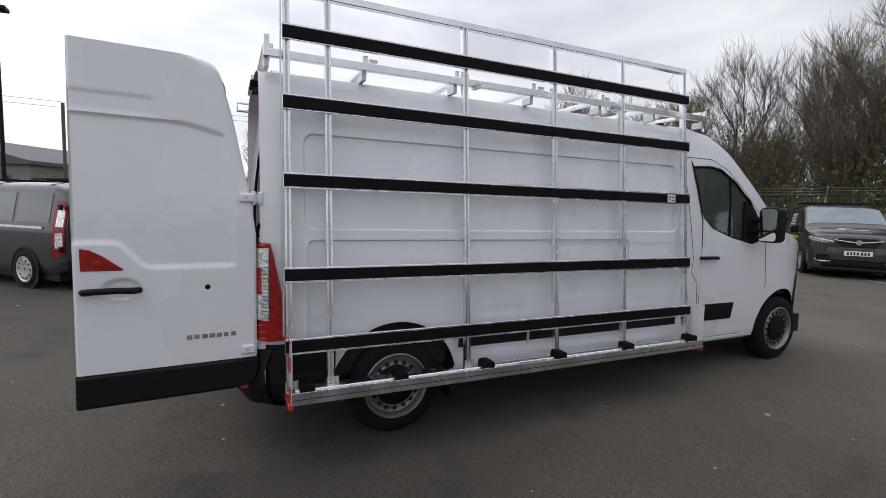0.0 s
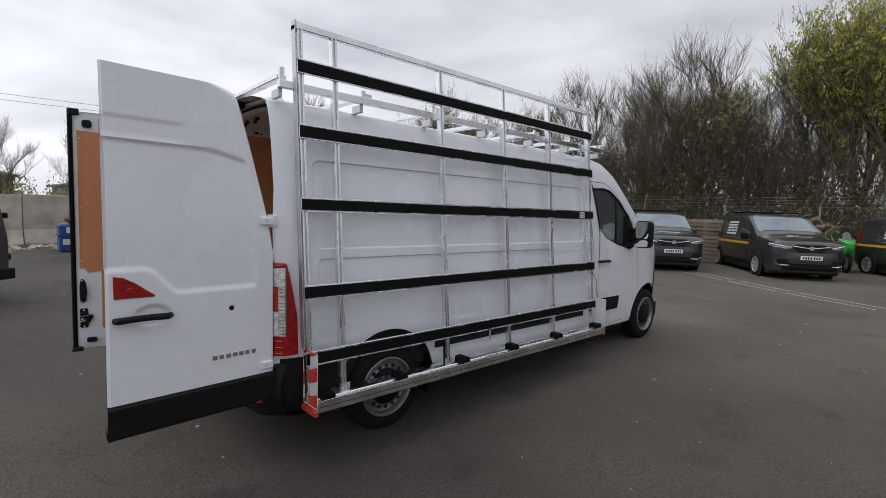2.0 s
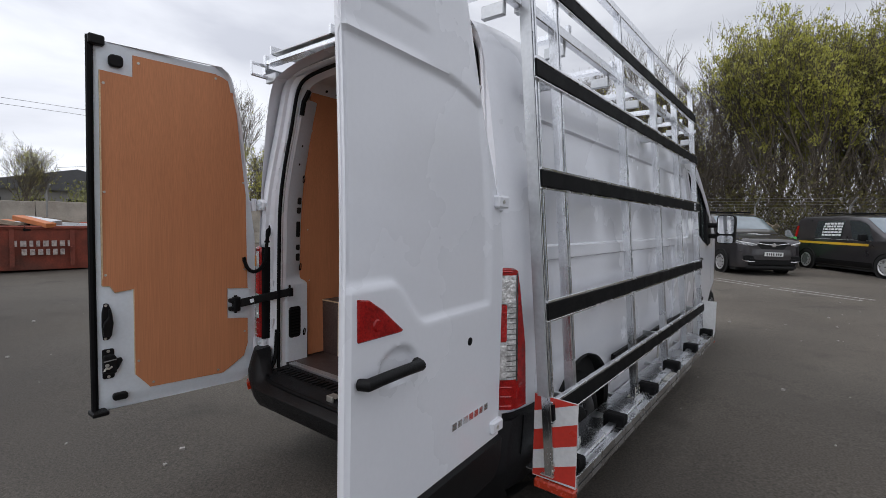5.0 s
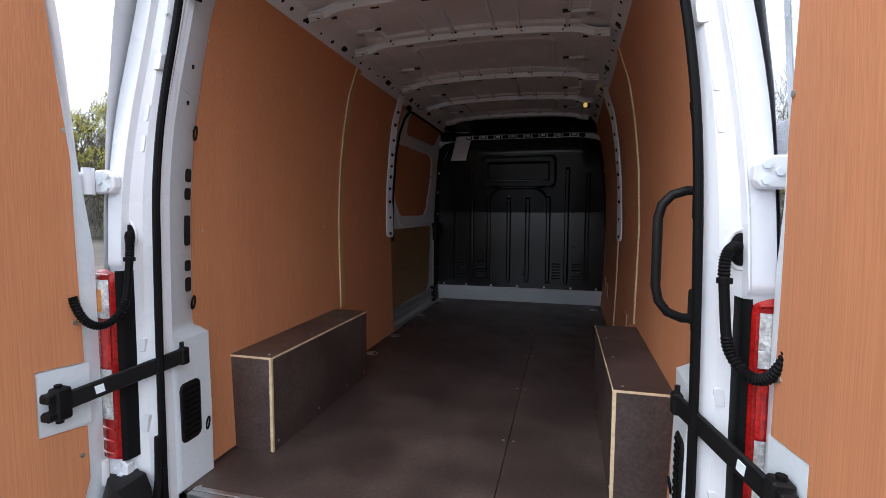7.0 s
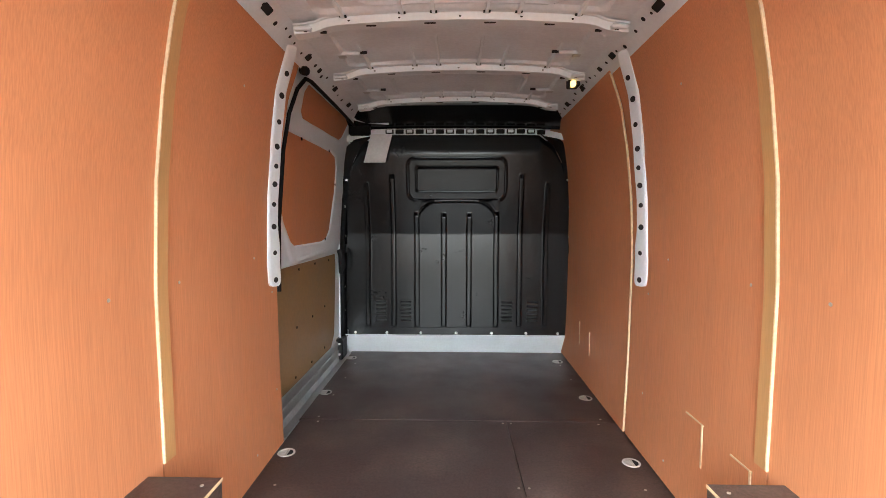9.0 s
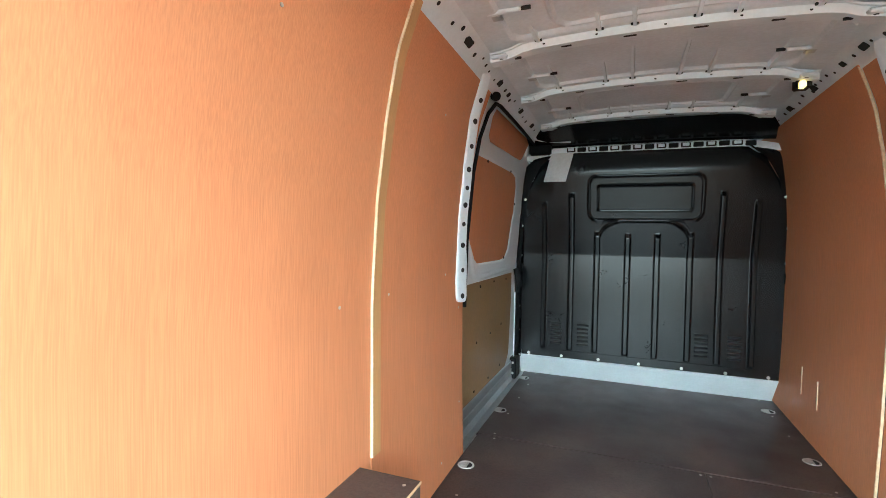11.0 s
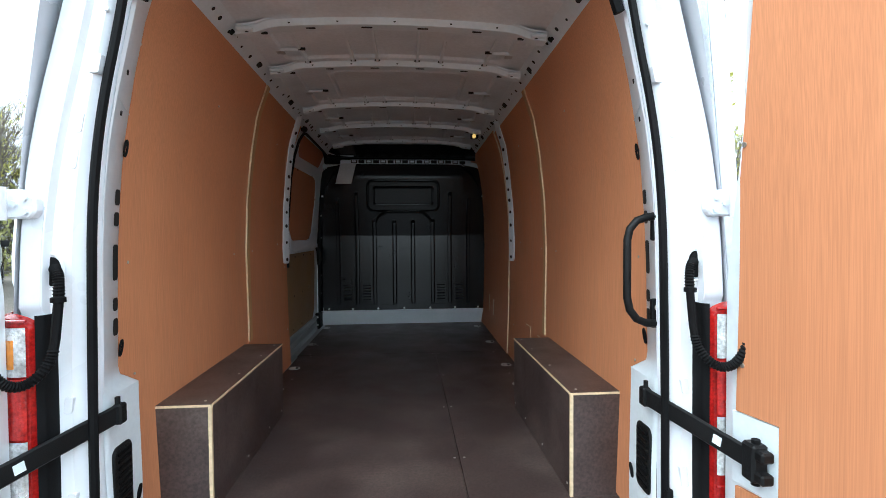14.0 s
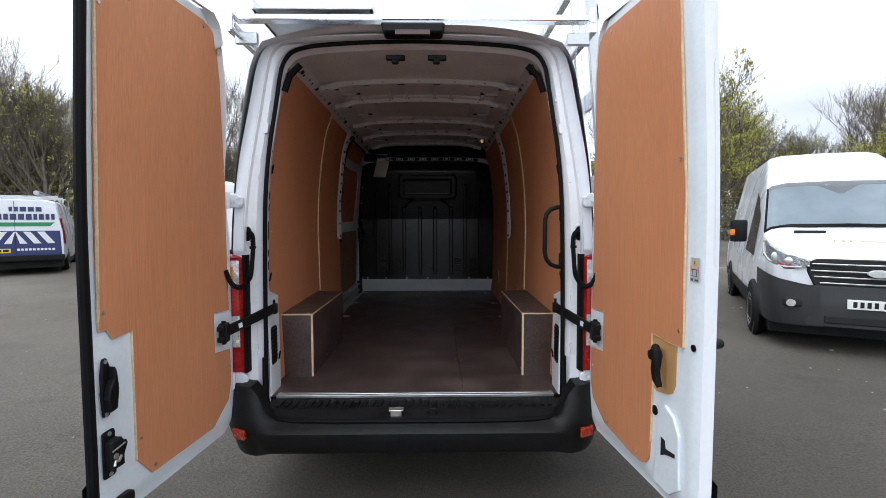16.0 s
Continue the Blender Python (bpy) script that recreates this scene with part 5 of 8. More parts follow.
def lining(sg, y0, y1, z0=0.575, z1=2.365, name="side_lining", m=None, label="varnished orange-brown plywood wall lining", off=0.0):
    zs, ts = lin(z0, z1, 60), lin(0, 1, 6)
    rear = lambda z: y0 + (0.06 * smooth01((1.08 - z) / 0.05) if y0 < 0.5 else 0.0)   # cut back round the wheel box
    yy = lambda t, z: rear(z) + (y1 - rear(z)) * t
    mb = MB().grid(lambda t, z: (sg * (wall_x(yy(t, z), z) + off), yy(t, z), z), ts, zs)
    mb.grid(lambda t, z: (sg * (wall_x(yy(t, z), z) + off + 0.006), yy(t, z), z), ts, zs)
    for t in (0, 1):
        mb.grid(lambda k, z: (sg * (wall_x(yy(t, z), z) + off + 0.006 * k), yy(t, z), z), [0, 1], zs)
    return part(name, mb, m or PLY, van, label, smooth=True)


def batten(sg, y0, y1, z0, z1, proud):
    """A flat strip standing proud of the lining."""
    zs = lin(z0, z1, 30)
    q = lambda y, z, d: (sg * (wall_x(y, z) - d), y, z)
    return MB().loft([[q(y0, z, 0.0) for z in zs], [q(y0, z, proud) for z in zs], [q(y1, z, proud) for z in zs], [q(y1, z, 0.0) for z in zs]], closed=False)


def face_strip(sg, y, z0, z1, d0, d1):
    """The cut edge of a strip, turned to the rear doors."""
    return MB().grid(lambda k, z: (sg * (wall_x(y, z) - d0 - (d1 - d0) * k), y - 0.0015, z), [0, 1], lin(z0, z1, 30)).grid(lambda k, z: (sg * (wall_x(y, z) - d1 - 0.0008), y - 0.0015 + 0.0035 * k, z), [0, 1], lin(z0, z1, 30))


for sg in (-1, 1):
    p1 = lining(sg, 0.392, 1.574)
    p2 = lining(sg, 1.585, 2.64 if sg > 0 else 2.505, off=0.002)
    jb = part("joint_batten", batten(sg, 1.575, 1.625, 0.955, 2.36, 0.009), PLY_TAN, p1, "tan batten over the panel joint")
    part("batten_edge", face_strip(sg, 1.575, 0.955, 2.36, 0.001, 0.009), PLY_EDGE, jb, "pale raw plywood edge")
    for y, z in ((0.46, 1.455), (0.45, 2.13), (1.08, 2.11), (1.40, 1.445), (0.47, 1.10)):
        part("screw", MB().disc((sg * wall_x(y, z), y, z), (-sg, 0, 0), 0.005, 0.002, 8), ZINC, p1)
    for y, z in ((2.05, 2.13), (2.25, 1.48), (2.44, 1.31), (1.70, 1.45), (2.45, 0.85), (2.2, 0.66)):
        part("screw", MB().disc((sg * (wall_x(y, z) + 0.002), y, z), (-sg, 0, 0), 0.005, 0.002, 8), ZINC, p2)
    # wheel box of dark film-faced board with pale edges
    x0, x1, y0, y1, zt = 0.638, 0.842, 0.585, 1.51, 0.953
    wb = part("wheel_box", MB().box((sg * x0, y0, 0.566), (sg * x1, y1, zt)), FLOOR_M, van, "dark brown boxed-in wheel arch")
    part("box_edge", MB().box((sg * (x0 - 0.0025), y0 - 0.0025, 0.567), (sg * (x0 + 0.009), y0 + 0.009, zt - 0.009)), PLY_EDGE, wb, "pale raw plywood edge")
    part("box_edge", MB().box((sg * (x0 - 0.0025), y0 + 0.009, zt - 0.009), (sg * (x0 + 0.002), y1 + 0.002, zt - 0.001)), PLY_EDGE, wb, "pale raw plywood edge")
    part("box_edge", MB().box((sg * (x0 - 0.002), y0 - 0.0025, zt - 0.009), (sg * x1, y0 + 0.002, zt - 0.001)), PLY_EDGE, wb, "pale raw plywood edge")
    for y in (0.62, 0.95, 1.25, 1.47):
        part("screw", MB().disc((sg * 0.67, y, zt), (0, 0, 1), 0.005, 0.002, 8), ZINC, wb)
        part("screw", MB().disc((sg * (x0 - 0.001), y, 0.60), (-sg, 0, 0), 0.005, 0.002, 8), ZINC, wb)
    # white perforated pillar trim, a shallow wedge standing off the lining
    zz = [1.335, 1.338, 1.343, 1.35, 1.36] + lin(1.375, 2.385, 28)
    tw = lambda z: 0.070 + 0.030 * smooth01((1.62 - z) / 0.12)
    ty = lambda z: lerp_table([(1.3, 2.455), (1.9, 2.45), (2.38, 2.40)] if sg > 0 else [(1.3, 2.40), (1.9, 2.375), (2.38, 2.315)], z)
    foot = lambda k, z: 0.5 + (k - 0.5) * math.sqrt(max(1 - (max(1.372 - z, 0) / 0.0372) ** 2, 0.0)) ** 0.6      # its lower end is rounded
    trim = lambda k, z, d=0.0: (sg * (wall_x(2.5, z) - 0.004 - 0.018 * foot(k, z) - d), ty(z) + tw(z) * foot(k, z), z)
    tr = part("pillar_trim", MB().grid(lambda k, z: trim(k, z, 0.004 * (0.05 < k < 0.95)), [0, 0.08, 0.2, 0.8, 0.92, 1.0], zz).grid(lambda k, z: (sg * (wall_x(2.5, z) - 0.022 + 0.022 * k), ty(z) + tw(z) * foot(1, z), z), [0, 1], zz)
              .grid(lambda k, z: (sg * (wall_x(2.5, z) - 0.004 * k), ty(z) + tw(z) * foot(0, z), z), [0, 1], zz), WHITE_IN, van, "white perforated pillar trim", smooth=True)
    for i, z in enumerate((1.365, 1.49, 1.61, 1.71, 1.80, 1.88, 1.965, 2.07, 2.18, 2.27)):
        r = 0.013 if i % 2 == 0 else 0.011
        part("hole", MB().prism([(0.5 + r * 1.35 / tw(z) * math.cos(a), z + r * math.sin(a)) for a in lin(0, 2 * math.pi, 14)[:-1]], lambda k, zz_, d: trim(k, zz_, 0.0042 + d), 0.0, 0.0008), DARK, tr)
p3 = lining(1, 2.65, 4.16, off=-0.004)
part("lining_edge", face_strip(1, 2.65, 0.58, 2.355, -0.004, 0.006), PLY_EDGE, p3, "pale raw plywood edge")
for y, z0, z1, w, owner in ((3.31, 0.775, 0.925, 0.0, p3), (3.56, 0.785, 0.945, 0.0, p3), (1.915, 0.78, 0.932, 0.125, p2), (1.645, 0.80, 0.915, 0.107, p2)):
    # saw cuts: one upright kerf and, on the flap, a kerf along its top
    d = -0.0055 if y > 2.65 else 0.0005
    cut_x = lambda a, b: wall_x(a, b) + d
    part("saw_cut", MB().box((cut_x(y, z0) - 0.001, y, z0), (cut_x(y, z0) + 0.004, y + 0.007, z1)), PLY_EDGE, owner, "pale saw cut")
    if w:
        part("saw_cut", MB().box((cut_x(y, z1) - 0.001, y, z1 - 0.005), (cut_x(y, z1) + 0.004, y + w, z1)), PLY_EDGE, owner, "pale saw cut")

# grab handle on the right-hand pillar
gh = [(0.795, 0.272, 1.583), (0.758, 0.266, 1.583), (0.724, 0.262, 1.572), (0.702, 0.26, 1.548), (0.694, 0.26, 1.515), (0.694, 0.26, 1.43), (0.694, 0.26, 1.345), (0.702, 0.26, 1.308), (0.724, 0.262, 1.280), (0.758, 0.266, 1.266), (0.795, 0.272, 1.265)]
g = part("grab_handle", MB().tube(gh, 0.0118, 10), PLASTIC, van, "black plastic grab handle", smooth=True)
for z0, z1, zs_ in ((1.512, 1.597, 1.538), (1.250, 1.338, 1.312)):
    part("handle_foot", MB().box((0.774, 0.268, z0), (0.812, 0.284, z1)), PLASTIC, g, bevel=0.006, seg=2)
    part("foot_screw", MB().disc((0.792, 0.268, zs_), (0, -1, 0), 0.0095, 0.004, 10, 0.007), ZINC, g)
# floor boards with screws and lashing rings
for nm, x0, x1, y0, y1 in (("floor_board", -0.845, 0.261, 0.285, 2.785), ("floor_board", 0.2632, 0.845, 0.285, 2.785), ("floor_board", -0.86, 0.875, 2.79, 4.13)):
    fb = part(nm, MB().box((x0, y0, 0.553), (x1, y1, 0.566)), FLOOR_M, van, "dark brown film-faced plywood floor board", bevel=0.0015)
    for k in range(5):
        y = y0 + 0.03 + (y1 - y0 - 0.06) * k / 4
        for x in (x0 + 0.02 if x0 > 0 else x0 + 0.1, x1 - 0.02 if x1 < 0.3 else x1 - 0.1):
            part("floor_screw", MB().disc((x, y, 0.566), (0, 0, 1), 0.006, 0.0015, 8), ZINC, fb)
RING_P = mat("pale_lashing_cup", (0.52, 0.52, 0.50), 0.4, metal=0.4, var=0.15, scale=30)
for x, y in ((-0.783, 1.93), (-0.792, 2.41), (-0.820, 3.18), (-0.820, 3.93), (0.752, 1.90), (0.768, 2.357), (0.780, 3.125), (0.774, 3.87)):
    # a pale cup with a dark slot under its bright bar
    r = part("lashing_ring", MB().tube([(x + 0.036 * math.cos(t), y + 0.036 * math.sin(t), 0.5672) for t in lin(0, 2 * math.pi, 24)], 0.004, 6, caps=False).disc((x, y, 0.5662), (0, 0, 1), 0.036, 0.001, 24), RING_P, van, "recessed floor lashing ring", smooth=True)
    part("ring_slot", MB().prism([(x + 0.030 * math.cos(t), y + 0.030 * math.sin(t)) for t in lin(-1.25, 1.25, 10)], lambda a, b, d: (a, b, d), 0.5673, 0.5680), DARK, r)
    part("ring_bar", MB().box((x - 0.004, y - 0.034, 0.5676), (x + 0.004, y + 0.034, 0.5706)), ZINC, r, bevel=0.0015)

# ceiling: pressed sheet, cross ribs, brackets, side cant rails with punched holes
ceil_z = lambda x: 2.425 + 0.035 * (1 - (x / 0.67) ** 2)
RIBS = (0.98, 1.47, 2.24, 2.86, 3.50)
BAYS = ((1.02, 1.43), (1.51, 2.20), (2.28, 2.82), (2.90, 3.46))


def ceiling_relief(x, y):
    d = 0.0
    for n, (y0, y1) in enumerate(BAYS):
        if y0 < y < y1:
            d = 0.014 * smooth01(-rrect(x, y, -0.56, 0.56, y0 + 0.02, y1 - 0.03, 0.05) / 0.012)
            if n % 2:                                # a rounded bead runs round the wide fields
                d -= 0.011 * smooth01((0.013 - abs(rrect(x, y, -0.385, 0.385, y0 + 0.10, y1 - 0.06, 0.07))) / 0.009)
    return d


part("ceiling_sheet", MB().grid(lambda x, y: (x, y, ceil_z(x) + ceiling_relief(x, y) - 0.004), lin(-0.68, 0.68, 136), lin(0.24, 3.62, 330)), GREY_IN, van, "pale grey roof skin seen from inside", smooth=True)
drop = lambda x: 0.020 * smooth01((abs(x) - 0.50) / 0.10)
for y in RIBS:
    ribp = [(-0.050, 0.002), (-0.046, -0.003), (-0.036, -0.003), (-0.033, -0.016), (-0.028, -0.031), (0.028, -0.031), (0.033, -0.016), (0.036, -0.003), (0.046, -0.003), (0.050, 0.002)]
    xs_ = lin(-0.66, 0.66, 30)
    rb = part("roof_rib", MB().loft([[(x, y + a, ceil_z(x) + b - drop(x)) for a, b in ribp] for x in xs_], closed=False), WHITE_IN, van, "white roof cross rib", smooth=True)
    for x in (-0.56, -0.36, -0.12, 0.12, 0.36, 0.56):
        part("rib_slot", MB().prism(rounded(x - 0.024, x + 0.024, y - 0.007, y + 0.007, 0.006, 3), lambda a, b, d: (a, b, ceil_z(x) - 0.0315 - drop(x) + d), -0.0005, 0.006), DARK, rb)
    for x in (-0.44, -0.24, 0.0, 0.24, 0.44):
        part("rib_hole", MB().disc((x, y - 0.0325, ceil_z(x) - 0.019 - drop(x)), (0, -1, 0.3), 0.005, 0.001, 8), DARK, rb)
    for sg in (1, -1):
        part("rib_foot", MB().box((sg * 0.585, y - 0.055, 2.385), (sg * 0.655, y + 0.055, 2.402)), WHITE_IN, rb, bevel=0.006)
        part("rib_slot", MB().disc((sg * 0.612, y - 0.03, 2.3848), (0, 0, -1), 0.008, 0.001, 10), DARK, rb)
for n, (y0, y1) in enumerate(BAYS):
    for x, run in ((-0.46, 0.30), (-0.228, 0.24), (-0.104, 0.37), (0.104, 0.37), (0.228, 0.24), (0.46, 0.30)):
        run = min(run, (y1 - y0) * 0.8) if n % 2 == 0 else 0.11
        ya, yb = y1 - 0.006, y1 - run
        part("roof_stiffener", MB().loft([[(x * (1 + 0.03 * k) + a, yy, ceil_z(x) - b - 0.004) for a, b in ((-0.010, -0.02), (-0.006, h), (0.006, h), (0.010, -0.02))] for k, yy, h in ((0, ya, 0.012), (0.6, 0.5 * (ya + yb), 0.004), (1, yb, -0.013))], closed=False), WHITE_IN, van, "pressed roof stiffener", smooth=True)
        part("stiffener_slot", MB().box((x - 0.014, y1 - 0.010, ceil_z(x) - 0.010), (x + 0.014, y1 + 0.001, ceil_z(x) + 0.006)), DARK, van)
    for sg in (1, -1):
        yc = y0 + 0.6 * (y1 - y0)
        part("roof_bracket", MB().box((sg * 0.475, yc - 0.012, ceil_z(0.5) - 0.012), (sg * 0.60, yc + 0.004, ceil_z(0.5) + 0.004)), WHITE_IN, van, bevel=0.004)
        part("bracket_plate", MB().box((sg * 0.545, yc + 0.006, ceil_z(0.56) - 0.006), (sg * 0.60, yc + 0.05, ceil_z(0.56) + 0.004)), ALU_IN, van, bevel=0.004)
        part("bracket_slot", MB().box((sg * 0.44, yc - 0.006, ceil_z(0.5) - 0.006), (sg * 0.472, yc + 0.002, ceil_z(0.5) + 0.006)), DARK, van)
rnd = random.Random(11)
for sg in (1, -1):
    cr = part("cant_rail", MB().loft([[(sg * (x + 0.014 * (y - 1.5) * k), y, z) for x, z, k in ((0.722, 2.345, 1), (0.714, 2.372, 1), (0.665, 2.418, 0.6), (0.64, 2.432, 0.2))] for y in lin(0.30, 4.0, 12)], closed=False), WHITE_IN, van,
              "white roof side rail with punched holes", smooth=True)
    y = 0.5
    while y < 3.9:
        s = rnd.choice((0.006, 0.008, 0.010))
        tt = rnd.uniform(0.3, 0.7)
        c = Vector((sg * (0.714 - 0.049 * tt + 0.014 * (y - 1.5) * (1 - 0.4 * tt)), y, 2.372 + 0.046 * tt))
        nn = Vector((-sg * 0.68, 0, -0.73))
        part("rail_hole", MB().disc(c - nn * 0.001, nn, s, 0.003, 10), DARK, cr)
        y += rnd.uniform(0.06, 0.15)
    for y, w, h in ((0.62, 0.020, 0.013), (0.98, 0.016, 0.012), (1.36, 0.022, 0.014), (2.03, 0.034, 0.016), (2.53, 0.026, 0.015), (2.72, 0.018, 0.013), (3.05, 0.026, 0.016), (3.42, 0.03, 0.016)):
        # a rounded oblong punched through the sloping face
        rail = lambda a, b, d: (sg * (0.6895 - 0.73 * b - 0.68 * d + 0.011 * (a - 1.5)), a, 2.395 + 0.68 * b - 0.73 * d)
        part("rail_hole", MB().prism(rounded(y - w, y + w, -h, h, 0.008, 3), rail, -0.002, 0.0022), DARK, cr)
for sg in (1, -1):
    part("corner_gusset", MB().tube([(sg * 0.60, 0.30, 2.335), (sg * 0.66, 0.305, 2.28), (sg * 0.69, 0.31, 2.20)], 0.017, 6), RUBBER, van, "black rubber gusset")
for x in (-0.10, 0.12):
    part("catch", MB().box((x - 0.05, 0.30, 2.365), (x + 0.05, 0.33, 2.39)).box((x - 0.02, 0.295, 2.345), (x + 0.015, 0.325, 2.37)), PLASTIC, van, "black door catch", bevel=0.004)
lamp = part("interior_light", MB().box((0.585, 2.86, 2.352), (0.645, 2.93, 2.40)), PLASTIC, van, "lit interior lamp", bevel=0.006)
part("light_lens", MB().box((0.592, 2.852, 2.350), (0.622, 2.885, 2.380)), LED, lamp, "glowing amber-white lens", bevel=0.006)

# bulkhead
by = lambda z: 4.0 - 0.22 * max(z - 1.54, 0.0)           # upright below, the upper half leans over the load
BOUT = [(0.0, 2.335), (0.45, 2.33), (0.60, 2.29), (0.72, 2.20), (0.80, 2.06), (0.845, 1.80), (0.868, 1.3), (0.868, 0.775), (0.0, 0.775)]


def bulk_relief(x, z):
    d = 0.0
    a = abs(x)
    for cx, zt in ((0.098, 1.71), (0.308, 1.72), (0.492, 2.0), (0.695, 1.94)):
        w = 0.021
        f = smooth01((w - abs(a - cx)) / 0.010) * smooth01((z - 0.80) / 0.02) * smooth01((zt - z) / 0.05)
        d = max(d, 0.020 * f)
    r = rrect(x, z, -0.370, 0.370, 1.80, 2.112, 0.06)
    d = max(d, 0.012 * smooth01((0.012 - abs(r)) / 0.010))
    d = max(d, 0.012 * smooth01((0.010 - abs(rrect(x, z, -0.308, 0.308, 1.866, 2.045, 0.025))) / 0.008))
    d = max(d, 0.012 * smooth01((0.012 - abs(rrect(x, z, -0.308, 0.308, 0.6, 1.79, 0.17))) / 0.010) * smooth01((z - 1.58) / 0.06))
    d -= 0.05 * smooth01((z - 2.12) / 0.2) * (1 if a < 0.5 else 1 + (a - 0.5))
    d -= 0.03 * smooth01((a - 0.62) / 0.2) * smooth01((z - 1.95) / 0.2)
    return d


bo = lambda z: lerp_table([(z_, x_) for x_, z_ in reversed(BOUT[1:-1])], z)
zs = lin(0.775, 2.33, 240)
cols = [-1 - 0.06 * k for k in range(8, 0, -1)] + lin(-1, 1, 330) + [1 + 0.06 * k for k in range(1, 9)]


def bulk_x(c, z):
    """Columns stand upright over the ribs and fan out to the rim."""
    a, w = abs(c), bo(z)
    x = min(0.72 * a, w - 0.002 * (1.0 - min(a, 1.0))) if a <= 1 else min(0.72, w) + max(w - 0.72, 0.0005) * (a - 1) / 0.48
    return math.copysign(x, c)


bulk = part("bulkhead", MB().grid(lambda c, z: (bulk_x(c, z), by(z) - bulk_relief(bulk_x(c, z), z), z), cols, zs), BULK_M, van, "black pressed steel bulkhead", smooth=True)
for cx in (-0.597, -0.397, 0.397, 0.597):
    for i in range(6):
        z = 0.853 + i * 0.030
        part("louvre", MB().prism(rounded(cx - 0.043, cx + 0.043, z - 0.008, z + 0.008, 0.006, 3), lambda x, zz, d: (x, by(zz) - 0.002 + d, zz), -0.001, 0.004), DARK, bulk)
for sg in (1, -1):
    part("triangle_stud", MB().prism([(sg * 0.322, 1.80), (sg * 0.262, 1.80), (sg * 0.292, 1.735)], lambda x, z, d: (x, by(z) - 0.002 + d, z), -0.012, 0.0), BULK_M, bulk, bevel=0.003)
    part("bulkhead_flange", MB().grid(lambda k, z: (sg * (bo(z) + 0.045 * k - 0.004), by(z) + 0.012 - 0.012 * (1 - k), z), [0, 0.5, 1, 2.6], lin(0.72, 2.28, 40)), BULK_M, bulk, smooth=True)
    for z in (0.93, 1.12, 1.30, 1.52, 1.75, 1.95):
        part("flange_bolt", MB().disc((sg * (bo(z) + 0.02), by(z) + 0.002, z), (0, -1, 0), 0.010, 0.006, 8), ZINC, bulk)
    for z in (1.05, 1.42):
        part("flange_clip", MB().box((sg * (bo(z) + 0.005), by(z) - 0.006, z - 0.035), (sg * (bo(z) + 0.035), by(z) + 0.012, z + 0.035)), RUBBER, bulk, bevel=0.003)
# added black sheet that blocks cab light leaking past the bulkhead's left edge
part("bulkhead_wing", MB().grid(lambda k, z: (-(bo(z) + 0.03 + 0.09 * k), by(z) + 0.02 - (by(z) - 3.95) * k, z), [0, 0.5, 1], lin(0.72, 2.40, 20)), BULK_M, bulk, smooth=True)
for x in (-0.80, -0.55, -0.28, 0.0, 0.28, 0.55, 0.80):
    part("base_bolt", MB().disc((x, 3.997, 0.755), (0, -1, 0), 0.011, 0.006, 8), ZINC, bulk)
part("base_rail", MB().loft([[(x, y, z) for y, z in ((3.995, 0.737), (4.125, 0.562), (4.16, 0.562), (4.06, 0.737))] for x in (-0.885, 0.885)], closed=True, caps=True), WHITE_IN, van, "white bulkhead base rail", bevel=0.004)
part("base_lip", MB().box((-0.86, 3.998, 0.739), (0.86, 4.04, 0.80)), BULK_M, bulk, bevel=0.004)
part("head_rail", MB().loft([[(x, 3.845 + a, 2.300 - 0.05 * (max(abs(x) - 0.5, 0) / 0.32) ** 2 + b) for a, b in ((0, -0.022), (-0.006, 0), (0, 0.022))] for x in lin(-0.82, 0.82, 20)], closed=False), GREY_IN, van, "grey bulkhead head rail", smooth=True)
for n, x in enumerate(lin(-0.50, 0.62, 15)):
    zc = 2.300 - 0.05 * (max(abs(x) - 0.5, 0) / 0.32) ** 2
    part("head_clip", MB().box((x - 0.03, 3.830, zc - 0.016), (x + 0.03, 3.842, zc + 0.016)), RUBBER if n % 2 else DARK, van, bevel=0.003)
    if n % 2 == 0:
        part("clip_tab", MB().box((x - 0.020, 3.826, zc - 0.008), (x + 0.020, 3.832, zc + 0.013)), WHITE_IN, van, bevel=0.002)
for sg in (1, -1):
    part("rim_flange", MB().grid(lambda k, z: (sg * (0.795 + 0.03 * k + 0.12 * (2.17 - z)), 3.90 + 0.012 * k, z), [0, 1], lin(2.05, 2.30, 4)), WHITE_IN, van, "white perforated rim flange", smooth=True)
    for z in lin(2.08, 2.27, 5):
        part("flange_hole", MB().disc((sg * (0.81 + 0.12 * (2.17 - z)), 3.905, z), (0, -1, 0), 0.006, 0.002, 8), DARK, van)
part("overhead_panel", MB().grid(lambda x, k: (x, 3.60 + 0.26 * k, 2.435 - 0.105 * k - 0.03 * abs(x) ** 3), lin(-0.8, 0.8, 10), [0, 0.5, 1]), BULK_M, van, "black overhead panel", smooth=True)
paper = part("paper_sheet", MB().grid(lambda u, v: (-0.69 + 0.16 * u + 0.05 * v, by(2.15) - 0.05 - 0.03 * u * (1 - u) + 0.02 * v, 2.07 + 0.21 * v), lin(0, 1, 8), lin(0, 1, 8)), mat("white_paper", (0.6, 0.6, 0.6), 0.7), van, "creased white paper sheet stuck on the bulkhead", smooth=True)

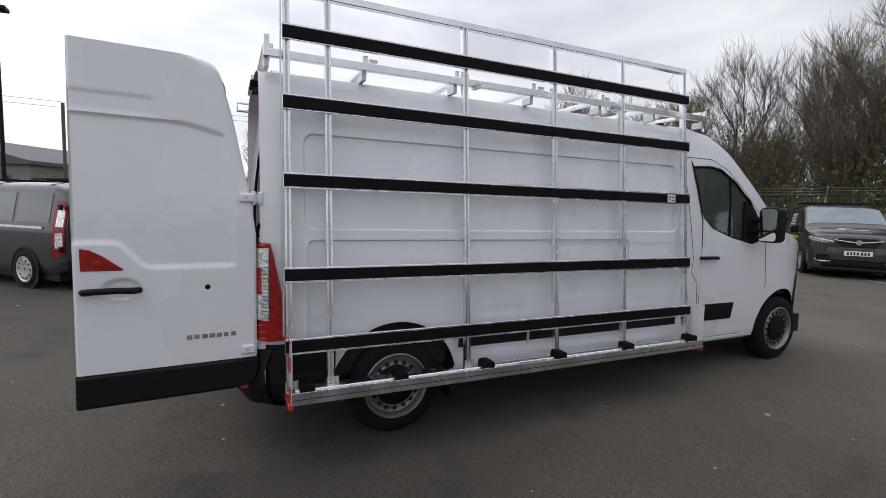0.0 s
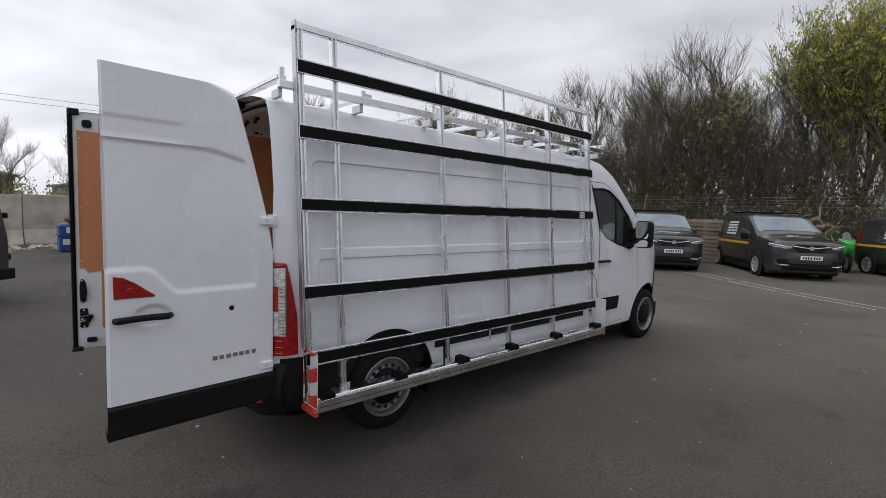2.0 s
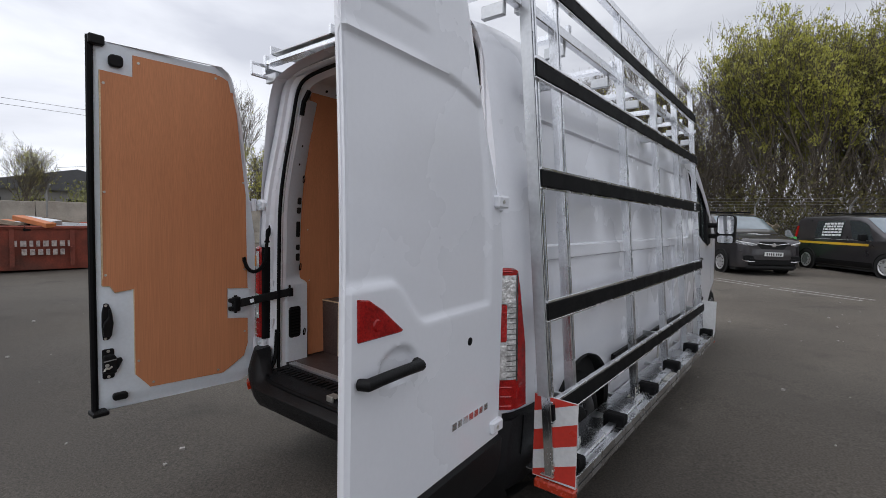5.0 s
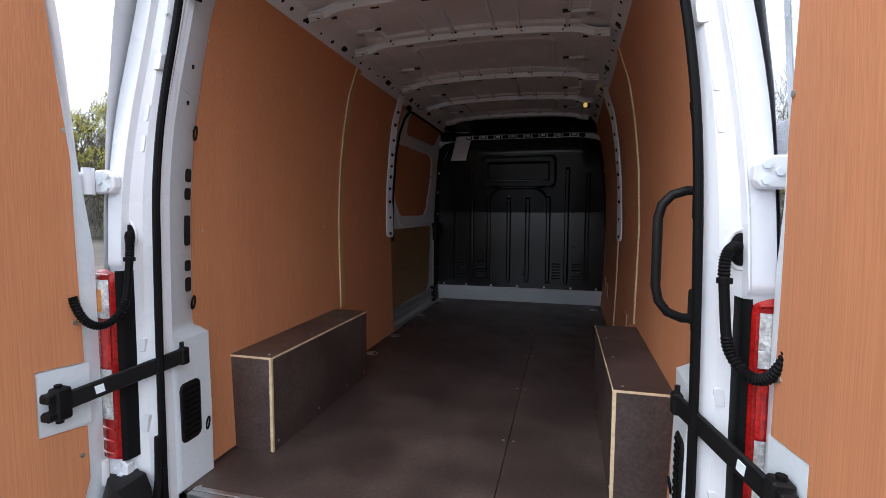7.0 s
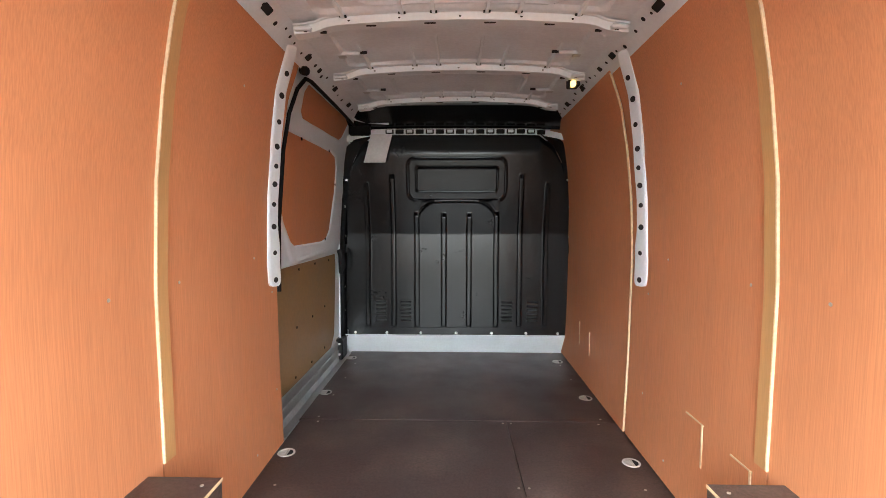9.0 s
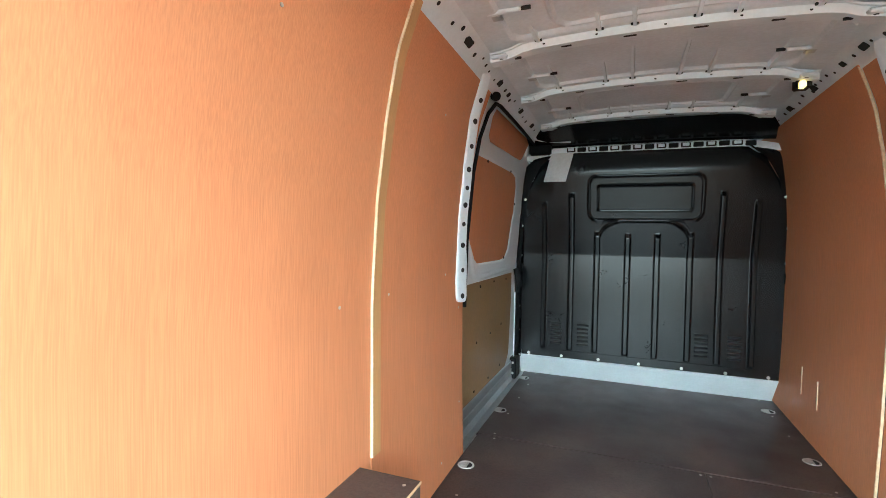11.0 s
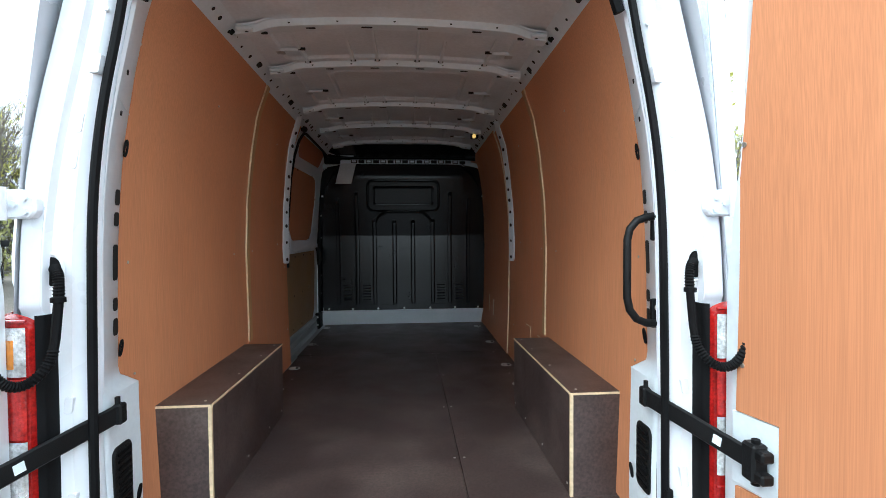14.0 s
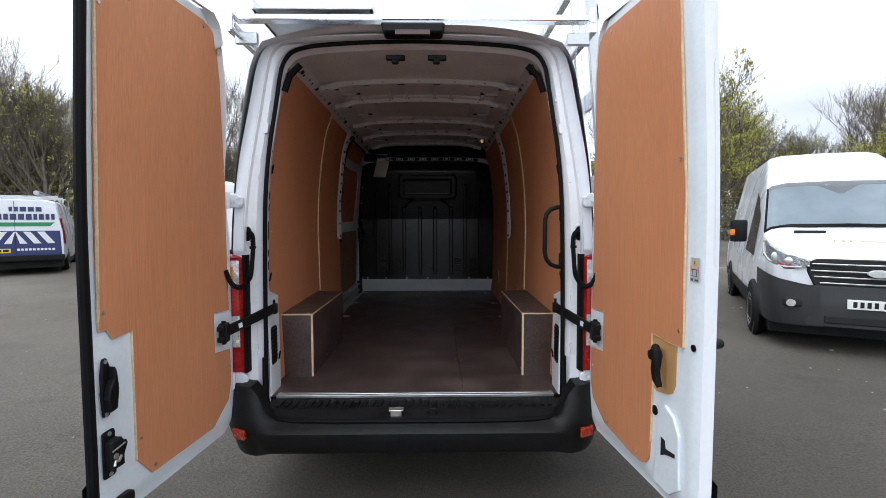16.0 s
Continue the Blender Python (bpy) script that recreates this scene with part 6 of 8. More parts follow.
# sliding door seen from inside: a pressed frame round two boarded windows, a board below, its sill
slide_x = lambda z: lerp_table([(0.4, 0.905), (1.45, 0.905), (1.8, 0.886), (2.1, 0.852), (2.4, 0.792)], z)
UPPER_LIGHT = [(2.87, 2.375), (2.815, 2.31), (2.815, 2.215), (2.87, 2.185), (3.66, 2.205), (3.72, 2.23), (3.84, 2.36), (3.80, 2.385)]
LOWER_LIGHT = [(2.67, 2.095), (3.53, 2.108), (3.64, 2.09), (3.69, 2.03), (3.72, 1.84), (3.63, 1.57), (3.56, 1.515), (3.45, 1.497), (2.90, 1.495), (2.83, 1.525), (2.74, 1.61), (2.66, 1.70)]
DOOR_RING = [(2.50, 1.66), (2.70, 1.62), (2.86, 1.43), (2.95, 1.405), (3.82, 1.425), (3.90, 1.47), (3.95, 1.62), (3.95, 2.10), (3.90, 2.42), (2.50, 2.42)]


def slide_depth(y, z):
    """How far the pressed sheet lies behind the face of the door."""
    ring_d = 0.012 * smooth01((poly_sdf(DOOR_RING, y, z) + 0.004) / 0.016)
    inset = max(smooth01((0.004 - poly_sdf(p, y, z)) / 0.016) for p in (UPPER_LIGHT, LOWER_LIGHT))
    bead = 0.004 * smooth01((0.006 - abs(poly_sdf(DOOR_RING, y, z) + 0.022)) / 0.005)
    return max(ring_d, 0.014 * inset) + bead * (1 - inset)


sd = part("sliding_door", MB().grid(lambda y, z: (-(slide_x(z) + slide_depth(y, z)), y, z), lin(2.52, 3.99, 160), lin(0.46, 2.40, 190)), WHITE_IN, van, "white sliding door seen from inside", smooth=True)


def slide_board(poly, m, d, label, name):
    return part(name, MB().prism(poly, lambda y, z, t: (-(slide_x(z) + d + t), y, z), 0.0, 0.004), m, sd, label)


def inward(poly, k):
    cy, cz = sum(p[0] for p in poly) / len(poly), sum(p[1] for p in poly) / len(poly)
    return [(cy + (y - cy) * k, cz + (z - cz) * k) for y, z in poly]


# the boards are cut in strips, so that they follow the lean of the door
for light in (UPPER_LIGHT, LOWER_LIGHT):
    part("door_infill", board(inward(light, 0.985), lambda y, z, t: (-(slide_x(z) + 0.010 - t), y, z), 0.0, 0.002, 0.03), PLY, sd, "varnished plywood infill", smooth=True)
slide_board([(2.54, 0.722), (3.66, 0.722), (3.75, 0.80), (3.80, 1.20), (3.80, 1.392), (2.54, 1.388)], PLY_OLIVE, 0.004, "bare tan plywood lower board", "door_infill")
for y, z in ((2.975, 1.36), (3.288, 1.366), (3.503, 1.053), (3.221, 1.039), (2.925, 1.035), (3.194, 0.757), (2.893, 0.757), (3.484, 0.769), (3.62, 1.36)):
    part("screw", MB().disc((-(slide_x(z) + 0.004), y, z), (1, 0, 0), 0.008, 0.003, 8), RUBBER, sd)
for y, z in ((2.90, 2.085), (3.46, 2.105), (3.70, 1.90), (3.52, 1.515)):
    part("screw", MB().disc((-(slide_x(z) + 0.004), y, z), (1, 0, 0), 0.009, 0.004, 8), RUBBER, sd)
part("door_gasket", MB().tube([(-(wall_x(y, z) - 0.002), y, z) for y, z in ((2.525, 1.30), (2.525, 1.63), (2.520, 1.97), (2.530, 2.14), (2.56, 2.26), (2.62, 2.325), (2.70, 2.335), (3.3, 2.34), (3.95, 2.335))], 0.010, 8), RUBBER, sd, smooth=True)
part("gasket_corner", MB().disc((-0.735, 2.56, 2.345), (0.6, -0.7, -0.3), 0.022, 0.03, 10), RUBBER, sd, smooth=True)
part("guide_arm", MB().tube([(-0.79, 3.55, 2.385), (-0.74, 3.74, 2.375), (-0.66, 3.79, 2.365), (-0.50, 3.80, 2.355)], [0.012, 0.014, 0.014, 0.012], 6), GREY_IN, van, "grey upper sliding door arm", smooth=True)
part("arm_pivot", MB().box((-0.80, 3.80, 2.27), (-0.64, 3.90, 2.345)), RUBBER, sd, bevel=0.012)
part("front_seal", MB().tube([(-(slide_x(z) - 0.012), 3.965, z) for z in lin(0.6, 2.36, 12)], 0.019, 8), RUBBER, sd, "black upright rubber seal", smooth=True)
part("seal_lip", MB().tube([(-(slide_x(z) - 0.004), 3.90, z) for z in lin(0.72, 1.46, 8)], 0.006, 6), GREY_IN, sd)
part("door_pull", MB().tube([(-0.893, 3.86, 1.42), (-0.872, 3.855, 1.37), (-0.868, 3.855, 1.30), (-0.882, 3.86, 1.24)], [0.018, 0.026, 0.028, 0.014], 8), PLASTIC, sd, "black inner pull", smooth=True)
rb_ = part("door_roller", MB().box((-0.93, 3.84, 0.575), (-0.868, 3.99, 0.735)), PLASTIC, sd, "black lower roller bracket", bevel=0.008)
for z in (0.70, 0.62):
    part("roller_bolt", MB().disc((-0.892, 3.84, z), (0, -1, 0), 0.009, 0.005, 8), ZINC, rb_)
sill_prof = [(0.858, 0.5685), (0.886, 0.5685), (0.888, 0.545), (0.894, 0.552), (0.898, 0.600), (0.903, 0.606), (0.899, 0.614), (0.902, 0.655), (0.908, 0.661), (0.903, 0.669), (0.904, 0.712), (0.912, 0.720)]
part("sliding_step", MB().loft([[(-x, y, z) for x, z in sill_prof] for y in (2.52, 3.3, 3.98)], closed=False), ALU_IN, van, "silver ribbed sliding door sill", smooth=True)
part("floor_edge_strip", MB().box((-0.892, 2.56, 0.5662), (-0.852, 4.05, 0.5705)), ALU_IN, van, "silver floor edge strip", bevel=0.0015)
part("screw", MB().disc((-0.868, 2.59, 0.5705), (0, 0, 1), 0.006, 0.002, 8), ZINC, van)
# unseen dark sheets inside the flanks, added to stop light leaking through the arches
for x, y1 in ((0.895, 4.03), (-0.905, 2.50)):
    part("outer_liner", MB().box((x, 0.45, 0.45), (x + 0.004, y1, 1.6)), DARK, van)

# ---- glass rack on the flank ----
rack = thing("glass_rack", "silver aluminium glass-carrying side rack with black rubber strips", "glass rack")
rack_x = lambda z: 1.117 - 0.0885 * (z - 0.772)
RY = (0.297, 0.540, 1.494, 2.262, 2.955, 3.69)


def rack_slab(y0, y1, z0, z1, d0, d1):
    """A bar between two depths from the rack's plane, leaning with it."""
    vs = []
    for z in (z0, z1):
        for d, y in ((d0, y0), (d1, y0), (d1, y1), (d0, y1)):
            vs.append((rack_x(z) + d, y, z))
    return MB().add(vs, [(0, 1, 2, 3), (4, 5, 6, 7), (0, 1, 5, 4), (1, 2, 6, 5), (2, 3, 7, 6), (3, 0, 4, 7)])


for i, y in enumerate(RY):
    w = 0.019
    up = part("upright", rack_slab(y - w, y + w, 0.455, 2.86, -0.045, -0.012), ALU, rack, "silver aluminium upright", bevel=0.002)
    part("upright_lip", rack_slab(y - w, y - w + 0.012, 0.47, 2.84, -0.0125, -0.001), ALU, up, bevel=0.001)
    part("upright_lip", rack_slab(y + w - 0.012, y + w, 0.47, 2.84, -0.0125, -0.001), ALU, up, bevel=0.001)
    part("upright_slot", rack_slab(y - w + 0.0125, y + w - 0.0125, 0.47, 2.84, -0.0125, -0.0115), ALU_IN, up)
    part("foot_plate", MB().box((1.08, y - 0.022, 0.455), (1.14, y + 0.045, 0.46)).box((rack_x(0.5) - 0.012, y - 0.025, 0.46), (rack_x(0.5) - 0.008, y + 0.05, 0.53)), ZINC, up, bevel=0.002)
    for z in (0.485, 0.51):
        for dy in (-0.014, 0.032):
            part("bolt", MB().disc((rack_x(z) - 0.008, y + dy, z), (1, 0, 0), 0.009, 0.007, 6), ZINC, up)
for z in (2.603, 2.19, 1.725, 1.162, 0.736):
    rl = part("rail", rack_slab(0.272, 3.735, z - 0.046, z + 0.046, -0.012, 0.002), ALU, rack, "silver aluminium cross rail", bevel=0.002)
    part("rubber_strip", rack_slab(0.274, 3.733, z - 0.0345, z + 0.0345, 0.0015, 0.012), RUBBER, rl, "black rubber strip", bevel=0.003)
    part("rail_lip", rack_slab(0.272, 3.735, z + 0.036, z + 0.048, 0.0, 0.013), ALU, rl, bevel=0.002)
    part("rail_lip", rack_slab(0.272, 3.735, z - 0.046, z - 0.038, 0.0, 0.010), ALU, rl, bevel=0.002)
part("top_rail", rack_slab(0.272, 3.72, 2.838, 2.886, -0.05, -0.002), ALU, rack, "silver aluminium top rail", bevel=0.004)
part("top_cap", rack_slab(0.262, 0.275, 2.832, 2.892, -0.055, 0.0), ALU_IN, rack, bevel=0.002)
part("end_plate", rack_slab(0.262, 0.268, 0.80, 2.86, -0.052, 0.0), ALU_IN, rack, "flat silver end plate", bevel=0.001)
# bottom shelf
sh = part("shelf", MB().loft([[(x, y, z) for x, z in ((1.00, 0.452), (1.00, 0.446), (1.215, 0.446), (1.215, 0.418), (1.24, 0.418), (1.24, 0.492), (1.232, 0.492), (1.222, 0.475), (1.19, 0.473), (1.188, 0.453))] for y in (0.30, 3.78)], closed=True, caps=True), ALU, rack, "silver aluminium bottom shelf", bevel=0.001)
part("shelf_groove", MB().box((1.2395, 0.302, 0.449), (1.2412, 3.778, 0.453)), DARK, sh)
part("shelf_tube", MB().box((1.145, 0.32, 0.4535), (1.187, 3.76, 0.489)), ALU, sh, "silver box tube", bevel=0.004)
for y in (0.391, 0.979, 1.622, 2.255, 2.943, 3.688):
    part("rubber_block", MB().prism([(y - 0.042, 0.454), (y + 0.042, 0.454), (y + 0.042, 0.515), (y + 0.03, 0.53), (y - 0.03, 0.53), (y - 0.042, 0.515)], lambda a, b, d: (d, a, b), 1.115, 1.222), RUBBER, rack, "black rubber glass rest", bevel=0.006)
for y in (1.9, 2.02):
    part("shelf_latch", MB().box((1.19, y, 0.475), (1.225, y + 0.10, 0.485)), ZINC, rack, "zinc latch", bevel=0.002)
part("pin", MB().box((rack_x(0.65) - 0.006, 1.985, 0.60), (rack_x(0.65) + 0.004, 2.005, 0.70)), ZINC, rack, bevel=0.002)
for y in (0.55, 1.5, 2.4, 3.3):
    part("stay", MB().box((0.90, y - 0.02, 0.425), (1.21, y + 0.02, 0.446)), ALU_IN, rack, bevel=0.002)
for z in (2.185, 0.712):
    for y in (0.535, 2.24, 3.70):
        part("bracket", MB().box((side_x(y, z) - 0.02, y - 0.012, z - 0.02), (rack_x(z) - 0.02, y + 0.012, z + 0.02)), ALU_IN, rack)
for y in (0.30, 1.6, 2.9, 3.69):
    part("top_stay", MB().box((0.88, y - 0.018, 2.44), (rack_x(2.46) - 0.01, y + 0.018, 2.475)), ALU_IN, rack, bevel=0.002)


def chevron(y, sgn):
    """Red and white striped end board, its stripes cut as separate strips."""
    poly = [(1.035, 0.80), (1.232, 0.795), (1.232, 0.435), (1.035, 0.432)]
    bd = part("marker_board", MB().prism(poly, lambda x, z, d: (x, y + d, z), 0.0, 0.003), WHITE_STRIPE, rack, "red and white striped marker board")
    x0, x1 = 1.036, 1.231
    for z0 in (0.40, 0.575, 0.75):
        strip = [(x0, z0 - 0.03), (x1, z0 + 0.045), (x1, z0 + 0.135), (x0, z0 + 0.06)]
        cl = [(x, min(max(z, 0.437), 0.796 if x < 1.1 else 0.793)) for x, z in strip]
        part("red_stripe", MB().prism(cl, lambda x, z, d: (x, y + d, z), -0.0015 * sgn, -0.0005 * sgn) if sgn > 0 else MB().prism(cl, lambda x, z, d: (x, y + d, z), 0.0035, 0.0045), RED_STRIPE, bd)
    part("marker_lamp", MB().box((1.05, y - 0.02, 0.390), (1.235, y + 0.015, 0.430)), ORANGE_REF, bd, "red marker lamp", bevel=0.006)
    return bd


chevron(0.294, 1)
chevron(3.775, -1)
part("sticker", MB().add([(rack_x(1.725 + dz) + 0.0135, yy, 1.725 + dz) for yy, dz in ((3.45, -0.034), (3.545, -0.034), (3.545, 0.034), (3.45, 0.034))], [(0, 1, 2, 3)]), WHITE_STRIPE, rack, "small white sticker with red and blue marks")
for yy, zz, w, h in ((3.46, 1.735, 0.03, 0.012), (3.50, 1.735, 0.03, 0.012), (3.46, 1.712, 0.03, 0.008), (3.505, 1.708, 0.028, 0.012)):
    part("sticker_mark", MB().box((rack_x(zz) + 0.0138, yy, zz - h / 2), (rack_x(zz) + 0.0142, yy + w, zz + h / 2)), BLUE_VINYL, rack)

# ---- roof rack ----
rr = thing("roof_rack", "silver aluminium roof rack with cross bars", "roof rack")
for sg in (1, -1):
    part("side_rail", MB().box((sg * 0.885, 0.17, 2.455), (sg * 0.925, 4.06, 2.505)), ALU, rr, "silver side rail", bevel=0.004)
    for y in (0.19, 0.79, 1.45, 2.10, 2.78, 3.4, 4.03):
        part("stub_post", MB().box((sg * 0.893, y - 0.016, 2.506), (sg * 0.917, y + 0.016, 2.55 if y > 0.3 else 2.585)), ALU, rr, bevel=0.003)
        part("rail_foot", MB().box((sg * 0.78, y - 0.014, 2.40), (sg * 0.89, y + 0.014, 2.456)), ALU_IN, rr, bevel=0.003)
for y in (0.20, 0.85, 1.53, 2.19, 2.86, 3.48, 4.02):
    part("cross_bar", MB().box((-0.884, y - 0.03, 2.515), (0.884, y + 0.03, 2.545)), ALU, rr, "flat silver cross bar", bevel=0.004)
part("roller_hook", MB().tube([(-0.86, 0.17, 2.50), (-0.86, 0.06, 2.50), (-0.86, 0.06, 2.43), (-0.86, 0.17, 2.43)], 0.012, 6), ALU, rr)
lad = part("ladder_tray", MB().box((-0.80, 0.16, 2.56), (-0.20, 3.4, 2.572)), ALU_IN, rr, "pale ladder tray", bevel=0.003)
for x in (-0.80, -0.215):
    part("tray_lip", MB().box((x, 0.15, 2.56), (x + 0.015, 3.4, 2.61)), ALU, lad)
part("brake_lamp", MB().prism([(-0.16, 2.49), (0.16, 2.49), (0.145, 2.44), (-0.145, 2.44)], lambda x, z, d: (x, 0.13 + d, z), 0.0, 0.10), PLASTIC, van, "black high brake lamp housing", bevel=0.008)
part("brake_lens", MB().box((-0.085, 0.122, 2.425), (0.085, 0.15, 2.452)), mat("dark_red_lens", (0.05, 0.006, 0.006), 0.15, coat=1.0), van, "dark red high brake lamp", bevel=0.003)


# ---- parked vehicles ----
class Shell:
    """A vehicle body lofted along its length; u runs from the nose, v from roof centre (0) to the sill (1)."""

    def __init__(self, stations, tumble=0.16, belt=0.95):
        self.st, self.tumble, self.belt = stations, tumble, belt

    def sec(self, u):
        cols = list(zip(*self.st))
        return [float(np.interp(u, cols[0], c)) for c in cols[1:]]

    def at(self, u, v, off=0.0):
        zb, zt, w = self.sec(u)
        s, a = (1 if v >= 0 else -1), abs(v)
        belt = min(self.belt, zt - 0.04)
        wt = w - self.tumble * max(zt - belt, 0) / 0.9
        pts = [(0, 0, zt + off), (0.26, wt * 0.72, zt - 0.012 + off), (0.36, wt * 0.93 + off * 0.5, zt - 0.05 + off * 0.6), (0.42, wt + off, zt - 0.12 if zt - belt > 0.2 else zt - 0.05), (0.68, w - 0.01 + off, belt), (0.80, w + off, (belt + zb) / 2 + 0.05), (0.93, w - 0.012 + off, zb + 0.10), (1.0, w - 0.05 + off, zb)]
        ks = [p[0] for p in pts]
        return (s * float(np.interp(a, ks, [p[1] for p in pts])), u, float(np.interp(a, ks, [p[2] for p in pts])))

    def body(self, u0, u1, n=70):
        vs = lin(-1, 1, 64)
        mb = MB().grid(lambda v, u: self.at(u, v), vs, lin(u0, u1, n))
        for u in (u0, u1):
            rim = [self.at(u, v) for v in vs]
            zc = sum(p[2] for p in rim) / len(rim)
            mb.add(rim + [(0, u, zc)], [(i, i + 1, len(rim)) for i in range(len(rim) - 1)] + [(len(rim) - 1, 0, len(rim))])
        return mb

    def patch(self, u0, u1, v0, v1, off=0.006, n=10, skew=0.0):
        return MB().grid(lambda v, u: self.at(u + skew * (v - v0) / (v1 - v0), v, off), lin(v0, v1, n), lin(u0, u1, n))


def place(ob, x, y, heading):
    """heading: degrees that turn the nose from -y, anticlockwise."""
    ob.matrix_world = Matrix.Translation((x, y, gz(y))) @ Matrix.Rotation(radians(heading), 4, 'Z')


def car_wheel(parent, x, y, R, sg, alloy=False):
    wheel(parent, x + sg * 0.022, y, R, sg, R=R, rim=R * 0.68, holes=10, cap=not alloy, silver=ALLOY if alloy else STEEL, width=0.19, dish=0.3)
    part("arch_lip", MB().tube([(x - sg * 0.005, y + (R + 0.055) * math.cos(a), R + (R + 0.055) * math.sin(a)) for a in lin(-0.3, math.pi + 0.3, 20)], 0.018, 6), PLASTIC, parent, smooth=True)


def mirror(parent, x, y, z, m):
    part("wing_mirror", MB().box((x - 0.09, y - 0.06, z - 0.09), (x + 0.09, y + 0.07, z + 0.10)), m, parent, "wing mirror", bevel=0.03, seg=2, smooth=True)


def plate(parent, y, z, m, sgn, w=0.52):
    p = part("number_plate", MB().box((-w / 2, y - 0.008, z - 0.055), (w / 2, y + 0.008, z + 0.055)), m, parent, "number plate with plain dark bars", bevel=0.003)
    for i in range(7):
        x = -w / 2 + 0.05 + i * (w - 0.1) / 7 + (0.02 if i > 3 else 0)
        part("plate_bar", MB().box((x, y + sgn * 0.0085, z - 0.033), (x + 0.035, y + sgn * 0.011, z + 0.033)), DARK, p)


def lettering(parent, sh, u0, u1, v0, v1, m, rows, seed):
    """Plain bars where the livery carries writing."""
    rnd = random.Random(seed)
    for r in range(rows):
        va, vb = v0 + (v1 - v0) * (r + 0.15) / rows, v0 + (v1 - v0) * (r + 0.8) / rows
        u = u0
        while u < u1 - 0.03:
            w = min(rnd.uniform(0.05, 0.16), u1 - u)
            part("livery_bar", sh.patch(u, u + w, va, vb, 0.010, 3), m, parent)
            u += w + 0.03


def small_van(label, paint, group, livery=True):
    """Compact panel van, nose towards -y of its own frame, about 4.6 m long."""
    t = thing("compact_van", label, "van", group)
    sh = Shell([(0.0, 0.30, 0.93, 0.66), (0.03, 0.24, 1.0, 0.75), (0.10, 0.22, 1.05, 0.83), (0.22, 0.22, 1.085, 0.885), (0.5, 0.22, 1.14, 0.912), (0.95, 0.22, 1.21, 0.92), (1.12, 0.22, 1.30, 0.922), (1.75, 0.22, 1.72, 0.925), (2.0, 0.22, 1.80, 0.925), (2.6, 0.22, 1.83, 0.925), (4.2, 0.24, 1.80, 0.92), (4.52, 0.27, 1.74, 0.90), (4.62, 0.32, 1.60, 0.84)], 0.15, 1.02)
    part("body", sh.body(0, 4.62), paint, t, "dark metallic grey body", smooth=True)
    part("windscreen", sh.patch(1.16, 1.80, -0.36, 0.36, 0.007, 16), SCREEN, t, "windscreen with a grey sky reflection in its colour", smooth=True)
    for sg in (1, -1):
        part("side_window", sh.patch(1.62, 2.35, sg * 0.445, sg * 0.665, 0.007, 10, skew=-0.28), GLASS_DARK, t, smooth=True)
        part("rear_side_glass", sh.patch(2.5, 3.6, sg * 0.45, sg * 0.66, 0.006, 10), GLASS_DARK, t, smooth=True)
        hx, hy = [0.47, 0.60, 0.72, 0.81, 0.875], [-0.028, -0.012, 0.035, 0.12, 0.30]
        lo, hi = [0.865, 0.845, 0.85, 0.875, 0.925], [0.895, 0.93, 0.955, 0.975, 0.995]
        fr_ = lambda k, tab: float(np.interp(k, lin(0, 1, 4), tab))
        eye_at = lambda k, v, d: (sg * (fr_(k, hx) + d * k), fr_(k, hy) - d * (1 - 0.6 * k), fr_(k, lo) + (fr_(k, hi) - fr_(k, lo)) * v)
        hl = part("headlight", MB().grid(lambda k, v: eye_at(k, v, 0.030 - 0.03 * (abs(2 * v - 1) > 0.97)), lin(0, 1, 16), lin(0, 1, 8)), HEADLAMP, t, "clear headlight", smooth=True)
        part("light_strip", MB().tube([eye_at(k, 0.86, 0.034) for k in lin(0.02, 0.95, 10)], 0.011, 6), WHITE_STRIPE, hl, smooth=True)
        part("fog_trim", MB().tube([(sg * 0.50, -0.040, 0.405), (sg * 0.64, -0.030, 0.40), (sg * 0.74, 0.0, 0.415), (sg * 0.80, 0.06, 0.455)], [0.010, 0.020, 0.020, 0.008], 6), CHROME, t, "bright fog lamp trim", smooth=True)
        part("window_trim", MB().tube([sh.at(u, sg * 0.672, 0.010) for u in lin(1.42, 3.55, 14)], 0.007, 5), ALLOY, t)
        part("fog_recess", MB().box((sg * 0.42, -0.02, 0.44), (sg * 0.78, 0.1, 0.58)), PLASTIC, t, bevel=0.02)
        for y in (0.92, 3.86):
            part("wheel_arch", MB().disc((sg * 0.90, y, 0.335), (sg, 0, 0), 0.385, 0.027, 30), DARK, t)
            car_wheel(t, sg * 0.925, y, 0.325, sg, alloy=True)
        mirror(t, sg * 1.02, 1.62, 1.12, PLASTIC)
        part("sill_strip", sh.patch(1.35, 3.45, sg * 0.90, sg * 0.985, 0.012, 8), PLASTIC, t, smooth=True)
        if livery:
            part("yellow_stripe", sh.patch(1.5, 4.5, sg * 0.705, sg * 0.73, 0.009, 8), YELLOW, t, "yellow livery stripe", smooth=True)
            lettering(t, sh, 2.55, 3.3, sg * 0.47, sg * 0.64, WHITE_STRIPE, 5, 3)
        part("tail_lamp", sh.patch(4.40, 4.58, sg * 0.50, sg * 0.72, 0.010, 6), RED_LENS, t, "red tail lamp", smooth=True)
